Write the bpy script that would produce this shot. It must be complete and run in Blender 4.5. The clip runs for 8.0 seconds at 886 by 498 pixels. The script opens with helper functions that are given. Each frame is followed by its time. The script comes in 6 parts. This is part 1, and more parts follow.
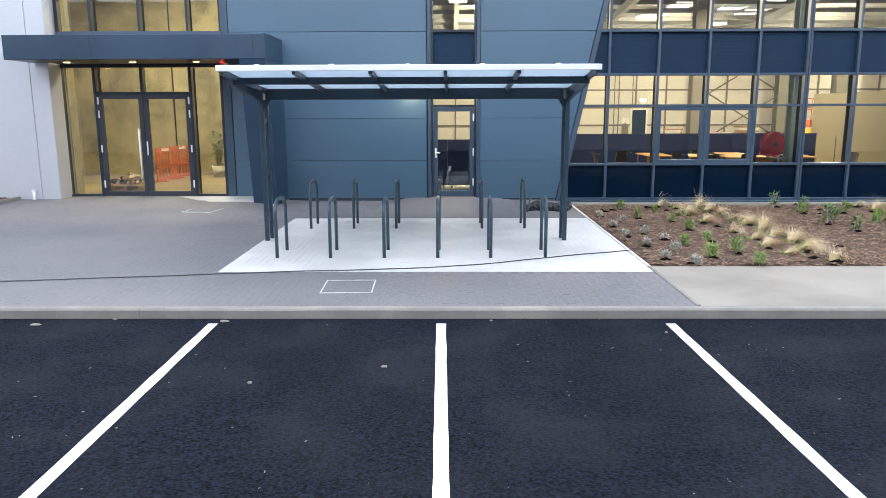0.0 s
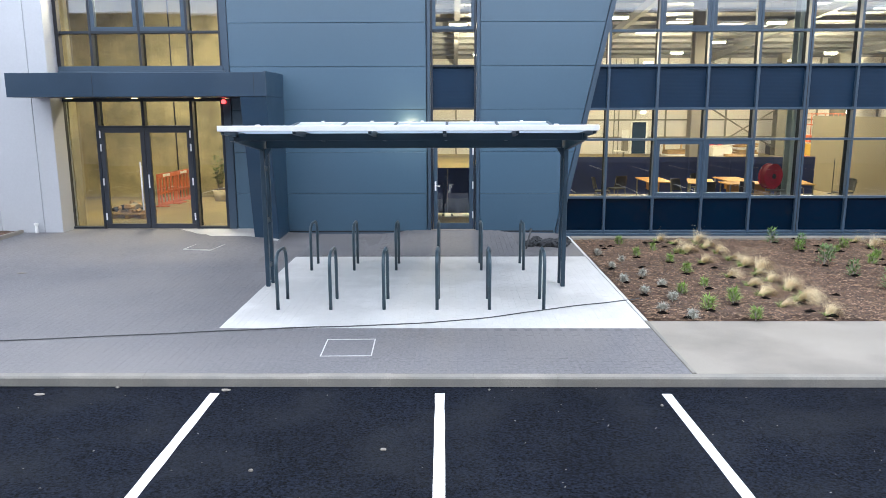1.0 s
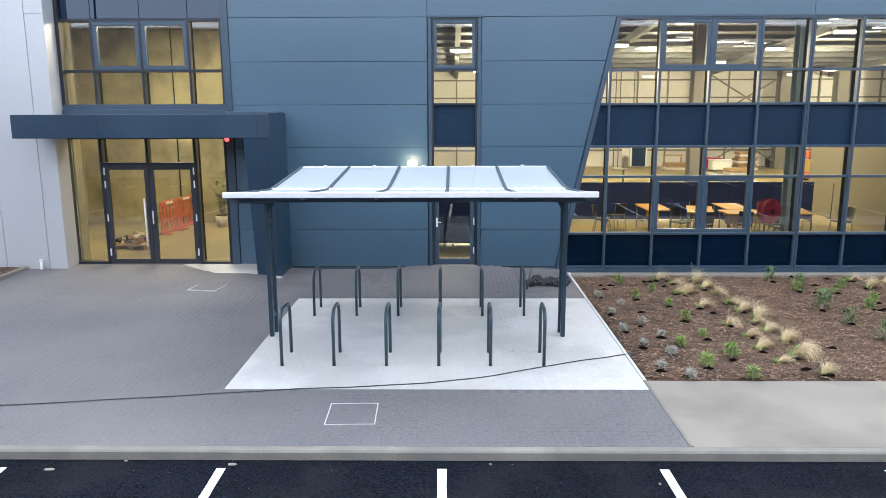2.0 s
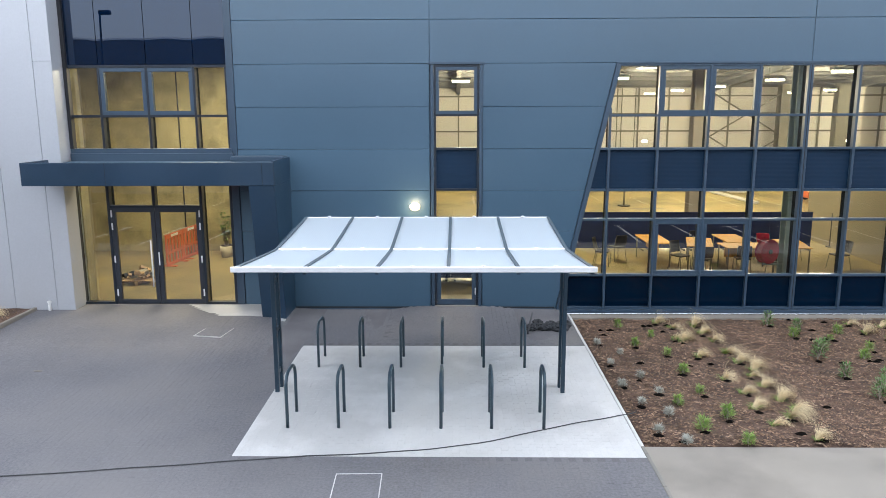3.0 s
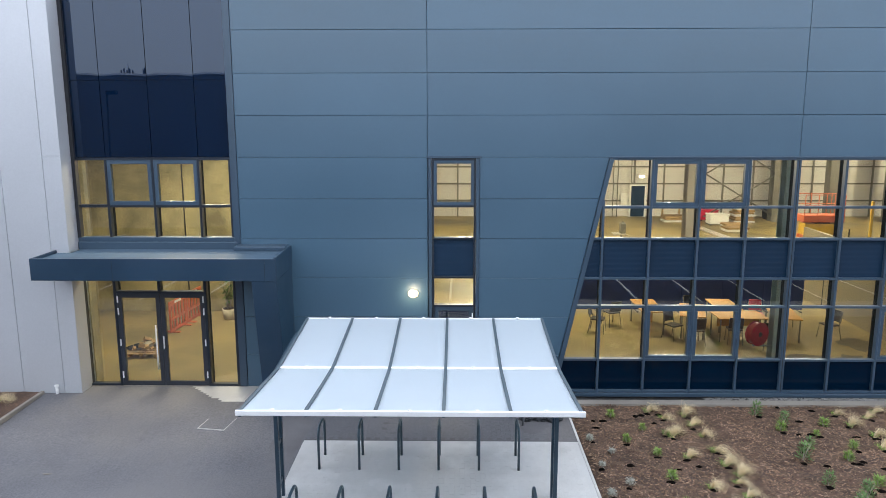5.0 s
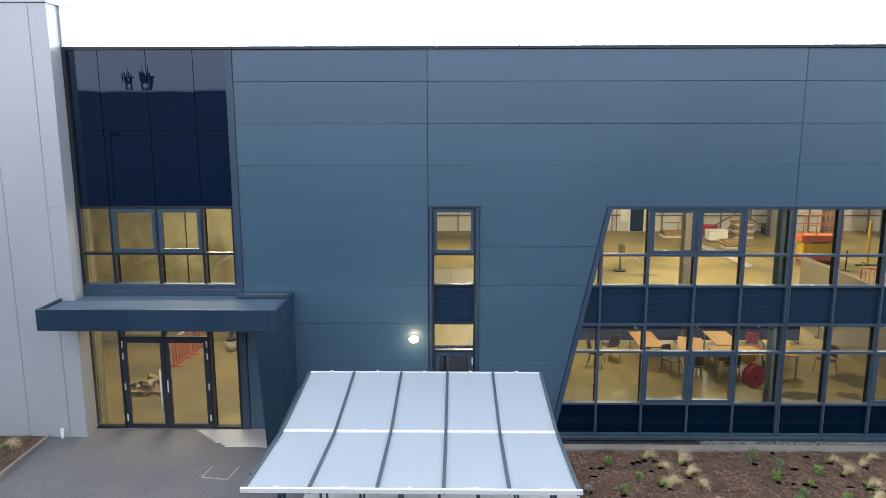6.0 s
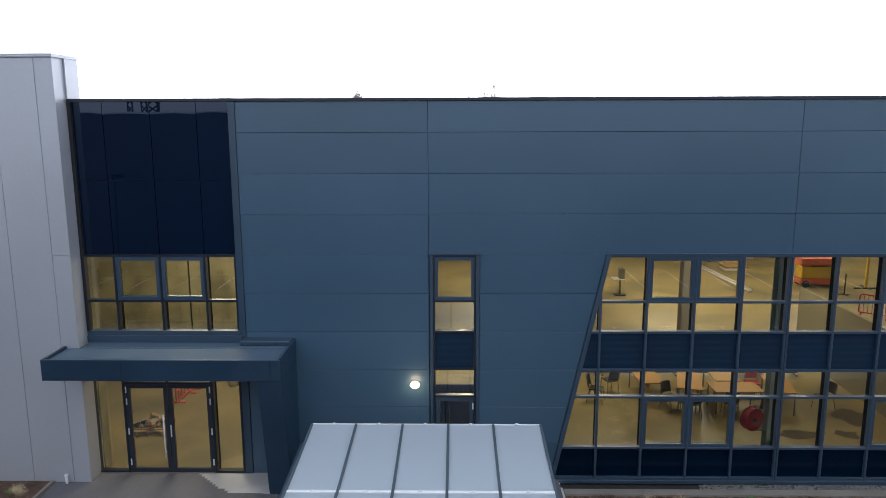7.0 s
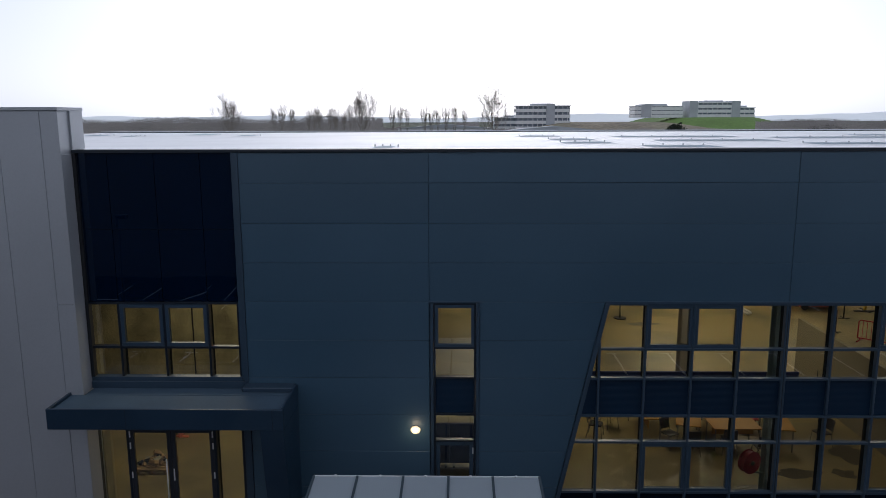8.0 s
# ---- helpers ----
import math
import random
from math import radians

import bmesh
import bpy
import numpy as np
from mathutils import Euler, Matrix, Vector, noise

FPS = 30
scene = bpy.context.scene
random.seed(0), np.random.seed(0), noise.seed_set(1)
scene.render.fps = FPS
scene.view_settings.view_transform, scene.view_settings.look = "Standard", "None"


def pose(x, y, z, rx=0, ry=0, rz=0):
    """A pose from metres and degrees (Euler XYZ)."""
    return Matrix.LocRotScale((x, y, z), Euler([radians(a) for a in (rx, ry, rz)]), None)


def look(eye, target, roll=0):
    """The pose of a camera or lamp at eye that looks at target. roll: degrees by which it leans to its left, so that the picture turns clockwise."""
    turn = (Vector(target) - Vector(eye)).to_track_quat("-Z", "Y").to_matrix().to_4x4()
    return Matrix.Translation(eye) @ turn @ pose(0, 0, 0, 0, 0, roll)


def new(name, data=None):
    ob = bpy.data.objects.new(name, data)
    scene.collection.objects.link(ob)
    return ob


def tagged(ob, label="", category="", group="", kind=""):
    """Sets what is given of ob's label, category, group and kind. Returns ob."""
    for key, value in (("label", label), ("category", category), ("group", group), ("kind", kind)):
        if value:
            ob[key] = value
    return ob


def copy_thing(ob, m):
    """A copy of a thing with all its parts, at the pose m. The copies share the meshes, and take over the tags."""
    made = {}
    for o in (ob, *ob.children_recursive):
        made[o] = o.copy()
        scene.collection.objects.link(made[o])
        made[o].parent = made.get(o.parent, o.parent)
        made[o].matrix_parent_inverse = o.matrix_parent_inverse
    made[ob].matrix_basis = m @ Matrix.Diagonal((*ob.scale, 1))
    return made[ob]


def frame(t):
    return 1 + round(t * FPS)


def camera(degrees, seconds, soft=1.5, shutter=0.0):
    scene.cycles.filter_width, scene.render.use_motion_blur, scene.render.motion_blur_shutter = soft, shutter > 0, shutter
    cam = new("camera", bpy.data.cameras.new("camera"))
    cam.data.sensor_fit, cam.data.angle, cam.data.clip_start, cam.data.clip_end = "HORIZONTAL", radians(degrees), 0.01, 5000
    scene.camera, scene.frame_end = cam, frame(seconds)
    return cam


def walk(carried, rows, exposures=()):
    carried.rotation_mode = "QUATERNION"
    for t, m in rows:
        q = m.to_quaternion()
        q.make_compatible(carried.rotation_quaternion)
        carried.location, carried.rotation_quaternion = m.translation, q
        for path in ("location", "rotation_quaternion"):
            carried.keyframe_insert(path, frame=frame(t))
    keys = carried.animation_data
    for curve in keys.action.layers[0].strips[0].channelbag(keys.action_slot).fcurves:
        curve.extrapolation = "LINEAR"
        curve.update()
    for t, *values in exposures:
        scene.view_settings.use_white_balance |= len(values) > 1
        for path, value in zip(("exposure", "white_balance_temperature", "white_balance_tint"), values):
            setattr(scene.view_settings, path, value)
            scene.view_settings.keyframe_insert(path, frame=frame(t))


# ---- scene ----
cam = camera(62.5, 8.0, soft=0.75)
PATH = [
    (0, (0.079, 0.169, 2.111), (0.055, 2.134, 1.738), -0.2),
    (0.5, (0.085, 0.195, 2.451), (0.06, 2.16, 2.079), -0.2),
    (1, (0.103, 0.215, 2.867), (0.077, 2.18, 2.496), -0.2),
    (1.5, (0.091, 0.234, 3.277), (0.065, 2.199, 2.905), -0.2),
    (3, (0.085, 0.171, 4.75), (0.053, 2.136, 4.379), -0.2),
    (3.5, (0.089, 0.14, 5.261), (0.056, 2.105, 4.893), -0.2),
    (4, (0.118, 0.128, 5.804), (0.085, 2.094, 5.439), -0.2),
    (4.5, (0.149, 0.09, 6.236), (0.117, 2.058, 5.881), -0.1),
    (6, (0.163, 0.078, 8.012), (0.129, 2.044, 7.646), -0.1),
    (6.5, (0.14, 0.083, 8.53), (0.108, 2.05, 8.169), -0.1),
    (7, (0.159, 0.088, 9.068), (0.124, 2.057, 8.714), -0.2),
    (7.5, (0.178, 0.087, 9.63), (0.14, 2.055, 9.277), -0.2),
    (8, (0.19, 0.088, 10.213), (0.151, 2.057, 9.864), -0.2),
]
EXPOSURES = [(0, 0.89, 6480, 11), (1.5, 0.76, 6430, 11), (3, 0.52, 6520, 11), (4.5, 0.42, 6450, 11), (6, 0.12, 6430, 11), (7, -0.64, 6250, 13), (7.5, -1.34, 6200, 13),
             (8, -2.10, 6150, 14)]
walk(cam, [(t, look(eye, target, roll)) for t, eye, target, roll in PATH], EXPOSURES)

# ---- world and sun: a bright, even, overcast evening sky ----
SUN_ELEVATION, SUN_AZIMUTH = 17.0, 1.0  # degrees; azimuth clockwise from +y
world = bpy.data.worlds.new("overcast_sky")
scene.world = world
world.use_nodes = True
wn, wl = world.node_tree.nodes, world.node_tree.links
wn.clear()
sky = wn.new("ShaderNodeTexSky")
sky.sky_type, sky.sun_disc = "NISHITA", False
sky.sun_elevation, sky.sun_rotation = radians(SUN_ELEVATION), radians(SUN_AZIMUTH)
sky.air_density, sky.dust_density, sky.ozone_density = 1.0, 2.2, 2.0
grey = wn.new("ShaderNodeHueSaturation")
grey.inputs["Saturation"].default_value = 0.25
background = wn.new("ShaderNodeBackground")
background.inputs["Strength"].default_value = 0.15
out = wn.new("ShaderNodeOutputWorld")
wl.new(sky.outputs["Color"], grey.inputs["Color"])
cloud = wn.new("ShaderNodeMix")  # an even cloud layer in front of the clear sky
cloud.data_type, cloud.blend_type = "RGBA", "ADD"
cloud.inputs["Factor"].default_value = 1.0
direction = wn.new("ShaderNodeTexCoord")  # the layer is thinner, so brighter, towards the low sun
axes, thin, tint = wn.new("ShaderNodeSeparateXYZ"), wn.new("ShaderNodeMapRange"), wn.new("ShaderNodeMix")
thin.inputs["From Min"].default_value, thin.inputs["From Max"].default_value = 0.0, 0.9
thin.inputs["To Min"].default_value, thin.inputs["To Max"].default_value = 1.0, 1.85
tint.data_type, tint.blend_type = "RGBA", "MULTIPLY"
tint.inputs["Factor"].default_value = 1.0
tint.inputs["A"].default_value = (8.5, 9.3, 10.65, 1)
wl.new(direction.outputs["Generated"], axes.inputs[0])
wl.new(axes.outputs["Y"], thin.inputs["Value"])
wl.new(thin.outputs[0], tint.inputs["B"])
wl.new(tint.outputs["Result"], cloud.inputs["B"])
wl.new(grey.outputs["Color"], cloud.inputs["A"])
wl.new(cloud.outputs["Result"], background.inputs["Color"])
wl.new(background.outputs["Background"], out.inputs["Surface"])

sun = new("sun", bpy.data.lights.new("sun", "SUN"))
sun.data.energy, sun.data.angle, sun.data.color = 0.6, radians(30), (1.0, 0.97, 0.93)
az, el = radians(SUN_AZIMUTH), radians(SUN_ELEVATION)
sun.matrix_world = look((40 * math.sin(az), 40 * math.cos(az), 60), (0, 0, 60 - 40 * math.tan(el)))


# ---- materials ----
def mat(name, color, rough=0.6, metal=0.0, scale=6.0, amount=0.12, fine=120.0, fine_amount=0.06, bump=0.0,
        bump_scale=200.0, stain=None, stain_scale=0.7, stain_amount=0.0, stain_edge=(0.45, 0.64), stain_tilt=None, coords="Object", stretch=None, spec=0.5,
        per_piece=0.0, rough_var=0.1, coat=0.0):
    """A surface with variation at two scales, optional stains, relief and a change from piece to piece."""
    m = bpy.data.materials.new(name)
    m.use_nodes = True
    n, l = m.node_tree.nodes, m.node_tree.links
    p = n["Principled BSDF"]
    tc = n.new("ShaderNodeTexCoord")
    if coords == "World":
        src = n.new("ShaderNodeNewGeometry").outputs["Position"]
    else:
        src = tc.outputs[coords]
    if stretch:
        mp = n.new("ShaderNodeMapping")
        mp.inputs["Scale"].default_value = stretch
        l.new(src, mp.inputs["Vector"])
        src = mp.outputs["Vector"]

    def noise_tex(s, detail=4.0):
        t = n.new("ShaderNodeTexNoise")
        t.inputs["Scale"].default_value, t.inputs["Detail"].default_value = s, detail
        l.new(src, t.inputs["Vector"])
        return t.outputs["Fac"]

    def math_node(op, a, b):
        k = n.new("ShaderNodeMath")
        k.operation = op
        for i, v in enumerate((a, b)):
            if isinstance(v, (int, float)):
                k.inputs[i].default_value = v
            else:
                l.new(v, k.inputs[i])
        return k.outputs[0]

    def remap(v, amt):
        r = n.new("ShaderNodeMapRange")
        r.inputs["From Min"].default_value, r.inputs["From Max"].default_value = 0.3, 0.7
        r.inputs["To Min"].default_value, r.inputs["To Max"].default_value = 1 - amt, 1 + amt
        l.new(v, r.inputs["Value"])
        return r.outputs[0]

    big, small = noise_tex(scale), noise_tex(fine, 2.0)
    value = math_node("MULTIPLY", remap(big, amount), remap(small, fine_amount))
    if per_piece:
        info = n.new("ShaderNodeObjectInfo")
        geo = n.new("ShaderNodeNewGeometry")
        rnd = math_node("FRACT", math_node("ADD", info.outputs["Random"], geo.outputs["Random Per Island"]), 0.0)
        r = n.new("ShaderNodeMapRange")
        r.inputs["To Min"].default_value, r.inputs["To Max"].default_value = 1 - per_piece, 1 + per_piece
        l.new(rnd, r.inputs["Value"])
        value = math_node("MULTIPLY", value, r.outputs[0])
    base = n.new("ShaderNodeMix")
    base.data_type, base.blend_type = "RGBA", "MULTIPLY"
    base.inputs["Factor"].default_value = 1.0
    base.inputs["A"].default_value = (*color, 1)
    comb = n.new("ShaderNodeCombineColor")
    for k in ("Red", "Green", "Blue"):
        l.new(value, comb.inputs[k])
    l.new(comb.outputs["Color"], base.inputs["B"])
    result = base.outputs["Result"]
    if stain is not None:
        r = n.new("ShaderNodeMapRange")
        r.inputs["From Min"].default_value, r.inputs["From Max"].default_value = stain_edge
        r.inputs["To Max"].default_value = stain_amount
        spread = noise_tex(stain_scale, 6.0)
        if stain_tilt:  # stains gather towards one side
            dot = n.new("ShaderNodeVectorMath")
            dot.operation = "DOT_PRODUCT"
            dot.inputs[1].default_value = stain_tilt
            l.new(src, dot.inputs[0])
            spread = math_node("ADD", spread, dot.outputs["Value"])
        l.new(spread, r.inputs["Value"])
        mix = n.new("ShaderNodeMix")
        mix.data_type = "RGBA"
        l.new(r.outputs[0], mix.inputs["Factor"])
        l.new(result, mix.inputs["A"])
        mix.inputs["B"].default_value = (*stain, 1)
        result = mix.outputs["Result"]
    l.new(result, p.inputs["Base Color"])
    rr = n.new("ShaderNodeMapRange")
    rr.inputs["To Min"].default_value, rr.inputs["To Max"].default_value = max(0.02, rough - rough_var), min(1, rough + rough_var)
    l.new(big, rr.inputs["Value"])
    l.new(rr.outputs[0], p.inputs["Roughness"])
    p.inputs["Metallic"].default_value = metal
    p.inputs["Specular IOR Level"].default_value = spec
    p.inputs["Coat Weight"].default_value = coat
    if bump:
        b = n.new("ShaderNodeBump")
        b.inputs["Strength"].default_value, b.inputs["Distance"].default_value = bump, 0.01
        l.new(noise_tex(bump_scale, 3.0), b.inputs["Height"])
        l.new(b.outputs["Normal"], p.inputs["Normal"])
    return m


def glass_mat(name, tint, ior=1.5, wave=0.0):
    """Clear sheet glass: what lies behind it, with a mirror image that grows at flat angles."""
    m = bpy.data.materials.new(name)
    m.use_nodes = True
    n, l = m.node_tree.nodes, m.node_tree.links
    n.clear()
    o = n.new("ShaderNodeOutputMaterial")
    mix, tr, gl, fr = (n.new("ShaderNode" + k) for k in ("MixShader", "BsdfTransparent", "BsdfGlossy", "Fresnel"))
    tr.inputs["Color"].default_value = (*tint, 1)
    gl.inputs["Roughness"].default_value = 0.0
    gl.inputs["Color"].default_value = (0.9, 0.95, 1.0, 1)
    fr.inputs["IOR"].default_value = ior
    l.new(fr.outputs[0], mix.inputs[0])
    l.new(tr.outputs[0], mix.inputs[1])
    l.new(gl.outputs[0], mix.inputs[2])
    if wave:
        tc, nz, b = (n.new("ShaderNode" + k) for k in ("TexCoord", "TexNoise", "Bump"))
        nz.inputs["Scale"].default_value, nz.inputs["Detail"].default_value = 0.9, 0.0
        b.inputs["Strength"].default_value, b.inputs["Distance"].default_value = wave, 0.02
        l.new(tc.outputs["Object"], nz.inputs["Vector"])
        l.new(nz.outputs["Fac"], b.inputs["Height"])
        l.new(b.outputs["Normal"], gl.inputs["Normal"])
    l.new(mix.outputs[0], o.inputs["Surface"])
    return m


def glow_mat(name, color, strength):
    m = bpy.data.materials.new(name)
    m.use_nodes = True
    p = m.node_tree.nodes["Principled BSDF"]
    p.inputs["Base Color"].default_value = (0.9, 0.9, 0.88, 1)
    p.inputs["Emission Color"].default_value = (*color, 1)
    p.inputs["Emission Strength"].default_value = strength
    return m


M = {}
M["asphalt"] = mat("asphalt", (0.0060, 0.0078, 0.0130), 0.93, scale=0.5, amount=0.2, fine=42, fine_amount=0.95, bump=1.0, bump_scale=70,
                   stain=(0.020, 0.022, 0.026), stain_scale=1.1, stain_amount=0.35, coords="World", spec=0.07)
M["road_paint"] = mat("road_paint", (0.78, 0.79, 0.78), 0.6, scale=3, amount=0.06, fine=60, fine_amount=0.12, bump=0.3, bump_scale=120, coords="World")
M["kerb"] = mat("kerb_concrete", (0.205, 0.192, 0.168), 0.85, scale=2.5, amount=0.15, fine=70, fine_amount=0.12, bump=0.3, bump_scale=150,
                stain=(0.16, 0.16, 0.15), stain_scale=2.0, stain_amount=0.5, coords="World", per_piece=0.08)
M["paver"] = mat("paving_block", (0.120, 0.119, 0.128), 0.72, scale=0.45, amount=0.12, fine=26, fine_amount=0.20, bump=0.25, bump_scale=170,
                 stain=(0.165, 0.158, 0.156), stain_scale=0.3, stain_amount=0.6, coords="World", per_piece=0.03)
M["joint"] = mat("joint_sand", (0.128, 0.124, 0.13), 0.95, scale=1.0, amount=0.2, fine=90, fine_amount=0.2, coords="World")
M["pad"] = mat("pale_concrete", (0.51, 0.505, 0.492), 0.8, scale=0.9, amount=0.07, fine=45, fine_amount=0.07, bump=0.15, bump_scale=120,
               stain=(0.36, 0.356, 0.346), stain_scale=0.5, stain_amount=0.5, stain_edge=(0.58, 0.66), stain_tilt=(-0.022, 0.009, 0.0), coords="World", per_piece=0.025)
M["path"] = mat("brushed_concrete", (0.245, 0.222, 0.190), 0.85, scale=0.7, amount=0.12, fine=60, fine_amount=0.08, bump=0.2, bump_scale=140,
                stain=(0.165, 0.148, 0.128), stain_scale=0.6, stain_amount=0.85, coords="World")
M["soil"] = mat("bark_soil", (0.076, 0.043, 0.029), 0.95, scale=2.2, amount=0.4, fine=45, fine_amount=0.5, bump=1.0, bump_scale=60, coords="World")
M["bark"] = mat("bark_chip", (0.132, 0.080, 0.049), 0.9, scale=1.8, amount=0.45, fine=80, fine_amount=0.2, per_piece=0.6)
M["pale_chip"] = mat("pale_wood_chip", (0.215, 0.14, 0.092), 0.9, scale=5, amount=0.3, fine=80, fine_amount=0.2, per_piece=0.5)
M["hole"] = mat("shaded_black_soil", (0.004, 0.003, 0.0025), 0.95, spec=0.05, scale=8, amount=0.4, fine=60, fine_amount=0.3, bump=0.8, bump_scale=60)
# near-black bed of the channel along the glazing
M["channel"] = mat("dark_channel_bed", (0.022, 0.021, 0.021), 0.9, scale=5, amount=0.35, fine=60, fine_amount=0.4, bump=0.8, bump_scale=70, coords="World")
M["gravel"] = mat("gravel", (0.19, 0.185, 0.175), 0.9, scale=6, amount=0.25, fine=70, fine_amount=0.5, bump=1.0, bump_scale=60, coords="World")
M["ground"] = mat("far_ground", (0.07, 0.085, 0.045), 0.95, scale=0.02, amount=0.3, fine=0.4, fine_amount=0.3, coords="World")
M["cladding"] = mat("blue_grey_cladding", (0.046, 0.098, 0.149), 0.36, scale=0.35, amount=0.06, fine=30, fine_amount=0.025, coords="World", spec=0.72, rough_var=0.08, per_piece=0.05, bump=0.07, bump_scale=1.3)
M["trim"] = mat("blue_grey_trim", (0.036, 0.064, 0.098), 0.36, scale=0.6, amount=0.06, fine=40, fine_amount=0.03, coords="World")
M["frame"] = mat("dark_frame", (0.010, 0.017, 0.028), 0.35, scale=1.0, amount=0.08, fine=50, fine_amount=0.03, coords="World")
M["door_grey"] = mat("dark_grey_aluminium", (0.024, 0.029, 0.040), 0.38, scale=1.0, amount=0.08, fine=50, fine_amount=0.03, coords="World")
M["inner_dark"] = mat("inner_dark_metal", (0.012, 0.015, 0.020), 0.8, scale=1.0, amount=0.1, spec=0.06)
M["black"] = mat("black_rubber", (0.010, 0.011, 0.014), 0.6, scale=2.0, amount=0.1)
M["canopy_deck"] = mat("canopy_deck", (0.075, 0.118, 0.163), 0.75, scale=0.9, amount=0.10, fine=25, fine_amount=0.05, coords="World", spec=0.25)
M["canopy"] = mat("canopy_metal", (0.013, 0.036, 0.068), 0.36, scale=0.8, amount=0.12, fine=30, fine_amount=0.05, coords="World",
                  stain=(0.032, 0.056, 0.082), stain_scale=1.1, stain_amount=0.35)
M["silver"] = mat("silver_cladding", (0.46, 0.475, 0.505), 0.40, 0.3, scale=0.3, amount=0.05, fine=25, fine_amount=0.02, coords="World", rough_var=0.06)
M["spandrel"] = mat("dark_spandrel_glass", (0.0003, 0.0065, 0.023), 0.03, scale=0.5, amount=0.1, rough_var=0.01, spec=0.7, coords="World")
M["spandrel"].node_tree.nodes["Principled BSDF"].inputs["Specular Tint"].default_value = (0.70, 0.82, 1.0, 1)
spandrel_bsdf = M["spandrel"].node_tree.nodes["Principled BSDF"]
M["spandrel"].node_tree.links.remove(spandrel_bsdf.inputs["Roughness"].links[0])
spandrel_bsdf.inputs["Roughness"].default_value = 0.004  # polished float glass
M["louvre"] = mat("louvre_blue", (0.004, 0.021, 0.049), 0.5, spec=0.2, scale=1.0, amount=0.1, coords="World")
M["low_panel"] = mat("dark_glazed_panel", (0.0008, 0.0085, 0.022), 0.06, scale=0.6, amount=0.15, spec=0.16, coords="World", rough_var=0.03)
M["glass"] = glass_mat("window_glass", (0.80, 0.83, 0.79), 2.0, 0.06)
M["clear"] = bpy.data.materials.new("clear_glass")
M["clear"].use_nodes = True
clear_nodes = M["clear"].node_tree.nodes
clear_nodes.clear()
clear_out, clear_bsdf = clear_nodes.new("ShaderNodeOutputMaterial"), clear_nodes.new("ShaderNodeBsdfTransparent")
clear_bsdf.inputs["Color"].default_value = (0.97, 0.98, 0.97, 1)
M["clear"].node_tree.links.new(clear_bsdf.outputs[0], clear_out.inputs["Surface"])
M["galv"] = mat("blue_grey_steel", (0.038, 0.066, 0.086), 0.34, 0.2, scale=5, amount=0.12, fine=80, fine_amount=0.06)
M["shelter"] = mat("shelter_steel", (0.020, 0.042, 0.064), 0.38, 0.1, scale=3, amount=0.1, fine=60, fine_amount=0.05)
M["bar_grey"] = mat("grey_aluminium", (0.060, 0.086, 0.105), 0.6, 0.0, scale=3, amount=0.1)
M["white_metal"] = mat("white_metal", (0.74, 0.75, 0.76), 0.4, scale=2, amount=0.05)
M["white_plastic"] = mat("white_plastic", (0.75, 0.75, 0.74), 0.4, scale=2, amount=0.03)
M["roof"] = mat("white_roof_membrane", (0.90, 0.90, 0.91), 0.4, scale=0.15, amount=0.06, fine=2, fine_amount=0.04, coords="World",
                stain=(0.68, 0.68, 0.69), stain_scale=0.2, stain_amount=0.4)
M["hall_floor"] = mat("concrete_floor", (0.31, 0.236, 0.100), 0.5, scale=0.25, amount=0.12, fine=4, fine_amount=0.06, coords="World",
                      stain=(0.085, 0.070, 0.042), stain_scale=0.33, stain_amount=0.6)
M["damp_shade_floor"] = mat("damp_shade_concrete", (0.075, 0.058, 0.030), 0.35, scale=1.5, amount=0.3, fine=20, fine_amount=0.2, coords="World")
M["liner"] = mat("liner_sheet", (0.60, 0.575, 0.545), 0.5, scale=0.5, amount=0.05, coords="World")
M["plaster"] = mat("bare_plasterboard", (0.25, 0.215, 0.15), 0.7, scale=0.6, amount=0.08, coords="World")
M["soffit"] = mat("roof_deck", (0.125, 0.125, 0.13), 0.6, scale=0.5, amount=0.1, coords="World")
M["column_steel"] = mat("column_primer", (0.30, 0.27, 0.235), 0.55, scale=2, amount=0.1)
M["grey_steel"] = mat("primed_steel", (0.17, 0.16, 0.135), 0.5, scale=2, amount=0.1)
M["pale_steel"] = mat("pale_blue_steel", (0.26, 0.33, 0.36), 0.45, scale=2, amount=0.08)
M["block"] = mat("blockwork", (0.33, 0.28, 0.155), 0.9, scale=1.1, amount=0.42, fine=14, fine_amount=0.15, bump=0.4, bump_scale=40, coords="World", per_piece=0.05)
M["navy"] = mat("navy_screen_fabric", (0.020, 0.036, 0.15), 0.8, scale=2, amount=0.1, fine=120, fine_amount=0.1)
M["table_wood"] = mat("beech_laminate", (0.47, 0.225, 0.030), 0.6, scale=1.5, amount=0.1, stretch=(1, 12, 1))
M["dark_plastic"] = mat("dark_plastic", (0.02, 0.02, 0.025), 0.5, scale=3, amount=0.1)
M["red"] = mat("red_plastic", (0.52, 0.010, 0.045), 0.4, scale=3, amount=0.08)
M["crimson"] = mat("crimson_paint", (0.36, 0.006, 0.032), 0.4, scale=6, amount=0.2)
M["orange"] = mat("orange_plastic", (0.57, 0.14, 0.06), 0.45, scale=3, amount=0.1)
M["yellow"] = mat("yellow_paint", (0.62, 0.40, 0.05), 0.45, scale=3, amount=0.1)
M["timber"] = mat("pallet_timber", (0.36, 0.23, 0.11), 0.8, scale=4, amount=0.2, per_piece=0.15)
M["rubble"] = mat("rubble", (0.36, 0.32, 0.24), 0.9, scale=5, amount=0.3, per_piece=0.35)
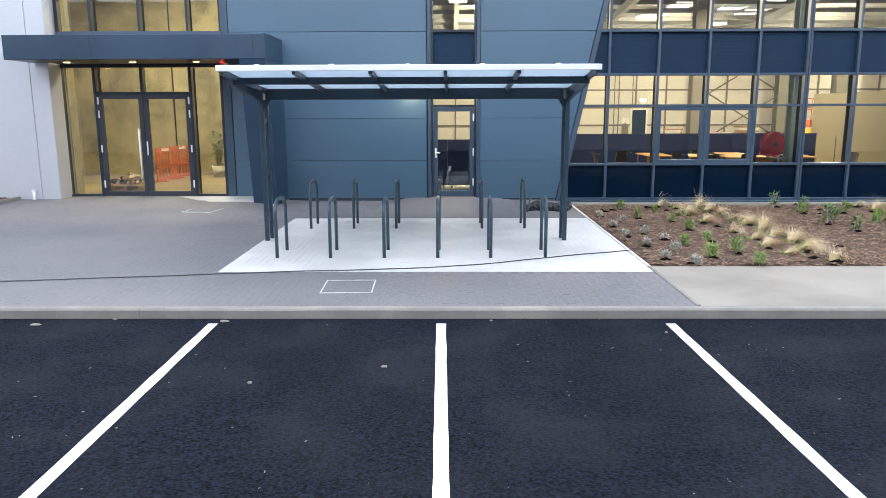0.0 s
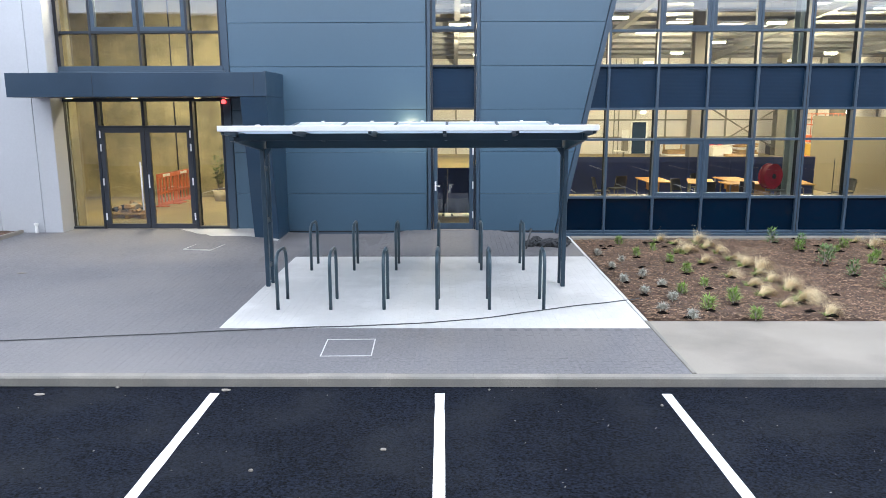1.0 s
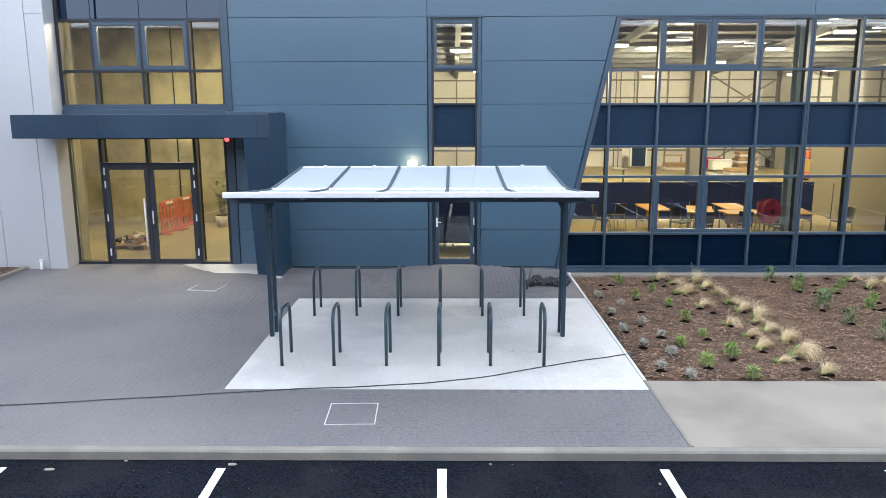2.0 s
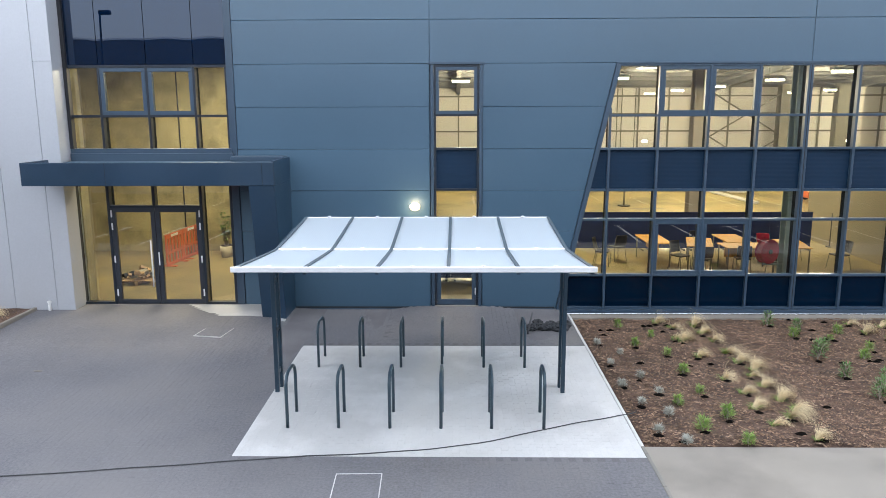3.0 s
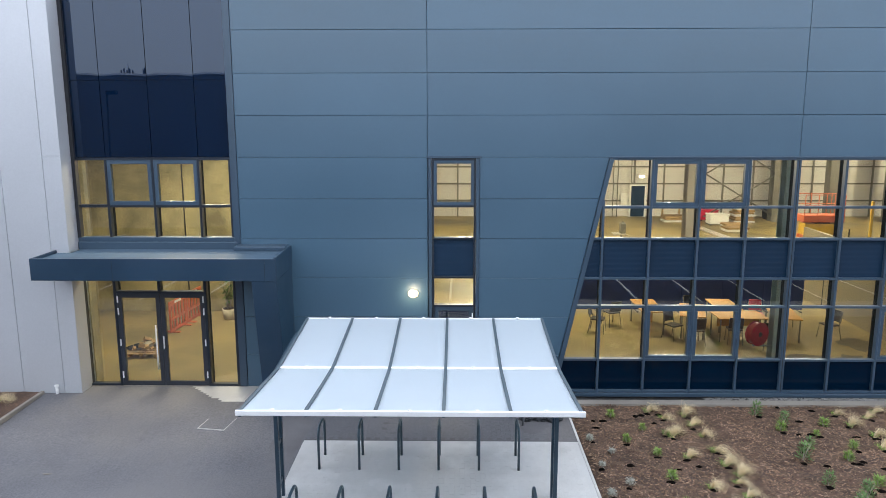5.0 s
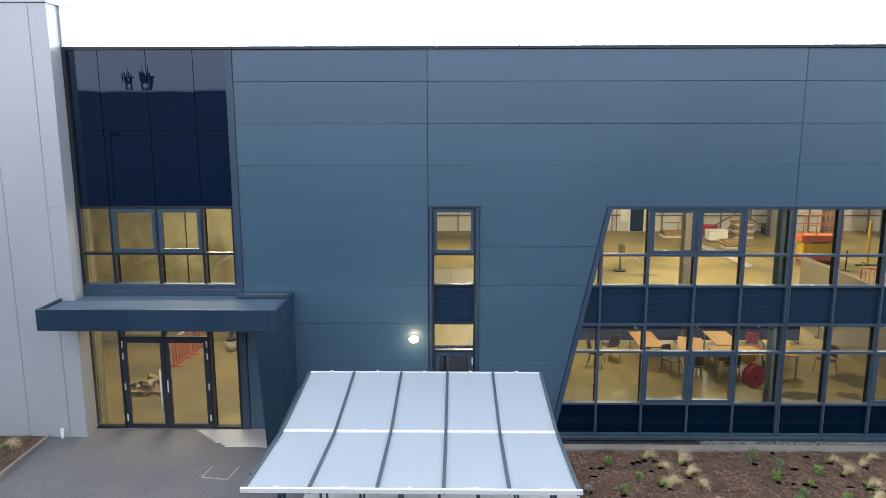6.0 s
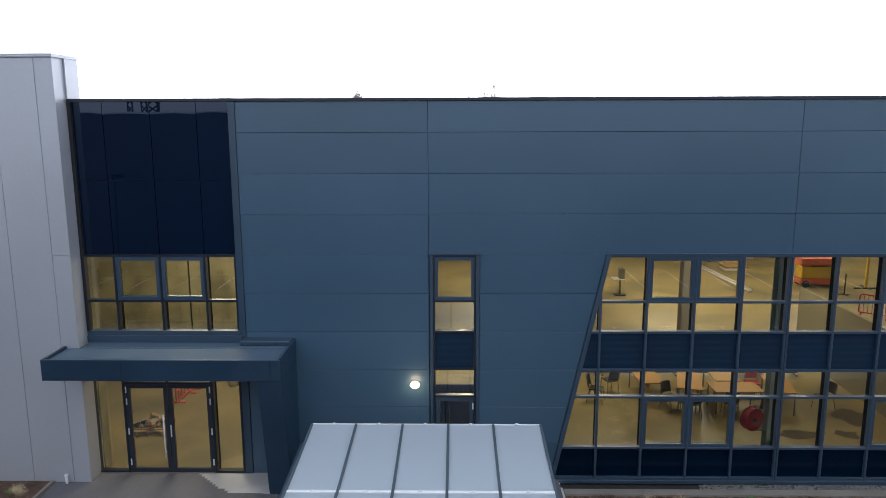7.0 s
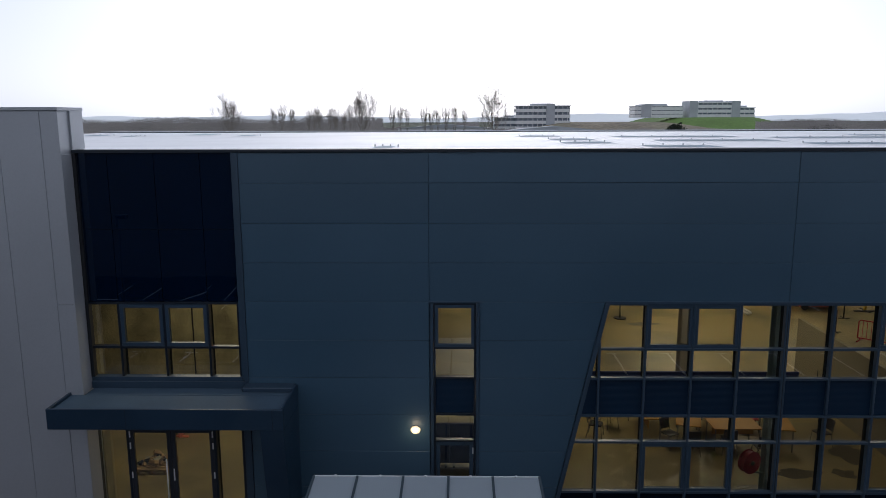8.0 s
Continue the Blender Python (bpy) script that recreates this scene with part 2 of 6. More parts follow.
M["cable"] = mat("black_cable", (0.045, 0.046, 0.05), 0.6, scale=8, amount=0.1)
M["sack"] = mat("dark_sacking", (0.028, 0.030, 0.034), 0.85, scale=6, amount=0.3, fine=50, fine_amount=0.2, bump=0.6, bump_scale=30)
M["straw"] = mat("straw_grass", (0.68, 0.55, 0.33), 0.7, scale=8, amount=0.2, per_piece=0.3)
M["leaf"] = mat("green_leaf", (0.17, 0.29, 0.045), 0.6, scale=9, amount=0.25, per_piece=0.4)
M["leaf_dark"] = mat("dark_leaf", (0.075, 0.15, 0.035), 0.5, scale=9, amount=0.25, per_piece=0.4)
M["leaf_grey"] = mat("silver_leaf", (0.36, 0.37, 0.32), 0.7, scale=9, amount=0.2, per_piece=0.3)
# twig and thicket colours are paled beyond bark to paint in distance haze
M["twig"] = mat("hazed_twig_bark", (0.36, 0.32, 0.28), 0.9, scale=1, amount=0.2)
M["thicket"] = mat("hazed_thicket", (0.46, 0.42, 0.40), 0.95, scale=0.06, amount=0.35, coords="World")
M["evergreen"] = mat("evergreen", (0.020, 0.030, 0.016), 0.9, scale=0.5, amount=0.3, per_piece=0.4)
M["far_wall"] = mat("far_plaster", (0.92, 0.92, 0.92), 0.7, scale=0.2, amount=0.08, coords="World")
M["far_glass"] = mat("far_glazing", (0.16, 0.19, 0.23), 0.2, scale=0.3, amount=0.3, coords="World")
M["far_grey"] = mat("far_grey", (0.55, 0.57, 0.61), 0.6, scale=0.2, amount=0.1, coords="World")
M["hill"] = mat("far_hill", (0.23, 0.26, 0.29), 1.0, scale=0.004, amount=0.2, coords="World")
M["rough_land"] = mat("rough_grass", (0.30, 0.25, 0.17), 0.95, scale=0.04, amount=0.3, fine=0.5, fine_amount=0.3, coords="World",
                      stain=(0.16, 0.17, 0.09), stain_scale=0.02, stain_amount=0.7)
M["lawn"] = mat("lawn", (0.14, 0.24, 0.05), 0.95, scale=0.03, amount=0.25, fine=0.8, fine_amount=0.2, coords="World")
M["opposite"] = mat("opposite_cladding", (0.045, 0.050, 0.060), 0.6, scale=0.3, amount=0.15, coords="World")
M["hill"].node_tree.nodes["Principled BSDF"].inputs["Emission Color"].default_value = (0.86, 0.93, 1.0, 1)  # pale blue glow stands in for haze over the far hills
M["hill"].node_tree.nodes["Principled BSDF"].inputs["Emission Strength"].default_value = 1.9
M["lamp_glow"] = glow_mat("lamp_glow", (1.0, 0.66, 0.27), 5.0)
M["tube_glow"] = glow_mat("tube_glow", (1.0, 0.90, 0.68), 9.0)
M["day_panel"] = glow_mat("daylight_panel", (0.9, 0.95, 1.0), 1.1)
M["panel_glow"] = glow_mat("panel_glow", (1.0, 0.90, 0.68), 2.0)
M["red_glow"] = glow_mat("red_glow", (1.0, 0.03, 0.03), 3.0)


def poly_mat():
    """Opal ribbed polycarbonate: lets soft light through."""
    m = bpy.data.materials.new("opal_polycarbonate")
    m.use_nodes = True
    n, l = m.node_tree.nodes, m.node_tree.links
    p = n["Principled BSDF"]
    o = n["Material Output"]
    p.inputs["Base Color"].default_value = (0.70, 0.76, 0.80, 1)
    p.inputs["Roughness"].default_value = 0.3
    tr, mix, tc, wv, b, nz, r = (n.new("ShaderNode" + k) for k in ("BsdfTranslucent", "MixShader", "TexCoord", "TexWave", "Bump", "TexNoise", "MapRange"))
    tr.inputs["Color"].default_value = (0.62, 0.70, 0.76, 1)
    mix.inputs[0].default_value = 0.55
    wv.inputs["Scale"].default_value = 8.0
    b.inputs["Strength"].default_value, b.inputs["Distance"].default_value = 0.10, 0.01
    nz.inputs["Scale"].default_value = 1.5
    r.inputs["To Min"].default_value, r.inputs["To Max"].default_value = 0.45, 0.65
    l.new(tc.outputs["Object"], wv.inputs["Vector"])
    l.new(tc.outputs["Object"], nz.inputs["Vector"])
    l.new(nz.outputs["Fac"], r.inputs["Value"])
    l.new(r.outputs[0], p.inputs["Roughness"])
    l.new(wv.outputs["Fac"], b.inputs["Height"])
    l.new(b.outputs["Normal"], p.inputs["Normal"])
    l.new(p.outputs[0], mix.inputs[1])
    l.new(tr.outputs[0], mix.inputs[2])
    l.new(mix.outputs[0], o.inputs["Surface"])
    return m


M["poly"] = poly_mat()


# ---- mesh helpers ----
def box(bm, x0, x1, y0, y1, z0, z1, bevel=0.0):
    made = bmesh.ops.create_cube(bm, size=1.0, matrix=Matrix.LocRotScale(((x0 + x1) / 2, (y0 + y1) / 2, (z0 + z1) / 2), None, (x1 - x0, y1 - y0, z1 - z0)))
    if bevel:
        edges = list({e for v in made["verts"] for e in v.link_edges})
        bmesh.ops.bevel(bm, geom=edges, offset=bevel, segments=1, affect="EDGES")
    return bm


def new_box(*a, bevel=0.0):
    return box(bmesh.new(), *a, bevel=bevel)


def prism(bm, poly, y0, y1, chamfer=0.0):
    """An upright slab: poly holds (x, z), counter-clockwise as seen from -y; front at y0, back at y1."""
    n = len(poly)
    cx, cz = sum(p[0] for p in poly) / n, sum(p[1] for p in poly) / n

    def ring(y, c):
        out = []
        for x, z in poly:
            d = math.hypot(x - cx, z - cz) or 1
            out.append(bm.verts.new((x - c * (1 if x > cx else -1), y, z - c * (1 if z > cz else -1)) if c else (x, y, z)))
        return out
    rings = ([ring(y0, chamfer)] if chamfer else []) + [ring(y0 + chamfer, 0), ring(y1, 0)]
    bm.faces.new(rings[0])
    bm.faces.new(list(reversed(rings[-1])))
    for a, b in zip(rings, rings[1:]):
        for i in range(n):
            j = (i + 1) % n
            bm.faces.new((a[j], a[i], b[i], b[j]))
    return bm


def tube(bm, pts, r, sides=8, r_end=None, cap=True):
    pts = [Vector(p) for p in pts]
    rings, side = [], None
    for i, p in enumerate(pts):
        d = (pts[min(i + 1, len(pts) - 1)] - pts[max(i - 1, 0)]).normalized()
        if side is None:
            side = d.orthogonal().normalized()
        side = (side - d * side.dot(d)).normalized()
        other = d.cross(side)
        rr = r if r_end is None else r + (r_end - r) * i / max(1, len(pts) - 1)
        rings.append([bm.verts.new(p + (side * math.cos(a) + other * math.sin(a)) * rr) for a in (2 * math.pi * k / sides for k in range(sides))])
    for a, b in zip(rings, rings[1:]):
        for k in range(sides):
            f = bm.faces.new((a[k], a[(k + 1) % sides], b[(k + 1) % sides], b[k]))
            f.smooth = sides > 5
    if cap:
        bm.faces.new(list(reversed(rings[0])))
        bm.faces.new(rings[-1])
    return bm


def disc(bm, c, r, depth, axis="y", sides=24, bevel=0.0):
    turn = {"y": Matrix.Rotation(radians(90), 4, "X"), "z": Matrix.Identity(4), "x": Matrix.Rotation(radians(90), 4, "Y")}[axis]
    made = bmesh.ops.create_cone(bm, cap_ends=True, segments=sides, radius1=r, radius2=r, depth=depth, matrix=Matrix.Translation(c) @ turn)
    if bevel:
        edges = [e for e in {e for v in made["verts"] for e in v.link_edges} if len(e.link_faces) == 2 and any(len(f.verts) > 4 for f in e.link_faces)]
        bmesh.ops.bevel(bm, geom=edges, offset=bevel, segments=2, affect="EDGES")
    return bm


def mesh_of(bm, name, material):
    me = bpy.data.meshes.new(name)
    bmesh.ops.recalc_face_normals(bm, faces=bm.faces)
    bm.to_mesh(me)
    bm.free()
    me.materials.append(M[material])
    return me


def thing(name, at, label, category, group="", kind=""):
    ob = new(name)
    ob.location = at
    ob.empty_display_size = 0.2
    ob["base"] = tuple(at)
    return tagged(ob, label, category, group, kind)


def part(name, bm, material, parent, label=""):
    """One mesh under a thing or a part; its points are given in the world's metres."""
    base = Vector(parent["base"])
    bmesh.ops.translate(bm, verts=bm.verts, vec=-base)
    ob = new(name, mesh_of(bm, name, material))
    ob.parent = parent
    ob["base"] = tuple(base)
    return tagged(ob, label)


def single(name, bm, material, label, category, kind="", group=""):
    """A thing or a piece of the setting that is one mesh, in the world's metres."""
    ob = new(name, mesh_of(bm, name, material))
    ob["base"] = (0.0, 0.0, 0.0)
    return tagged(ob, label, category, group, kind)


def smooth01(v):
    v = max(0.0, min(1.0, v))
    return v * v * (3 - 2 * v)


# ---- plan ----
FACE = 17.41          # front face of the dark cladding
KERB0, KERB1 = 7.81, 7.935
ROAD = -0.11
EDGE_X = 2.76         # edging between pad and planting bed
PAD = (-3.05, 2.756, 9.66, 14.58)
ROWS_Z = [0.0, 0.955, 1.93, 2.905, 3.88, 4.85, 5.825, 6.80, 7.765, 8.735, 9.46]
SLANT = ((2.56, 0.05), (3.80, 5.79))   # outer edge of the slanted window frame


def slant_x(z):
    (xa, za), (xb, zb) = SLANT
    return xa + (xb - xa) * (z - za) / (zb - za)


def pave_z(x, y):
    """Paving rises gently to the two thresholds."""
    left = 0.12 * smooth01((y - 12.0) / 5.2) * smooth01((-3.2 - x) / 1.6)
    mid = 0.085 * smooth01((y - 14.6) / 2.6) * smooth01((1.7 - abs(x - 0.1)) / 0.8)
    return left + mid


# ---- ground ----
def ground():
    bm = bmesh.new()
    for x0, x1, y0, y1 in ((-4000, 4000, 60, 4500), (-4000, -30, -400, 60), (40, 4000, -400, 60), (-30, 40, -400, -12.8)):
        bm.faces.new([bm.verts.new(p) for p in ((x0, y0, -0.14), (x1, y0, -0.14), (x1, y1, -0.14), (x0, y1, -0.14))])
    bmesh.ops.remove_doubles(bm, verts=bm.verts, dist=0.001)
    single("ground", bm, "ground", "flat green and brown open land reaching the horizon", "ground", "structure")
    bm = bmesh.new()
    nx, ny = 90, 30
    vs = [[bm.verts.new((-30 + 70 * i / nx, -12.8 + (KERB0 + 0.05 + 12.8) * j / ny, ROAD)) for i in range(nx + 1)] for j in range(ny + 1)]
    for j in range(ny):
        for i in range(nx):
            bm.faces.new((vs[j][i], vs[j][i + 1], vs[j + 1][i + 1], vs[j + 1][i]))
    single("road", bm, "asphalt", "new black asphalt car park surface, slightly damp", "road", "structure")


def bay_lines():
    """The row of bays before the kerb, with short cross bars at the outer ends, and the row across the lane."""
    def strip(bm, x, ya, yb, lean, phase):
        pts = []
        for j in range(13):
            y = ya + (yb - ya) * j / 12
            for s in (-0.05, 0.05):
                pts.append(bm.verts.new((x + s + lean * (ya - y) + 0.003 * math.sin(7 * y + s * 90 + phase), y, ROAD + 0.004)))
        for j in range(12):
            a, b, c, d = pts[2 * j:2 * j + 4]
            bm.faces.new((c, d, b, a))

    for k in range(-9, 9):
        x = -0.035 + 2.42 * k
        bm = bmesh.new()
        strip(bm, x, 7.615, 2.85, 0.014, k)
        xe = x + 0.014 * 4.765
        bm.faces.new([bm.verts.new((xe + dx, 2.849 + dy, ROAD + 0.004)) for dx, dy in ((-0.32, -0.1), (0.32, -0.1), (0.32, 0.0), (-0.32, 0.0))])
        single("bay_line", bm, "road_paint", "white painted parking bay line on asphalt", "road marking", "structure", "bay lines")
    for k in range(-10, 10):
        bm = bmesh.new()
        strip(bm, 1.175 + 2.42 * k, -5.4, -10.2, 0.0, k)
        single("bay_line", bm, "road_paint", "white painted parking bay line on asphalt", "road marking", "structure", "bay lines")


def kerb():
    root = thing("kerb", (0, KERB0, ROAD), "grey precast concrete kerb between asphalt and paving", "kerb", kind="structure")
    bm = bmesh.new()
    poly = ((KERB0, ROAD - 0.1), (KERB1, ROAD - 0.1), (KERB1, 0.0), (KERB0 + 0.025, 0.0), (KERB0 + 0.006, -0.02))
    rings = [[bm.verts.new((x, y - KERB0, z - ROAD)) for y, z in poly] for x in (-0.4565, 0.4565)]
    for i in range(5):
        bm.faces.new((rings[0][i], rings[0][(i + 1) % 5], rings[1][(i + 1) % 5], rings[1][i]))
    bm.faces.new(rings[1])
    bm.faces.new(list(reversed(rings[0])))
    me = mesh_of(bm, "kerb_stone", "kerb")
    for i in range(-28, 40):
        ob = new("kerb_stone", me)
        ob.parent = root
        ob.location = (0.335 - 0.457 + 0.915 * i, random.uniform(-0.002, 0.002), random.uniform(-0.002, 0.002))


def paved_area():
    # bedding layer under the blocks
    bm = bmesh.new()
    xs = [-30 + 0.75 * i for i in range(int((EDGE_X + 30) / 0.75))] + [EDGE_X]
    ys = [KERB1 + (FACE + 0.1 - KERB1) * j / 36 for j in range(37)]
    vs = [[bm.verts.new((x, y, pave_z(x, y) - 0.0012)) for x in xs] for y in ys]
    for j in range(len(ys) - 1):
        for i in range(len(xs) - 1):
            bm.faces.new((vs[j][i], vs[j][i + 1], vs[j + 1][i + 1], vs[j + 1][i]))
    single("paving_bed", bm, "joint", "dark sand joints under the block paving", "paving", "structure")
    # edging strip beside the planting bed
    for ya, yb, material, label in ((KERB1 + 0.004, 10.0, "kerb", "narrow grey concrete edging strip beside the footpath"), (10.005, 16.95, "pad", "narrow pale concrete edging strip beside the bed")):
        bm = bmesh.new()
        y = ya
        while y < yb - 0.05:
            box(bm, EDGE_X, EDGE_X + 0.05, y, min(y + 0.91, yb), -0.1, 0.012, bevel=0.006)
            y += 0.915
        single("edging", bm, material, label, "edging", "structure")


def concrete_slabs():
    bm = bmesh.new()
    x0, x1, y0, y1 = PAD
    nx, ny = 12, 12
    top = [[bm.verts.new((x0 + (x1 - x0) * i / nx, y0 + (y1 - y0) * j / ny, 0.0)) for i in range(nx + 1)] for j in range(ny + 1)]
    for j in range(ny):
        for i in range(nx):
            bm.faces.new((top[j][i], top[j][i + 1], top[j + 1][i + 1], top[j + 1][i]))
    box(bm, x0, x1, y0, y1, -0.12, -0.004)
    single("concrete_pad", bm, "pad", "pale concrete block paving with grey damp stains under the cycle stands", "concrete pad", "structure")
    bm = bmesh.new()
    box(bm, EDGE_X + 0.05, 30, KERB1 + 0.002, 10.0, -0.12, 0.0, bevel=0.004)
    single("pavement", bm, "path", "buff concrete footpath beside the planting bed", "pavement", "structure")
    # pale apron before the entrance, stepped along the edge of the blocks
    bm = bmesh.new()
    for i in range(31):
        x = -6.9 + 0.1 * i
        yf = 17.35 - 1.05 * smooth01((x + 6.9) / 2.2) - 0.12 * math.sin(3.1 * x)
        yf = max(16.0, 0.1 * round(yf * 10))
        cols = [[bm.verts.new((xx, y, pave_z(xx, y) + 0.006)) for y in (yf, (yf + FACE) / 2, FACE)] for xx in (x, x + 0.1)]
        for k in range(2):
            bm.faces.new((cols[0][k], cols[1][k], cols[1][k + 1], cols[0][k + 1]))
    single("apron", bm, "pad", "uneven pale mortar apron before the entrance", "apron", "structure")


# ---- planting beds ----
GRASS = [(4.61, 16.14), (5.39, 15.93), (5.37, 15.37), (4.69, 14.97), (4.8, 14.85), (5.45, 14.85), (5.45, 14.13), (4.83, 13.84), (5.46, 13.52), (4.88, 12.62),
         (5.42, 12.82), (5.42, 12.27), (4.97, 11.96), (5.45, 11.64), (4.89, 11.32), (5.54, 11.29), (8.86, 16.04), (8.9, 15.41), (9.46, 15.83), (9.15, 14.89),
         (8.97, 14.28), (5.36, 10.17), (4.95, 10.71), (5.33, 11.0), (4.84, 15.74), (5.57, 13.06), (9.82, 16.17), (-10.6, 16.2), (-10.9, 15.6)]
GREEN = [(3.82, 10.53), (3.78, 14.58), (7.27, 15.16), (3.71, 15.84), (4.26, 13.95), (4.26, 12.93), (4.25, 11.99), (3.74, 11.5), (8.31, 15.4), (7.9, 14.88), (8.37, 14.28), (8.0, 13.77), (8.02, 12.75),
         (4.26, 15.16), (4.32, 10.06), (4.36, 11.0)]
TALL = [(7.04, 15.95), (7.49, 15.53), (7.46, 14.27), (7.1, 13.76), (7.09, 12.74), (7.53, 12.25), (7.19, 11.82)]
SILVER = [(3.02, 14.64), (3.36, 14.05), (3.05, 13.45), (3.43, 12.75), (3.01, 12.33), (3.56, 11.99), (3.16, 11.53), (3.13, 10.44), (3.45, 10.08), (3.47, 11.1)]


def bed():
    bm = bmesh.new()
    x0, x1, y0, y1 = EDGE_X + 0.05, 16.0, 10.0, 16.60
    nx, ny = 150, 80
    vs = []
    for j in range(ny + 1):
        row = []
        for i in range(nx + 1):
            x, y = x0 + (x1 - x0) * i / nx, y0 + (y1 - y0) * j / ny
            e = min(1, min(i, nx - i, j, ny - j) / 3)
            z = -0.03 + e * (0.035 + 0.05 * noise.noise((x * 1.3, y * 1.3, 3.0)) + 0.045 * noise.noise((x * 6, y * 6, 0.0)))
            row.append(bm.verts.new((x, y, z)))
        vs.append(row)
    for j in range(ny):
        for i in range(nx):
            bm.faces.new((vs[j][i], vs[j][i + 1], vs[j + 1][i + 1], vs[j + 1][i]))
    single("planting_bed", bm, "soil", "planting bed of brown bark mulch over soil", "planting bed", "structure")
    scatter("bark_mulch", 40000, (EDGE_X + 0.08, 11.5, 10.02, 16.58), "bark", 0.020, "loose brown bark chips and clods on the bed", "mulch")
    scatter("wood_chips", 12000, (EDGE_X + 0.08, 11.5, 10.02, 16.58), "pale_chip", 0.019, "loose pale wood chips among the bark", "mulch")
    plant_holes()
    bm = bmesh.new()
    box(bm, EDGE_X + 0.06, 24, 16.60, 16.86, -0.16, 0.03, bevel=0.008)
    single("edging", bm, "path", "pale concrete edging between the bed and the gravel strip", "edging", "structure")
    bm = bmesh.new()
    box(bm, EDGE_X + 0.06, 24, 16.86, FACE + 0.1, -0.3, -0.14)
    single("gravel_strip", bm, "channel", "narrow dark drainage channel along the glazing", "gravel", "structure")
    scatter("gravel", 4200, (6.3, 13.5, 16.88, 17.36), "gravel", 0.022, "small grey drainage gravel", "gravel", -0.12)
    # bed at the silver wall
    bm = bmesh.new()
    x0, x1, y0, y1 = -16.0, -9.95, 14.6, 16.85
    vs = [[bm.verts.new((x0 + (x1 - x0) * i / 30, y0 + (y1 - y0) * j / 14, 0.165 + 0.03 * noise.noise((i * 0.7, j * 0.7, 2.0)))) for i in range(31)] for j in range(15)]
    for j in range(14):
        for i in range(30):
            bm.faces.new((vs[j][i], vs[j][i + 1], vs[j + 1][i + 1], vs[j + 1][i]))
    single("planting_bed", bm, "soil", "small bed of brown mulch at the silver wall", "planting bed", "structure")
    scatter("bark_mulch", 2500, (-14, -10, 14.62, 16.8), "bark", 0.018, "loose brown bark chips on the small bed", "mulch", 0.165)
    bm = bmesh.new()
    box(bm, -9.95, -9.87, 14.5, 16.86, -0.1, 0.19, bevel=0.008)
    box(bm, -16, -9.952, 14.5, 14.58, -0.1, 0.19, bevel=0.008)
    single("edging", bm, "path", "pale concrete edging round the small bed", "edging", "structure")


def plant_holes():
    """Low soil patches in the mulch, blackened to paint the shade of planting holes."""
    rng = random.Random(41)
    bm = bmesh.new()
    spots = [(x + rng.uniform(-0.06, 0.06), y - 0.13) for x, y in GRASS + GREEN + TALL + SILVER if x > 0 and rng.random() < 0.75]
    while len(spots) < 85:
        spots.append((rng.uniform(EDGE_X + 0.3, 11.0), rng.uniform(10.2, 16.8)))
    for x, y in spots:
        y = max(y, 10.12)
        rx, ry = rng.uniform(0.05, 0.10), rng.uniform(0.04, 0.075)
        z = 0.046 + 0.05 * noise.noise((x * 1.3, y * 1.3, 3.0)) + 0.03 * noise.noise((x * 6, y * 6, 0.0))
        centre = bm.verts.new((x, y, z + 0.004))
        ring = []
        for k in range(14):
            a = 6.2832 * k / 14
            f = 1 + 0.45 * noise.noise((math.cos(a) * 1.4 + x * 7, math.sin(a) * 1.4 + y * 7, 1.0))
            ring.append(bm.verts.new((x + rx * f * math.cos(a), y + ry * f * math.sin(a), z - 0.03)))
        for k in range(14):
            bm.faces.new((centre, ring[k], ring[(k + 1) % 14]))
    ob = single("damp_soil", bm, "hole", "black soil patches beside the plants, painted dark as shaded hollows", "soil", "stuff")
    return ob


def scatter(name, count, area, material, size, label, category, z_add=0.0):
    """Many small irregular chips in one mesh."""
    rng = random.Random(name)
    verts, faces = [], []
    x0, x1, y0, y1 = area
    for _ in range(count):
        x, y = rng.uniform(x0, x1), rng.uniform(y0, y1)
        z = z_add + (0.005 + 0.05 * noise.noise((x * 1.3, y * 1.3, 3.0)) + 0.045 * noise.noise((x * 6, y * 6, 0.0)) if z_add == 0 else 0.01)
        s = size * rng.uniform(0.5, 1.5)
        a, tilt = rng.uniform(0, 6.28), rng.uniform(-0.5, 0.5)
        l, w, h = s * rng.uniform(0.7, 1.6), s * 0.6, s * 0.45
        k = len(verts)
        for dx, dy, dz in ((-l, -w, 0), (l, -w * 0.6, 0), (l * 0.8, w, 0), (-l * 0.9, w * 0.8, 0), (0, 0, h)):
            verts.append((x + dx * math.cos(a) - dy * math.sin(a), y + dx * math.sin(a) + dy * math.cos(a), z + dz + dx * tilt * 0.5))
        faces += [(k, k + 1, k + 4), (k + 1, k + 2, k + 4), (k + 2, k + 3, k + 4), (k + 3, k, k + 4)]
    me = bpy.data.meshes.new(name)
    me.from_pydata(verts, [], faces)
    me.materials.append(M[material])
    return tagged(new(name, me), label, category, "", "stuff")


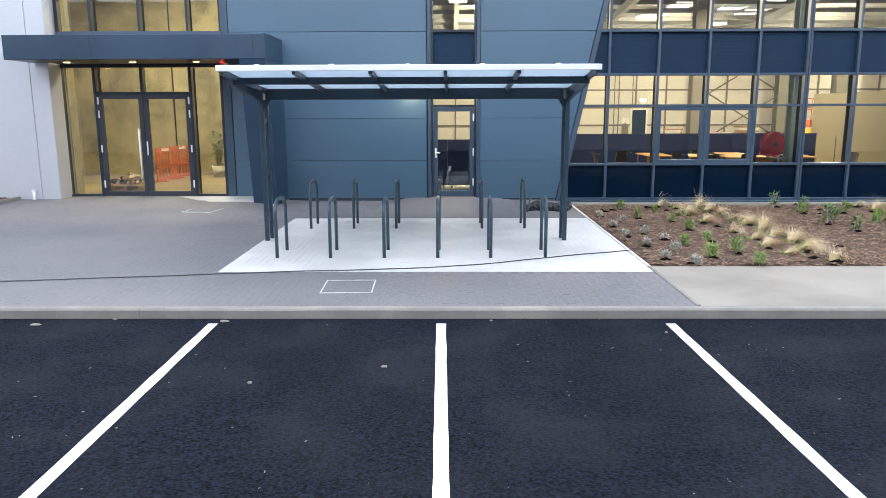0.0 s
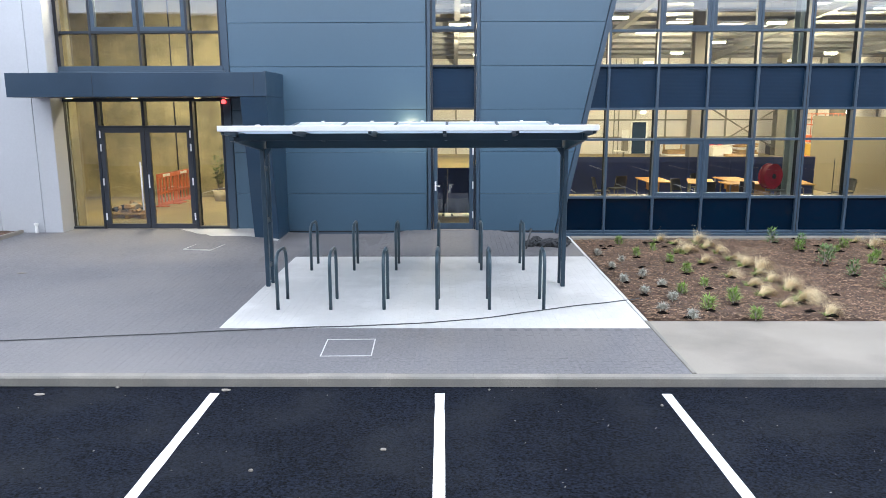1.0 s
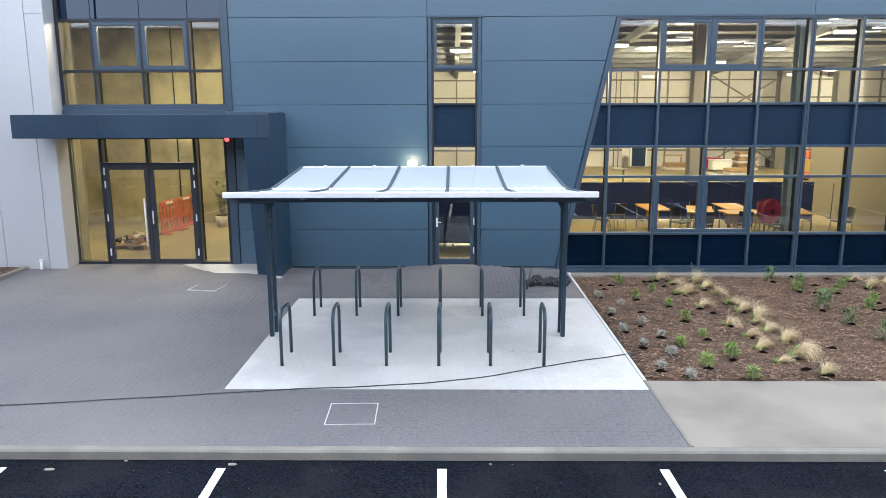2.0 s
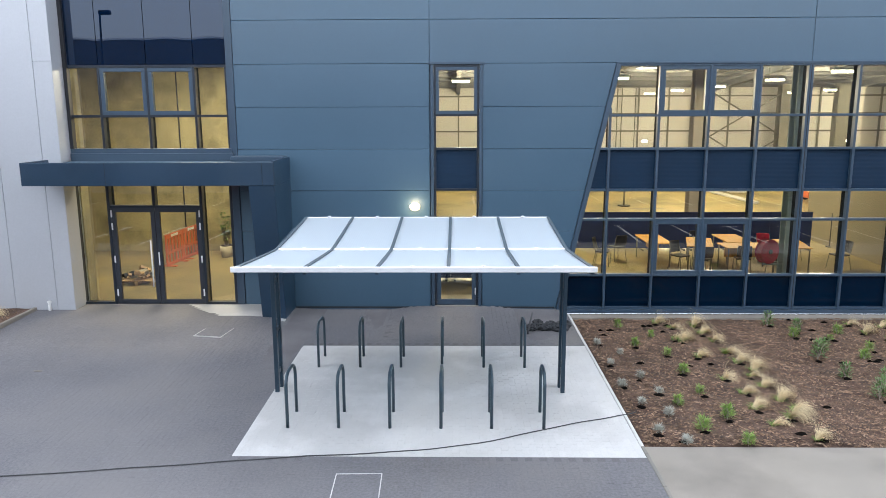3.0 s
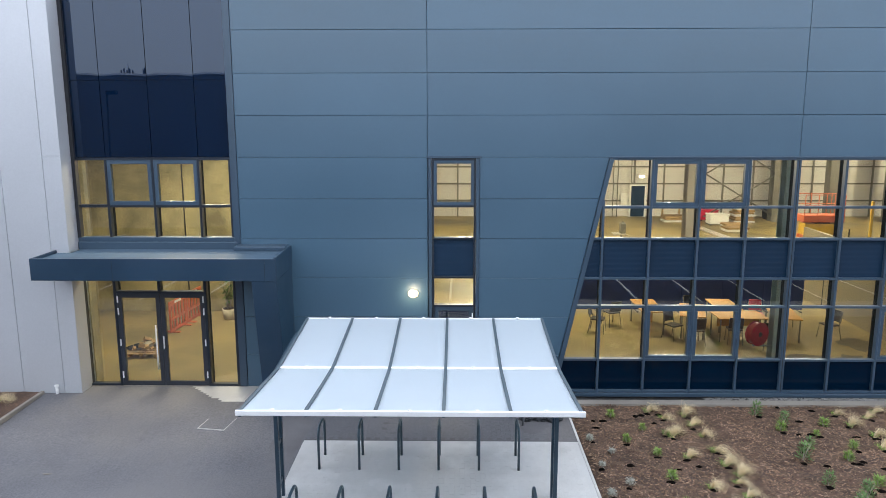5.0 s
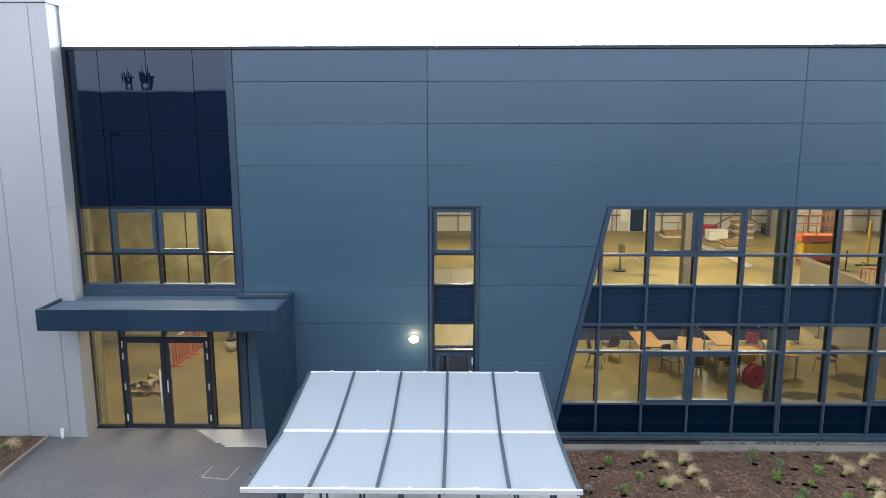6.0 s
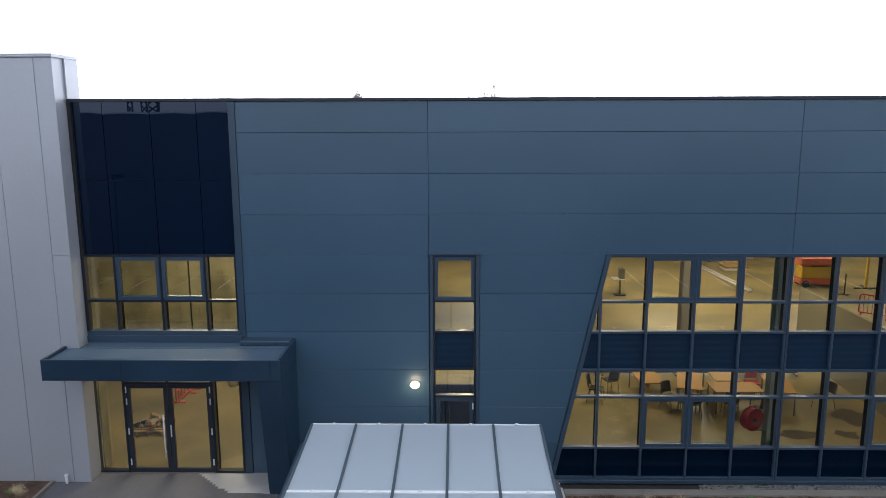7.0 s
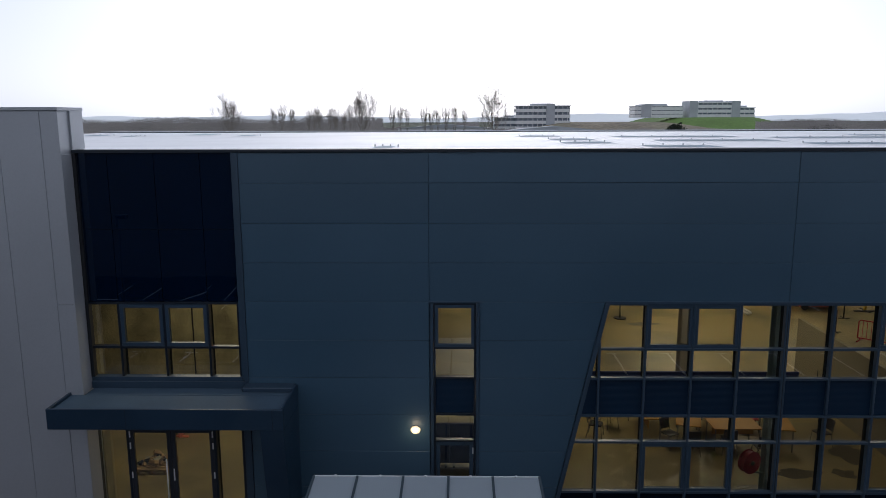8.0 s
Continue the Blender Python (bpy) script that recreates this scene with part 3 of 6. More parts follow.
def blade(bm, base, direction, length, bend, width, segs=4, droop=1.0):
    """One tapering leaf that arches over."""
    base, d = Vector(base), Vector(direction).normalized()
    side = d.cross(Vector((0, 0, 1)))
    side = side.normalized() if side.length > 1e-4 else Vector((1, 0, 0))
    p, prev = base.copy(), None
    flat = Vector((d.x, d.y, 0))
    for i in range(segs + 1):
        w = width * (1 - (i / segs) ** 1.5) + 0.0004
        row = (bm.verts.new(p - side * w), bm.verts.new(p + side * w))
        if prev:
            bm.faces.new((prev[0], prev[1], row[1], row[0]))
        prev = row
        d = (d + flat * bend * 0.3 - Vector((0, 0, 1)) * bend * droop * (i + 1) / segs).normalized()
        p = p + d * length / segs


def grass_clump(seed, wind):
    rng = random.Random(seed)
    root = thing("feather_grass", (0, 0, 0), "clump of blond feather grass bowed by the wind", "grass", "feather grasses in the bed")
    bm = bmesh.new()
    for _ in range(240):
        a = rng.uniform(0, 6.28)
        lean = rng.uniform(0.02, 0.30)
        d = (math.cos(a) * lean + wind * 0.72, math.sin(a) * lean, 1.0)
        blade(bm, (rng.gauss(0, 0.025), rng.gauss(0, 0.025), 0.0), d, rng.uniform(0.40, 0.72), rng.uniform(0.55, 1.1), rng.uniform(0.0009, 0.0017), 6, 1.25)
    part("blades", bm, "straw", root)
    bm = bmesh.new()
    for _ in range(70):
        a = rng.uniform(0, 6.28)
        blade(bm, (rng.gauss(0, 0.03), rng.gauss(0, 0.03), 0), (math.cos(a) * 0.5, math.sin(a) * 0.5, 1), rng.uniform(0.12, 0.26), 0.5, 0.003, 3)
    part("base_leaves", bm, "leaf", root, "green leaves at the foot")
    return root


def small_shrub(seed, material, name, label, group, count, height, spread, width):
    rng = random.Random(seed)
    root = thing(name, (0, 0, 0), label, "shrub", group)
    bm = bmesh.new()
    for _ in range(9):
        a = rng.uniform(0, 6.28)
        tube(bm, [(0, 0, -0.02), (math.cos(a) * spread * 0.3, math.sin(a) * spread * 0.3, height * 0.5), (math.cos(a) * spread * 0.6, math.sin(a) * spread * 0.6, height * 0.85)], 0.004, 4, 0.002)
    part("stems", bm, "twig", root)
    bm = bmesh.new()
    for _ in range(count):
        a, r, h = rng.uniform(0, 6.28), spread * math.sqrt(rng.random()), height * rng.uniform(0.05, 0.9)
        r *= 1 - 0.35 * h / height
        d = (math.cos(a) * 0.9 + rng.gauss(0, 0.4), math.sin(a) * 0.9 + rng.gauss(0, 0.4), rng.uniform(0.2, 1.4))
        blade(bm, (r * math.cos(a) * 0.7, r * math.sin(a) * 0.7, h), d, rng.uniform(0.06, 0.12), 0.2, width, 2)
    part("leaves", bm, material, root)
    return root


def planting():
    rng = random.Random(5)

    def spread(protos, places, low, high):
        used = set()
        for i, (x, y) in enumerate(places):
            p = protos[i % len(protos)]
            s = rng.uniform(low, high)
            z = 0.0 if x > 0 else 0.16
            m = Matrix.Translation((x, y, z)) @ Matrix.Rotation(rng.uniform(-0.5, 0.5), 4, "Z") @ Matrix.Diagonal((s, s, s, 1))
            if i < len(protos):
                p.matrix_basis = m
                p.scale = (s, s, s)
            else:
                q = copy_thing(p, Matrix.Translation((x, y, z)) @ Matrix.Rotation(rng.uniform(-0.5, 0.5), 4, "Z"))
                q.scale = (s, s, s)
    spread([grass_clump(k, w) for k, w in ((1, 0.55), (2, 0.4), (3, 0.7), (4, 0.5))], GRASS, 0.66, 0.95)
    spread([small_shrub(k, "leaf", "green_shrub", "small bright green young shrub in the mulch", "small shrubs", 230, 0.26, 0.15, 0.007) for k in (11, 12)], GREEN, 0.6, 0.9)
    spread([small_shrub(k, "leaf_dark", "leafy_shrub", "young broad-leaved shrub with glossy leaves", "leafy shrubs", 120, 0.45, 0.20, 0.016) for k in (21, 22)], TALL, 0.65, 0.95)
    spread([small_shrub(k, "leaf_grey", "silver_shrub", "small silver-grey lavender plant", "silver shrubs", 230, 0.20, 0.14, 0.005) for k in (31, 32)], SILVER, 0.5, 0.75)


# ---- main building ----
def wall_front():
    """Core wall with the three openings, and the cladding panels on it."""
    bm = bmesh.new()
    y0, y1 = FACE + 0.07, FACE + 0.25
    prism(bm, ((-5.10, -0.1), (-0.42, -0.1), (-0.42, 9.461), (-5.10, 9.461)), y0, y1)
    prism(bm, ((-0.42, 5.82), (0.70, 5.82), (0.70, 9.461), (-0.42, 9.461)), y0, y1)
    prism(bm, ((0.70, -0.1), (slant_x(-0.1), -0.1), (slant_x(5.82), 5.82), (0.70, 5.82)), y0, y1)
    prism(bm, ((0.70, 5.82), (26, 5.82), (26, 9.461), (0.70, 9.461)), y0, y1)
    prism(bm, ((14.95, -0.1), (26, -0.1), (26, 5.82), (14.95, 5.82)), y0, y1)
    wall = single("wall_front", bm, "trim", "dark blue-grey wall of flat horizontal cladding panels", "wall", "structure")
    gap = 0.003

    def panel(poly):
        ob = new("cladding_panel", mesh_of(prism(bmesh.new(), poly, FACE, FACE + 0.072, 0.006), "cladding_panel", "cladding"))
        ob.parent = wall
    for k in range(len(ROWS_Z) - 1):
        z0, z1 = ROWS_Z[k] + gap + (0.03 if k == 0 else 0), ROWS_Z[k + 1] - gap
        if z1 < 5.9:
            panel(((-5.02, z0), (-0.50, z0), (-0.50, z1), (-5.02, z1)))
            panel(((0.74, z0), (slant_x(z0) - 0.02, z0), (slant_x(z1) - 0.02, z1), (0.74, z1)))
            panel(((14.97, z0), (22, z0), (22, z1), (14.97, z1)))
        else:
            for x0, x1 in ((-5.02, -0.50), (-0.491, 8.214), (8.222, 16.9), (16.909, 25.0)):
                panel(((x0, z0), (x1, z0), (x1, z1), (x0, z1)))
    # parapet capping, corner and opening trims
    bm = bmesh.new()
    box(bm, -8.97, 26, FACE - 0.045, FACE + 0.42, 9.462, 9.535, bevel=0.006)
    single("parapet_capping", bm, "frame", "dark metal capping along the roof edge", "capping", "structure")
    for name, args in (("trim", (-5.185, -5.024, FACE - 0.03, FACE + 0.12, 3.19, 9.46)),
                       ("trim", (-5.207, -5.024, FACE - 0.03, FACE + 0.12, 0.12, 3.17)),
                       ("trim", (-0.475, -0.40, FACE - 0.035, FACE + 0.12, 0.03, 5.80)),
                       ("trim", (0.655, 0.735, FACE - 0.035, FACE + 0.12, 0.03, 5.80)),
                       ("trim", (-0.52, 0.78, FACE - 0.04, FACE + 0.12, 5.802, 5.855)),
                       ("trim", (3.78, 15.0, FACE - 0.04, FACE + 0.12, 5.795, 5.845)),
                       ("trim", (-5.0, -0.5, FACE - 0.02, FACE + 0.1, -0.02, 0.035)),
                       ("trim", (0.76, 2.5, FACE - 0.02, FACE + 0.1, -0.02, 0.035))):
        single(name, new_box(*args, bevel=0.006), "trim", "blue-grey folded metal trim", "trim", "structure")
    bm = bmesh.new()
    prism(bm, ((slant_x(0.0) - 0.01, 0.0), (slant_x(0.0) + 0.10, 0.0), (slant_x(5.79) + 0.10, 5.79), (slant_x(5.79) - 0.01, 5.79)), FACE - 0.04, FACE + 0.12, 0.006)
    single("trim", bm, "trim", "blue-grey slanted metal trim at the window wall", "trim", "structure")


def pane(parent, poly, material="glass", y=None, name="pane", label=""):
    y = FACE + 0.10 if y is None else y
    bm = prism(bmesh.new(), poly, y, y + 0.012)
    if material == "glass":  # every sheet leans back a little
        foot = min(p[1] for p in poly)
        lean = 0.0062 + 0.0012 * math.sin(5.3 * poly[0][0] + 3.1 * poly[0][1])
        for v in bm.verts:
            v.co.y += lean * (v.co.z - foot)
    ob = part(name, bm, material, parent, label)
    if material == "glass":
        ob.visible_shadow = False
        # the outer face mirrors; inner face and edges are clear
        ob.data.materials.append(M["clear"])
        for f in ob.data.polygons:
            f.material_index = 0 if f.normal.y < -0.9 else 1
    return ob


def rect(x0, x1, z0, z1):
    return ((x0, z0), (x1, z0), (x1, z1), (x0, z1))


def sash(parent, x0, x1, z0, z1, w=0.085):
    """An opening light: proud frame with its own glass."""
    bm = bmesh.new()
    ya, yb = FACE - 0.01, FACE + 0.11
    for a in ((x0, x1, z0, z0 + w), (x0, x1, z1 - w, z1), (x0, x0 + w, z0 + w, z1 - w), (x1 - w, x1, z0 + w, z1 - w)):
        box(bm, a[0], a[1], ya, yb, a[2], a[3], bevel=0.005)
    s = part("sash", bm, "trim", parent, "opening window frame")
    pane(s, rect(x0 + w - 0.01, x1 - w + 0.01, z0 + w - 0.01, z1 - w + 0.01), y=FACE + 0.03)


def louvre_panel(parent, poly_fn, z0, z1):
    bm = bmesh.new()
    n = 30
    for i in range(n):
        a = z0 + (z1 - z0) * i / n
        m = a + (z1 - z0) / n * 0.72
        b = z0 + (z1 - z0) * (i + 1) / n
        xa, xb = poly_fn(a)
        vs = [bm.verts.new(p) for p in ((xa, FACE + 0.064, a), (xb, FACE + 0.064, a), (xb, FACE + 0.0645, m), (xa, FACE + 0.0645, m), (xa, FACE + 0.068, b), (xb, FACE + 0.068, b))]
        bm.faces.new(vs[:4])
        bm.faces.new((vs[3], vs[2], vs[5], vs[4]))
    xa, xb = poly_fn(z0)
    xc, xd = poly_fn(z1)
    prism(bm, ((xa, z0), (xb, z0), (xd, z1), (xc, z1)), FACE + 0.105, FACE + 0.13)
    part("louvre", bm, "louvre", parent, "dark blue ribbed louvre panel")


def window_wall():
    """Two-storey glazed wall with one slanted end."""
    w = thing("window_1", (3.0, FACE, 0.0), "two-storey blue-grey framed window wall with a slanted end", "window", kind="structure")
    mull = [3.69, 4.815, 5.96, 7.09, 8.215, 9.34, 10.47, 11.60, 12.73, 13.86, 14.95]
    trans = [0.04, 0.855, 2.205, 2.905, 3.875, 4.64, 5.78]
    m = 0.028

    def left(z):
        return slant_x(z) + 0.10
    for i, x in enumerate(mull):
        z1 = 5.78
        z0 = 0.0
        ww = 0.055 if i in (4, 8) else m
        if x < left(5.78):
            z1 = SLANT[0][1] + (x - 0.10 - SLANT[0][0]) * (SLANT[1][1] - SLANT[0][1]) / (SLANT[1][0] - SLANT[0][0])
        part("mullion", new_box(x - ww, x + ww, FACE - 0.03, FACE + 0.116, z0, z1, bevel=0.006), "trim", w)
        part("inner_mullion", new_box(x - ww, x + ww, FACE + 0.117, FACE + 0.27, z0, z1 - 0.03), "inner_dark", w, "dark inner box of the mullion")
        if ww > m:
            part("mullion_groove", new_box(x - 0.008, x + 0.008, FACE - 0.034, FACE - 0.028, z0 + 0.02, z1 - 0.02), "black", w)
    for z in trans:
        x0 = left(z) - 0.02
        part("transom", new_box(x0, 15.0, FACE - 0.022, FACE + 0.114, z - m, z + m, bevel=0.005), "trim", w)
    part("sill", new_box(2.62, 15.0, FACE - 0.07, FACE + 0.12, -0.09, 0.005, bevel=0.008), "trim", w, "folded metal sill")
    # bays
    edges = [None] + mull
    for k in range(len(trans) - 1):
        z0, z1 = trans[k] + m, trans[k + 1] - m
        for i in range(len(edges) - 1):
            xr = edges[i + 1] - m
            if i == 0:
                xl0, xl1 = left(z0), left(z1)
                if xl0 >= xr - 0.02:
                    continue
                if xl1 > xr:
                    zt = SLANT[0][1] + (xr - 0.10 - SLANT[0][0]) * (SLANT[1][1] - SLANT[0][1]) / (SLANT[1][0] - SLANT[0][0])
                    poly = ((xl0, z0), (xr, z0), (xr, zt))
                    fn = None
                else:
                    poly = ((xl0, z0), (xr, z0), (xr, z1), (xl1, z1))
            else:
                xl = edges[i] + m
                if i == 1 and left(z1) > xl:
                    zb = SLANT[0][1] + (xl - 0.10 - SLANT[0][0]) * (SLANT[1][1] - SLANT[0][1]) / (SLANT[1][0] - SLANT[0][0])
                    poly = ((xl, z0), (xr, z0), (xr, z1), (left(z1), z1), (xl, max(z0 + 0.01, zb))) if zb > z0 else ((left(z0), z0), (xr, z0), (xr, z1), (left(z1), z1))
                else:
                    poly = rect(xl, xr, z0, z1)
            if k == 3:
                if i == 0:
                    louvre_panel(w, lambda z, xr=xr: (min(left(z), xr - 0.005), xr), z0, z1)
                else:
                    louvre_panel(w, lambda z, a=poly[0][0], xr=xr: (a, xr), z0, z1)
            elif k == 0:
                pane(w, poly, "low_panel", FACE + 0.06, "spandrel", "dark blue glazed lower panel")
            elif k in (1, 5) and i in (2, 3, 7, 8):
                sash(w, poly[0][0], poly[1][0], z0, z1)
            else:
                pane(w, poly)


def slit_window():
    w = thing("window_2", (0.13, FACE, 2.2), "tall narrow blue-grey framed window over the side door", "window", kind="structure")
    x0, x1 = -0.395, 0.65
    for a, b in ((x0, x0 + 0.045), (x1 - 0.045, x1)):
        part("mullion", new_box(a, b, FACE - 0.02, FACE + 0.16, 0.10, 5.80, bevel=0.005), "frame", w)
    for z in (5.775, 4.66, 3.885, 2.925, 2.215):
        part("transom", new_box(x0 + 0.045, x1 - 0.045, FACE - 0.01, FACE + 0.15, z - 0.026, z + 0.026, bevel=0.005), "frame", w)
    a, b = x0 + 0.045, x1 - 0.045
    sash(w, a, b, 4.686, 5.749, 0.075)
    pane(w, rect(a, b, 3.911, 4.634))
    louvre_panel(w, lambda z: (a, b), 2.951, 3.859)
    pane(w, rect(a, b, 2.241, 2.899))


def leaf_handle(parent, x, y, z0, z1):
    bm = bmesh.new()
    tube(bm, [(x, y - 0.07, z0), (x, y - 0.07, z1)], 0.019, 10)
    for z in (z0 + 0.12, z1 - 0.12):
        tube(bm, [(x, y, z), (x, y - 0.07, z)], 0.011, 8)
    part("handle", bm, "white_metal", parent, "long pale steel pull handle")


def hinges(parent, x, y, zs):
    for z in zs:
        bm = bmesh.new()
        box(bm, x - 0.016, x + 0.016, y - 0.02, y + 0.005, z - 0.085, z + 0.085, bevel=0.005)
        part("hinge", bm, "white_metal", parent, "pale metal hinge")


def door_leaf(name, label, x0, x1, z0, z1, y, style=0.075, foot=0.12, material="door_grey"):
    d = thing(name, ((x0 + x1) / 2, y, z0), label, "door", kind="structure")
    bm = bmesh.new()
    for a in ((x0, x1, z0, z0 + foot), (x0, x1, z1 - style, z1), (x0, x0 + style, z0 + foot, z1 - style), (x1 - style, x1, z0 + foot, z1 - style)):
        box(bm, a[0], a[1], y, y + 0.07, a[2], a[3], bevel=0.004)
    part("door_frame", bm, material, d)
    pane(d, rect(x0 + style - 0.008, x1 - style + 0.008, z0 + foot - 0.008, z1 - style + 0.008), y=y + 0.03)
    return d


def side_door():
    d = door_leaf("door_3", "glazed side door with a blue-grey frame and white lever handle", -0.345, 0.60, 0.105, 2.185, FACE + 0.02, 0.10, 0.14, "trim")
    bm = bmesh.new()
    box(bm, -0.315, -0.275, FACE - 0.002, FACE + 0.02, 1.02, 1.24, bevel=0.006)
    tube(bm, [(-0.295, FACE, 1.14), (-0.295, FACE - 0.05, 1.14), (-0.19, FACE - 0.055, 1.135)], 0.011, 8)
    part("handle", bm, "white_metal", d, "white lever handle with plate")
    hinges(d, 0.585, FACE + 0.01, (0.45, 1.15, 1.95))
    single("threshold", new_box(-0.40, 0.66, FACE - 0.06, FACE + 0.2, -0.05, 0.10, bevel=0.01), "path", "low concrete door threshold", "threshold", "structure")


def entrance():
    w = thing("window_3", (-7.0, FACE, 0.12), "full-height dark framed entrance glazing with opening lights", "window", kind="structure")
    xs = [-8.95, -8.17, -7.05, -5.95, -5.20]
    low = [-9.0, -8.20, -7.10, -5.97, -5.24]
    y = FACE
    for i, x in enumerate(xs):
        ww = 0.035
        z0 = 2.56 if i == 2 else 0.12
        part("mullion", new_box(low[i] - ww, low[i] + ww, y - 0.02, y + 0.15, z0, 3.14, bevel=0.005), "frame", w)
        part("mullion", new_box(x - ww, x + ww, y - 0.02, y + 0.15, 3.88, 9.44, bevel=0.005) if i == 0 else new_box(x - 0.028, x + 0.028, y - 0.02, y + 0.15, 3.88, 5.80, bevel=0.005), "frame", w)
    for x0, x1, z in ((-9.0, -5.24, 3.14), (-8.20, -5.97, 2.53), (-9.0, -8.20, 0.15), (-5.97, -5.24, 0.15), (-8.95, -5.2, 4.66), (-8.95, -5.2, 5.79)):
        part("transom", new_box(x0, x1, y - 0.015, y + 0.14, z - 0.03, z + 0.03, bevel=0.005), "frame", w)
    part("head", new_box(-9.03, -5.2, y + 0.0, y + 0.14, 3.171, 3.26), "frame", w)
    for x in xs[1:4]:
        part("inner_mullion", new_box(x - 0.028, x + 0.028, y + 0.151, y + 0.26, 3.88, 5.80), "inner_dark", w)
    for x in low[1:2] + low[3:4]:
        part("inner_mullion", new_box(x - 0.035, x + 0.035, y + 0.151, y + 0.26, 0.12, 3.14), "inner_dark", w)
    part("sill", new_box(-8.95, -5.15, y - 0.06, y + 0.14, 3.80, 3.91, bevel=0.006), "trim", w, "blue-grey metal sill")
    # lower panes
    pane(w, rect(-8.965, -8.235, 0.18, 3.11))
    pane(w, rect(-5.935, -5.275, 0.18, 3.11))
    pane(w, rect(-8.165, -7.135, 2.56, 3.11))
    pane(w, rect(-7.065, -6.005, 2.56, 3.11))
    # upper panes
    for a, b in ((-8.92, -8.20), (-8.14, -7.08), (-7.02, -5.98), (-5.92, -5.23)):
        pane(w, rect(a, b, 3.91, 4.63))
    pane(w, rect(-8.92, -8.20, 4.69, 5.76))
    pane(w, rect(-5.92, -5.23, 4.69, 5.76))
    sash(w, -8.14, -7.08, 4.69, 5.76, 0.09)
    sash(w, -7.02, -5.98, 4.69, 5.76, 0.09)
    # dark spandrel sheets up to the roof edge in two rows, each a little out of true
    lean = ((0.0, 0.0004, 0.0, -0.0006), (-0.0024, -0.0018, -0.0018, -0.0028))
    for row, (z0, z1) in enumerate(((5.83, 7.612), (7.624, 9.458))):
        for i, (a, b) in enumerate(((-8.92, -8.18), (-8.165, -7.058), (-7.042, -5.958), (-5.942, -5.18))):
            bm = bmesh.new()
            n = 10
            g = []
            for j in range(n + 1):
                line = []
                for k in range(n + 1):
                    x, z = a + (b - a) * k / n, z0 + (z1 - z0) * j / n
                    u, v = (k / n - 0.5) * 2, (j / n - 0.5) * 2
                    bow = 0.0022 * (1 - u * u) * (-1) ** i + 0.0012 * u * u * v
                    line.append(bm.verts.new((x, FACE + 0.03 + bow + lean[row][i] * (z - z0), z)))
                g.append(line)
            for j in range(n):
                for k in range(n):
                    f = bm.faces.new((g[j][k], g[j][k + 1], g[j + 1][k + 1], g[j + 1][k]))
                    f.smooth = True
            prism(bm, rect(a + 0.002, b - 0.002, z0 + 0.002, z1 - 0.002), FACE + 0.045, FACE + 0.065)
            part("spandrel", bm, "spandrel", w, "mirror-dark spandrel glass sheet")
    part("backing", new_box(-8.98, -5.12, FACE + 0.075, FACE + 0.25, 5.82, 9.46), "black", w)
    for name, x0, x1, hx in (("door_1", -8.16, -7.105, -8.145), ("door_2", -7.095, -6.01, -6.025)):
        d = door_leaf(name, "glazed entrance door leaf in a dark aluminium frame", x0, x1, 0.135, 2.50, y - 0.005, 0.105, 0.11)
        hinges(d, hx, y - 0.01, (0.42, 1.25, 2.05, 2.36))
        if name == "door_1":
            leaf_handle(d, -7.22, y - 0.01, 0.58, 1.72)
        else:
            part("lock_plate", new_box(-7.08, -7.05, y - 0.025, y - 0.004, 1.1, 1.42, bevel=0.004), "white_metal", d, "pale lock plate")
    single("threshold", new_box(-9.0, -5.1, FACE - 0.05, FACE + 0.2, -0.05, 0.128, bevel=0.008), "path", "low concrete entrance threshold", "threshold", "structure")


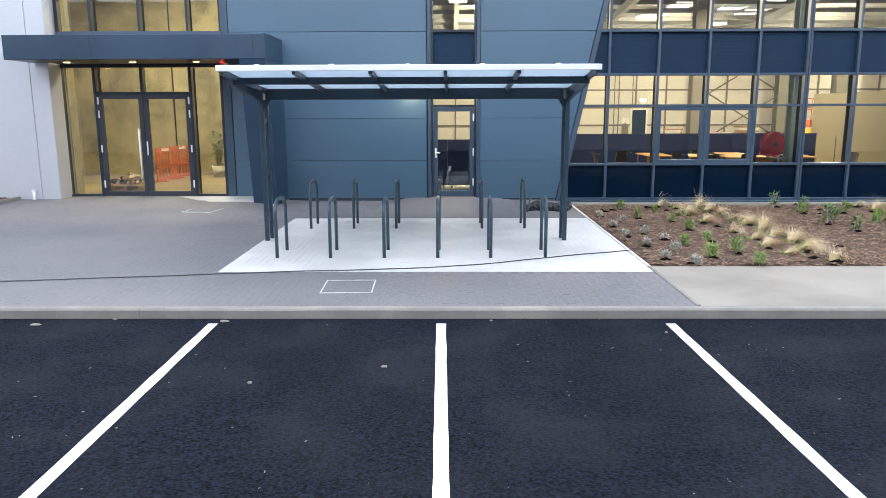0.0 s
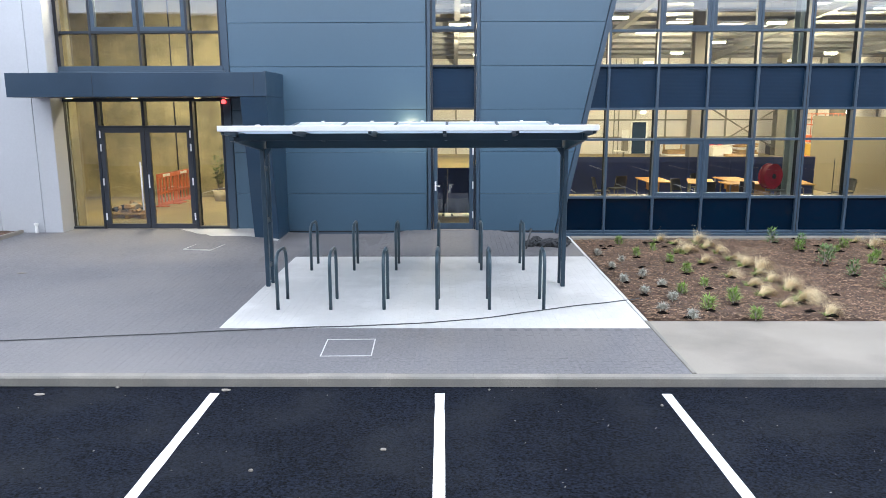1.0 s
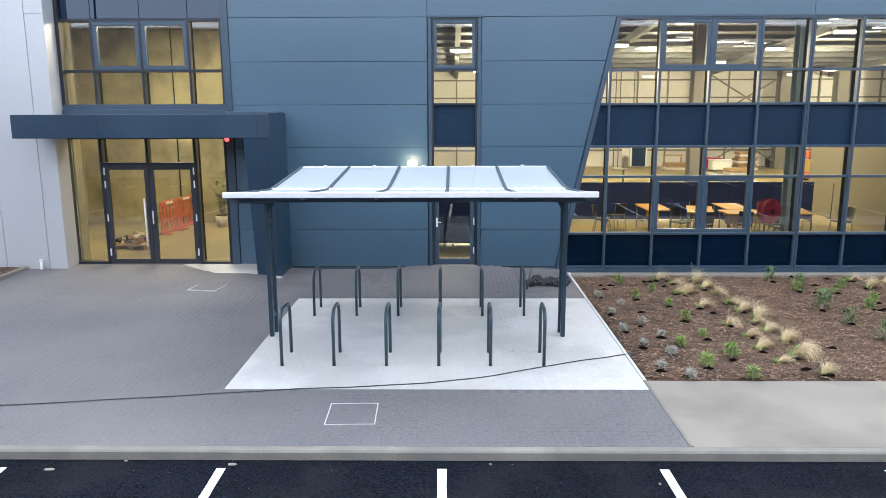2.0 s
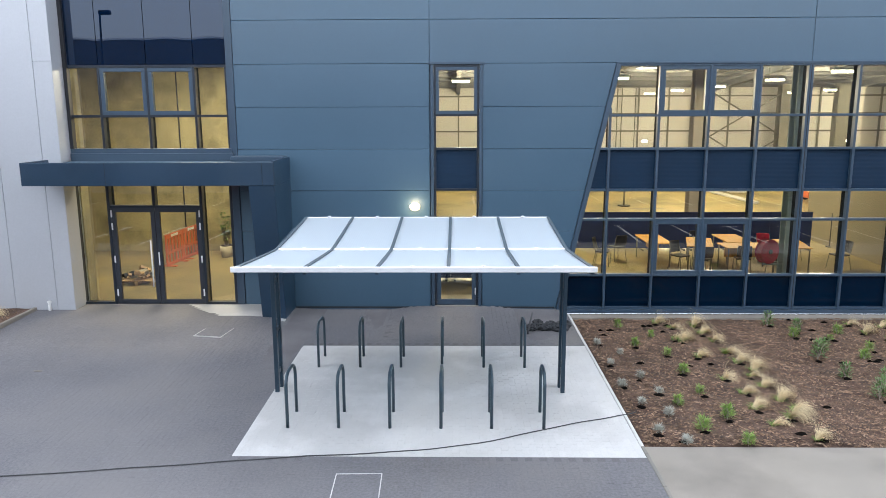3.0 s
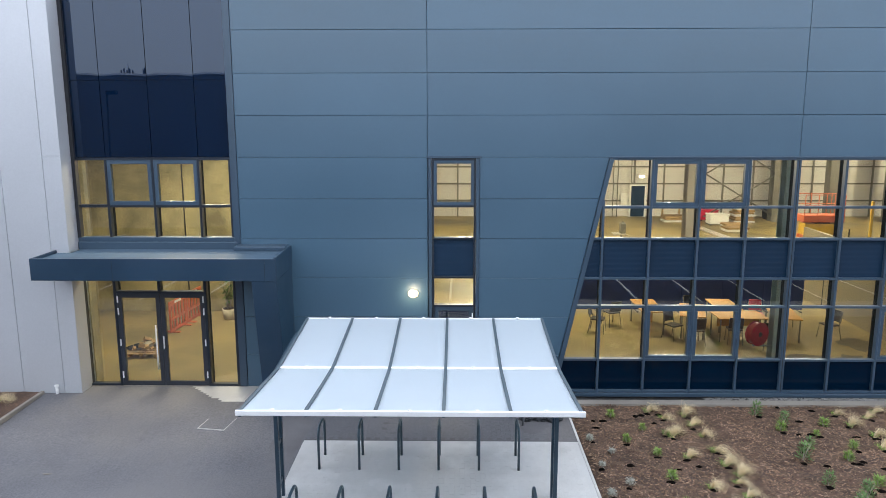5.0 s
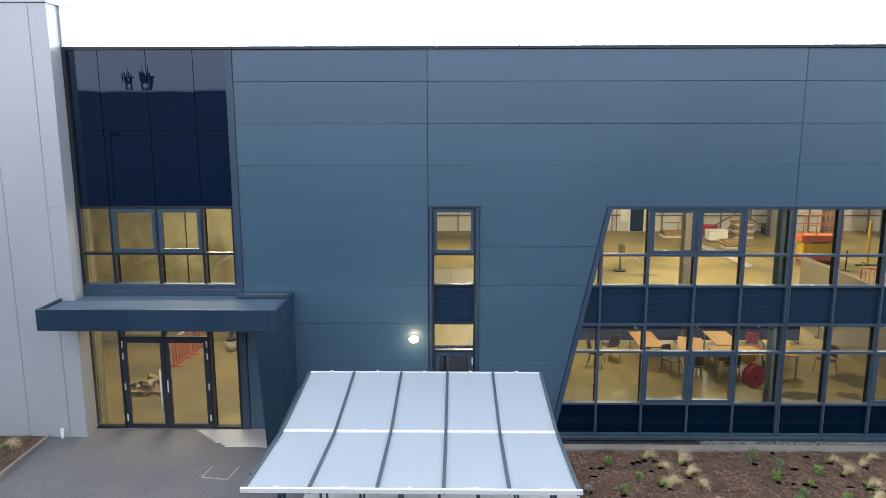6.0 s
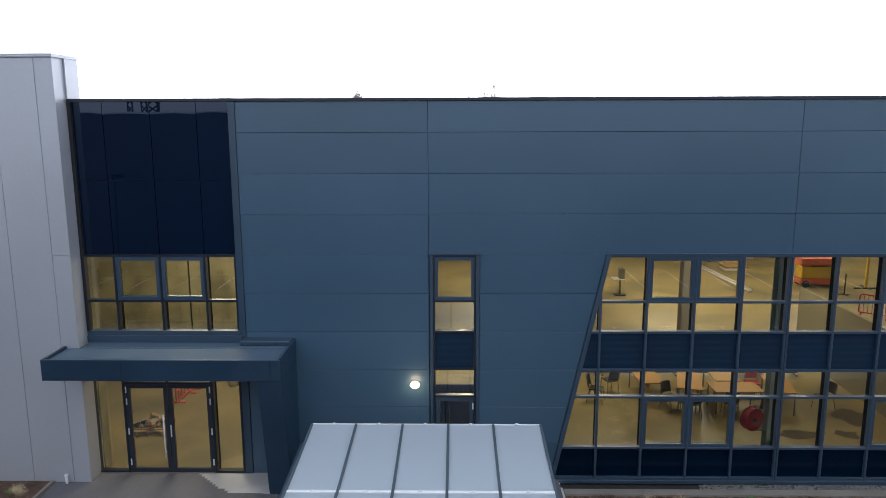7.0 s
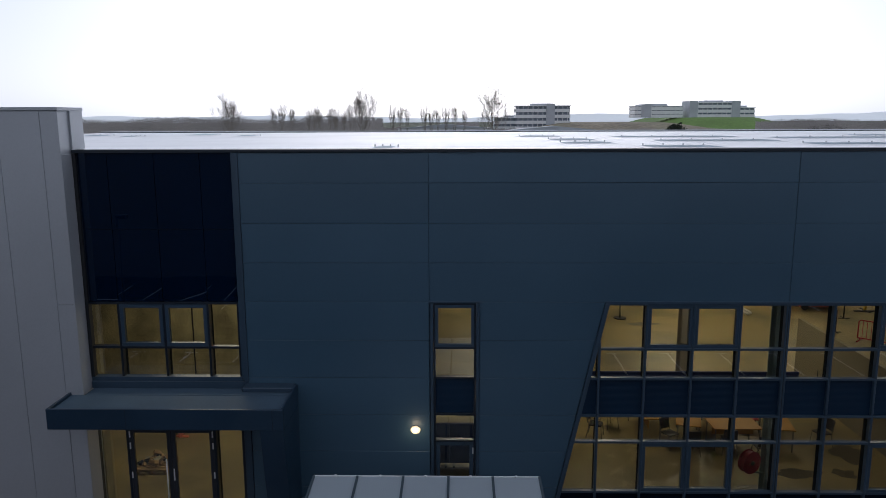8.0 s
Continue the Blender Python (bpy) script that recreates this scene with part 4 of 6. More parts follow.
def entrance_canopy():
    c = thing("entrance_canopy", (-6.6, 16.6, 3.15), "blue-grey box canopy over the entrance with a tapering side fin", "canopy")
    x0, x1, y0 = -9.29, -3.80, 15.80
    part("fascia", new_box(x0, x1, y0, y0 + 0.06, 3.185, 3.685, bevel=0.008), "canopy", c)
    part("fascia", new_box(x1 - 0.06, x1, y0 + 0.06, FACE - 0.002, 3.185, 3.71, bevel=0.008), "canopy", c)
    part("fascia", new_box(x0, x0 + 0.06, y0 + 0.06, 16.86, 3.185, 3.685, bevel=0.008), "canopy", c)
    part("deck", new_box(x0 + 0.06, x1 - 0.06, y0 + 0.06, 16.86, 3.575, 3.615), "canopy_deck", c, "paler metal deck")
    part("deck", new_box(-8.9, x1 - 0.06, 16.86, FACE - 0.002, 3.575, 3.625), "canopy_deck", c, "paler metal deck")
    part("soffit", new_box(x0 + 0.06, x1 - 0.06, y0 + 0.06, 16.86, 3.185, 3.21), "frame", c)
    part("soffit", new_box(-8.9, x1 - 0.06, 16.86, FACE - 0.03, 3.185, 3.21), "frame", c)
    part("upstand", new_box(-8.95, -5.1, FACE - 0.10, FACE - 0.004, 3.62, 3.80, bevel=0.01), "trim", c, "folded metal upstand")
    part("upstand", new_box(-5.1, x1 - 0.06, FACE - 0.36, FACE - 0.004, 3.62, 3.74, bevel=0.02), "trim", c, "sloped metal flashing")
    for x in (-7.45, -4.05):
        part("seam", new_box(x - 0.006, x + 0.006, y0 - 0.003, y0, 3.19, 3.68), "frame", c)
    # side fin: upright slab whose front runs back towards the wall on the way down
    bm = bmesh.new()
    side = ((y0 + 0.012, 3.183), (FACE - 0.004, 3.183), (FACE - 0.004, 0.0), (16.42, 0.0))
    ra, rb = ([bm.verts.new((x, y, z)) for y, z in side] for x in (-4.36, x1 - 0.004))
    bm.faces.new(ra)
    bm.faces.new(list(reversed(rb)))
    for k in range(4):
        bm.faces.new((ra[k], ra[(k + 1) % 4], rb[(k + 1) % 4], rb[k]))
    bmesh.ops.recalc_face_normals(bm, faces=bm.faces)
    bmesh.ops.bevel(bm, geom=list(bm.edges), offset=0.007, segments=1, affect="EDGES")
    part("fin", bm, "canopy", c, "tapering blue-grey metal side fin")
    for x in (-8.35, -6.9, -5.5):
        l = part("downlight", disc(bmesh.new(), (x, 16.55, 3.178), 0.085, 0.014, "z"), "white_metal", c, "round recessed downlight")
        part("lens", disc(bmesh.new(), (x, 16.55, 3.170), 0.065, 0.008, "z"), "lamp_glow", l, "lit warm lens")
        lamp = new("downlight_lamp", bpy.data.lights.new("downlight_lamp", "SPOT"))
        lamp.data.energy, lamp.data.spot_size, lamp.data.spot_blend, lamp.data.color = 9, radians(110), 0.6, (1.0, 0.78, 0.48)
        lamp.data.shadow_soft_size = 0.06
        lamp.location = (x, 16.55, 3.15)
    a = thing("alarm_beacon", (-5.18, 17.3, 3.10), "small red alarm beacon under the canopy", "beacon")
    part("housing", disc(bmesh.new(), (-5.18, FACE - 0.06, 3.10), 0.05, 0.07, "y", bevel=0.01), "red_glow", a)


def silver_wing():
    """Taller silver wing with upright panels, half a metre before the dark wall."""
    bm = bmesh.new()
    y0 = 16.90
    prism(bm, rect(-26, -9.0, -0.1, 10.45), y0 + 0.06, FACE + 0.6)
    w = single("wall_silver", bm, "silver", "silver-grey wall of tall upright cladding panels", "wall", "structure")
    x = -8.965
    for k in range(16):
        wd = 0.425 if k == 0 else 1.005
        ob = new("cladding_panel", mesh_of(prism(bmesh.new(), rect(x - wd + 0.005, x - 0.005, 0.10, 5.88 if k == 0 else 10.44), y0, y0 + 0.058, 0.006), "cladding_panel", "silver"))
        ob.parent = w
        if k == 0:
            ob = new("cladding_panel", mesh_of(prism(bmesh.new(), rect(x - wd + 0.005, x - 0.005, 5.887, 10.44), y0, y0 + 0.058, 0.006), "cladding_panel", "silver"))
            ob.parent = w
        x -= wd
    single("trim", new_box(-9.0, -8.962, y0 + 0.004, FACE + 0.02, 0.10, 9.44, bevel=0.004), "silver", "silver corner return at the entrance", "trim", "structure")
    single("trim", new_box(-8.96, -8.878, FACE - 0.06, FACE + 0.10, 3.9, 9.455, bevel=0.004), "black", "black seal beside the glazing", "trim", "structure")
    bm = bmesh.new()
    box(bm, -26, -8.94, y0 - 0.03, FACE + 0.62, 10.45, 10.53, bevel=0.008)
    single("parapet_capping", bm, "silver", "silver metal capping on the tall wing", "capping", "structure")
    single("trim", new_box(-8.998, -8.955, FACE + 0.02, FACE + 0.6, 9.54, 10.448), "silver", "silver return above the roof", "trim", "structure")
    p = thing("vent_pipe", (-9.55, 16.85, 0.1), "short white pipe stub at the foot of the silver wall", "pipe")
    part("pipe", tube(bmesh.new(), [(-9.55, 16.84, 0.05), (-9.55, 16.84, 0.32)], 0.035, 12), "white_plastic", p)
    part("collar", disc(bmesh.new(), (-9.55, 16.84, 0.325), 0.048, 0.05, "z", bevel=0.006), "white_plastic", p)


def wall_foot():
    # thin black strips draw the dark line along the wall foot
    for x0, x1 in ((-3.79, -0.55), (0.85, 2.5)):
        single("trim", new_box(x0, x1, FACE - 0.014, FACE - 0.002, -0.02, 0.07), "black", "thin black strip at the foot of the cladding", "trim", "structure")


def wall_lamp():
    l = thing("wall_lamp", (-0.86, FACE, 2.58), "lit oval bulkhead lamp on the dark wall", "wall lamp")
    part("backplate", disc(bmesh.new(), (-0.86, FACE - 0.02, 2.53), 0.095, 0.04, "y", bevel=0.01), "white_metal", l)
    bm = bmesh.new()
    bmesh.ops.create_uvsphere(bm, u_segments=20, v_segments=10, radius=1.0, matrix=Matrix.LocRotScale((-0.86, FACE - 0.05, 2.53), None, (0.125, 0.06, 0.10)))
    for f in bm.faces:
        f.smooth = True
    part("diffuser", bm, "lamp_glow", l, "glowing warm opal diffuser")
    lamp = new("bulkhead_lamp", bpy.data.lights.new("bulkhead_lamp", "POINT"))
    lamp.data.energy, lamp.data.color, lamp.data.shadow_soft_size = 14, (1.0, 0.76, 0.45), 0.12
    lamp.location = (-0.86, FACE - 0.26, 2.53)


# ---- cycle shelter ----
def shelter():
    s = thing("cycle_shelter", (-0.5, 12.1, 0.0), "open cycle shelter with opal gull-wing roof on blue-grey posts", "shelter")
    xa, xb = -2.90, 1.95
    front, valley, back = (9.79, 2.66), (12.16, 2.47), (14.69, 2.645)

    def roof_z(y):
        """Front wing rises gently to the edge, back wing a little less."""
        if y < valley[0]:
            t = (valley[0] - y) / (valley[0] - front[0])
            return valley[1] + (front[1] - valley[1]) * (0.88 * t + 0.12 * t * t)
        t = (y - valley[0]) / (back[0] - valley[0])
        return valley[1] + (back[1] - valley[1]) * (0.92 * t + 0.08 * t * t)

    ys = [front[0] + (back[0] - front[0]) * k / 20 for k in range(21)]

    def bar(x, w, lift, depth, y0, y1):
        bm = bmesh.new()
        pts = [y for y in ys if y0 < y < y1]
        pts = [y0] + pts + [y1]
        prev = None
        for y in pts:
            z = roof_z(y) + lift
            ring = [bm.verts.new(p) for p in ((x - w, y, z), (x + w, y, z), (x + w, y, z - depth), (x - w, y, z - depth))]
            if prev:
                for i in range(4):
                    bm.faces.new((prev[i], prev[(i + 1) % 4], ring[(i + 1) % 4], ring[i]))
            else:
                bm.faces.new(list(reversed(ring)))
            prev = ring
        bm.faces.new(prev)
        return bm
    xs = [xa, -1.96, -0.97, 0.0, 0.95, xb]
    for i, x in enumerate(xs):
        part("rafter", bar(x, 0.022, -0.012, 0.07, front[0] + 0.03, back[0]), "shelter", s)
        part("glazing_bar", bar(x, 0.026, 0.022, 0.016, front[0] + 0.02, back[0]), "bar_grey", s, "grey glazing bar")
    for a, b in zip(xs, xs[1:]):
        for y0, y1 in ((front[0], valley[0] - 0.02), (valley[0] + 0.02, back[0])):
            bm = bmesh.new()
            pts = [y0] + [y for y in ys if y0 < y < y1] + [y1]
            prev = None
            for y in pts:
                z = roof_z(y)
                row = [bm.verts.new(p) for p in ((a + 0.01, y, z), (b - 0.01, y, z), (b - 0.01, y, z - 0.01), (a + 0.01, y, z - 0.01))]
                if prev:
                    for i in range(4):
                        bm.faces.new((prev[i], prev[(i + 1) % 4], row[(i + 1) % 4], row[i]))
                prev = row
            part("roof_sheet", bm, "poly", s, "opal ribbed polycarbonate sheet")
        for y in (front[0] + 0.02, valley[0], back[0] - 0.02):
            part("cap_bolt", disc(bmesh.new(), ((a + b) / 2, y, roof_z(y) + 0.03), 0.034, 0.030, "z", 10, 0.006), "white_metal", s)
    part("edge_profile", new_box(xa - 0.05, xb + 0.05, front[0] - 0.03, front[0] + 0.02, front[1] - 0.045, front[1] + 0.03, bevel=0.006), "white_metal", s, "white front edge profile")
    part("valley_profile", new_box(xa, xb, valley[0] - 0.04, valley[0] + 0.04, valley[1] - 0.005, valley[1] + 0.026, bevel=0.006), "road_paint", s, "white valley profile")
    part("edge_profile", new_box(xa, xb, back[0] - 0.01, back[0] + 0.02, back[1] - 0.03, back[1] + 0.02, bevel=0.005), "white_metal", s, "white back edge profile")
    # beams
    part("purlin", new_box(xa - 0.04, xb + 0.03, 10.47, 10.53, 2.468, 2.566, bevel=0.006), "shelter", s)
    part("purlin", new_box(xa - 0.04, xb + 0.03, 13.87, 13.93, roof_z(13.9) - 0.115, roof_z(13.9) - 0.016, bevel=0.006), "shelter", s)
    part("main_beam", new_box(-2.90, 1.86, 12.05, 12.17, 2.285, 2.455, bevel=0.008), "shelter", s)
    # posts: two flat bars with spreaders, and a tapering arm over each
    for px, sgn in ((-2.97, 1), (1.93, -1)):
        q = part("post", new_box(px - 0.035, px + 0.035, 12.02, 12.09, 0.0, 2.30, bevel=0.006), "shelter", s)
        part("back_bar", new_box(px + sgn * 0.02 - 0.028, px + sgn * 0.02 + 0.028, 12.26, 12.33, 0.0, 2.30, bevel=0.006), "shelter", q)
        for z in (0.35, 1.1, 1.95):
            part("spreader", new_box(px - 0.012, px + 0.03, 12.088, 12.262, z - 0.04, z + 0.04, bevel=0.004), "shelter", q)
        bm = bmesh.new()
        prof = [(10.44, 2.567), (12.17, 2.42), (12.17, 2.25), (11.9, 2.27), (10.44, 2.466)]
        prof2 = [(12.17, 2.42), (13.96, roof_z(13.9) - 0.02), (13.96, roof_z(13.9) - 0.12), (12.45, 2.27), (12.17, 2.25)]
        for pr in (prof, prof2):
            ra = [bm.verts.new((px - 0.03, y, z)) for y, z in pr]
            rb = [bm.verts.new((px + 0.03, y, z)) for y, z in pr]
            bm.faces.new(ra)
            bm.faces.new(list(reversed(rb)))
            for i in range(len(pr)):
                j = (i + 1) % len(pr)
                bm.faces.new((ra[j], ra[i], rb[i], rb[j]))
        part("arm", bm, "shelter", s, "tapering roof arm")
        bm = bmesh.new()
        pts = ((px, 2.05), (px + sgn * 0.16, 2.284), (px, 2.284))
        va = [bm.verts.new((x, 12.06, z)) for x, z in pts]
        vb = [bm.verts.new((x, 12.075, z)) for x, z in pts]
        bm.faces.new(va)
        bm.faces.new(list(reversed(vb)))
        for i in range(3):
            bm.faces.new((va[i], va[(i + 1) % 3], vb[(i + 1) % 3], vb[i]))
        part("gusset", bm, "shelter", s)


def cycle_stands():
    root = thing("cycle_stand", (0, 0, 0), "blue-grey steel hoop cycle stand set in concrete", "cycle stand", "cycle stands")
    pts = [(0, 0, -0.05), (0, 0, 0.62)]
    w, h, r = 0.62, 0.84, 0.2
    for k in range(1, 9):
        a = math.pi / 2 * k / 8
        pts.append((0, r - r * math.cos(a), h - r + r * math.sin(a)))
    for k in range(0, 9):
        a = math.pi / 2 * k / 8
        pts.append((0, w - r + r * math.sin(a), h - r + r * math.cos(a)))
    pts += [(0, w, 0.62), (0, w, -0.05)]
    part("hoop", tube(bmesh.new(), pts, 0.026, 12), "galv", root)
    places = [(x, 10.60) for x in (-2.47, -1.69, -0.905, -0.125, 0.645, 1.44)] + [(x, 13.30) for x in (-2.485, -1.70, -0.93, -0.155, 0.63, 1.40)]
    for i, (x, y) in enumerate(places):
        m = Matrix.Translation((x, y, 0)) @ Matrix.Rotation(random.uniform(-0.02, 0.02), 4, "Z")
        if i == 0:
            root.matrix_basis = m
        else:
            copy_thing(root, m)


# ---- small things on the ground ----
def ground_clutter():
    pts = [(-13.0, 8.1), (-9.5, 8.55), (-5.62, 9.08), (-3.6, 9.39), (-2.18, 9.62), (-0.69, 9.8), (0.47, 10.09), (1.73, 10.68), (2.66, 11.05), (3.0, 11.2)]
    fine = []
    for i in range(len(pts) - 1):
        p0, p1, p2, p3 = (Vector(pts[max(0, min(len(pts) - 1, i + k))]) for k in (-1, 0, 1, 2))
        for k in range(8):
            t = k / 8
            q = 0.5 * ((2 * p1) + (p2 - p0) * t + (2 * p0 - 5 * p1 + 4 * p2 - p3) * t * t + (3 * p1 - p0 - 3 * p2 + p3) * t ** 3)
            fine.append((q.x, q.y + 0.008 * math.sin(i * 8 + k), 0.013))
    single("cable", tube(bmesh.new(), fine, 0.008, 6), "cable", "thin black cable lying across paving and concrete", "cable")
    for (cx, cy, a, wx, wy) in ((-1.18, 8.84, 0.03, 0.62, 0.66), (-5.1, 15.28, -0.16, 0.62, 0.72)):
        c = thing("inspection_cover", (cx, cy, 0.0), "recessed inspection cover with a pale steel rim in the paving", "cover", kind="structure")
        bm = bmesh.new()
        t = 0.014
        z0, z1 = pave_z(cx, cy) - 0.02, pave_z(cx, cy) + 0.006
        for b in ((-wx / 2, wx / 2, -wy / 2, -wy / 2 + t), (-wx / 2, wx / 2, wy / 2 - t, wy / 2), (-wx / 2, -wx / 2 + t, -wy / 2 + t, wy / 2 - t), (wx / 2 - t, wx / 2, -wy / 2 + t, wy / 2 - t)):
            box(bm, b[0], b[1], b[2], b[3], z0, z1)
        bmesh.ops.rotate(bm, verts=bm.verts, matrix=Matrix.Rotation(a, 3, "Z"))
        bmesh.ops.translate(bm, verts=bm.verts, vec=(cx, cy, 0))
        part("rim", bm, "pad", c)
    # dark sacking heap by the post
    h = thing("sacking_heap", (2.15, 15.8, 0.0), "heap of dark crumpled sacking and a pipe on the paving", "debris")
    rng = random.Random(4)
    for k in range(6):
        bm = bmesh.new()
        bmesh.ops.create_icosphere(bm, subdivisions=3, radius=1.0)
        for v in bm.verts:
            v.co *= 1 + 0.45 * noise.noise(v.co * 2.3 + Vector((k * 5.1, 0, 0))) + 0.2 * noise.noise(v.co * 6)
        bmesh.ops.scale(bm, vec=(rng.uniform(0.12, 0.2), rng.uniform(0.12, 0.2), rng.uniform(0.07, 0.12)), verts=bm.verts)
        bmesh.ops.translate(bm, verts=bm.verts, vec=(1.78 + 0.15 * k, 15.75 + rng.uniform(-0.12, 0.2), 0.06))
        part("sack", bm, "sack", h)
    part("pipe", tube(bmesh.new(), [(1.66, 15.35, 0.02), (1.72, 15.5, 0.22), (1.80, 15.8, 0.36)], 0.02, 8), "cable", h)
    scatter("grit", 260, (-6.5, 6.5, 2.0, 7.78), "path", 0.006, "scattered pale grit on the asphalt", "grit", ROAD - 0.008)
    # scraps of paper and mortar by the kerb
    for x, y, sx, sy in ((-4.33, 7.57, 0.06, 0.025), (-2.36, 7.70, 0.05, 0.03), (-3.58, 7.77, 0.02, 0.015), (-0.52, 6.29, 0.03, 0.02), (-7.68, 13.0, 0.10, 0.02), (0.5, 7.72, 0.015, 0.012), (2.25, 7.3, 0.015, 0.02), (-1.6, 5.9, 0.02, 0.015)):
        bm = bmesh.new()
        z = ROAD if y < KERB0 else pave_z(x, y)
        bmesh.ops.create_icosphere(bm, subdivisions=2, radius=1.0)
        for v in bm.verts:
            v.co *= 1 + 0.4 * noise.noise(v.co * 1.9 + Vector((x, y, 0)))
        bmesh.ops.scale(bm, vec=(sx, sy, 0.012), verts=bm.verts)
        bmesh.ops.translate(bm, verts=bm.verts, vec=(x, y, z + 0.006))
        single("mortar_crumb", bm, "path", "small pale crumb of mortar on the ground", "debris", "", "mortar crumbs")


# ---- inside the hall ----
BACK, EAST, WEST, TOP = 50.0, 36.0, -3.7, 8.9


def ceil_z(y):
    """Underside of the roof deck, falling to the rear."""
    return 8.85 - 2.45 * (y - 18.0) / 32.0


def hall_shell():
    y0 = FACE + 0.26
    single("floor", new_box(-15, EAST, y0, BACK, -0.1, 0.0), "hall_floor", "bare pale concrete hall floor with darker stains", "floor", "structure")
    bm = bmesh.new()
    ya, yb = FACE + 0.44, BACK

    def sloped(x0, x1, y0, y1, low, high):
        vs = [bm.verts.new((x, y, ceil_z(y) + dz)) for x in (x0, x1) for y, dz in ((y0, low), (y1, low), (y1, high), (y0, high))]
        for q in ((0, 1, 2, 3), (7, 6, 5, 4), (0, 4, 5, 1), (1, 5, 6, 2), (2, 6, 7, 3), (3, 7, 4, 0)):
            bm.faces.new([vs[n] for n in q])
    sloped(-15, EAST, ya, yb, 0.0, 0.1)
    for k in range(16):
        y = 19.5 + 2.0 * k
        sloped(-15, EAST, y, y + 0.08, -0.2, -0.002)
    for k in range(6):
        sloped(-8 + 8.2 * k, -7.75 + 8.2 * k, ya + 0.1, yb - 0.02, -0.55, -0.202)
    bmesh.ops.recalc_face_normals(bm, faces=bm.faces)
    single("ceiling", bm, "soffit", "grey metal roof deck with steel purlins and beams", "ceiling", "structure")
    w = single("wall_back", new_box(-15, EAST, BACK, BACK + 0.2, -0.1, TOP), "liner", "cream lined rear wall with steel rails", "wall", "structure")
    for k in range(5):
        part("rail", new_box(WEST, EAST, BACK - 0.16, BACK, 1.05 + 1.15 * k, 1.15 + 1.15 * k), "grey_steel", w)
    for k in range(20):
        x = WEST + 2.0 * k
        part("upright", new_box(x, x + 0.09, BACK - 0.12, BACK, 0, 6.3), "grey_steel", w)
    # these panels emit light in place of daylight passing through the deck
    for x, y in ((11.6, 38.4), (14.3, 39.5), (15.7, 40.1), (14.0, 32.9), (17.0, 34.0), (10.6, 41.5), (20.0, 36.0)):
        z = ceil_z(y) - 0.02
        q = thing("ceiling_panel", (x, y, z), "pale rooflight panel in the roof deck, glowing in place of daylight", "rooflight", "daylight panels")
        part("panel", new_box(x - 0.55, x + 0.55, y - 1.1, y + 1.1, z - 0.05, z + 0.005), "day_panel", q)
        part("frame", new_box(x - 0.62, x + 0.62, y - 1.17, y - 1.102, z - 0.06, z + 0.005), "white_metal", q)
    single("wall_east", new_box(EAST, EAST + 0.2, y0, BACK, -0.1, TOP), "liner", "cream lined end wall of the hall", "wall", "structure")
    single("wall_west", new_box(-15.2, -15, FACE + 0.62, BACK, -0.1, TOP), "liner", "plain lined end wall", "wall", "structure")
    single("wall_lining", new_box(-8.998, -8.97, FACE + 0.27, FACE + 0.62, 0.0, 5.8), "block", "buff block lining beside the entrance glazing", "wall", "structure")
    single("wall_inner", new_box(13.3, 13.42, FACE + 0.7, 27.5, 0.0, 2.65), "plaster", "buff plasterboard partition wall standing open-topped in the hall", "wall", "structure")
    d = thing("door_4", (12.4, BACK - 0.2, 0), "dark personnel door in the rear wall", "door", kind="structure")
    part("door_frame", new_box(12.0, 13.15, BACK - 0.22, BACK - 0.161, 0, 2.2, bevel=0.01), "white_plastic", d)
    part("door_panel", new_box(12.12, 13.03, BACK - 0.25, BACK - 0.221, 0.02, 2.1, bevel=0.01), "louvre", d)


def columns():
    def steel(x, y, w, label, material, brace):
        c = thing("steel_column", (x, y, 0), label, "column", kind="structure")
        top = ceil_z(y) - 0.25
        part("flange", new_box(x - w, x + w, y - w, y - w + 0.03, 0, top), material, c)
        part("flange", new_box(x - w, x + w, y + w - 0.03, y + w, 0, top), material, c)
        part("web", new_box(x - 0.015, x + 0.015, y - w + 0.03, y + w - 0.03, 0, top), material, c)
        if brace:
            for z0, z1 in ((0.3, 3.1), (3.1, 5.9)):
                part("brace", tube(bmesh.new(), [(x, y, z0), (x + brace, y, z1)], 0.05, 6), material, c)
                part("brace", tube(bmesh.new(), [(x, y, z1), (x + brace, y, z0)], 0.05, 6), material, c)
    steel(8.47, 18.35, 0.17, "pale blue-grey steel column behind the glazing", "pale_steel", 0)
    steel(9.2, 28.0, 0.26, "pale grey-brown steel column in the hall", "column_steel", 0)
    steel(-2.9, 28.0, 0.26, "grey-brown steel column in the hall", "grey_steel", 0)
    steel(20.9, 47.5, 0.34, "grey-brown steel column with cross bracing", "grey_steel", -4.6)
    steel(24.2, 47.0, 0.34, "grey-brown steel column in the hall", "grey_steel", 0)
    steel(28.0, 47.0, 0.34, "grey-brown steel column with cross bracing", "grey_steel", 4.0)
    steel(16.3, 49.2, 0.25, "grey-brown steel column in the hall", "grey_steel", 0)


LIGHT_Z = 5.8
# the last four fittings are added to brighten dim parts of the hall
LIGHTS = ((12.3, 47.2), (11.7, 39.3), (11.7, 33.3), (21.5, 48.4), (11.1, 26.1), (20.5, 45.5), (19.9, 39.9), (10.6, 20.6), (5.4, 24.5), (28.0, 44.0), (1.5, 40.0), (14.6, 23.4), (0.3, 26.2))


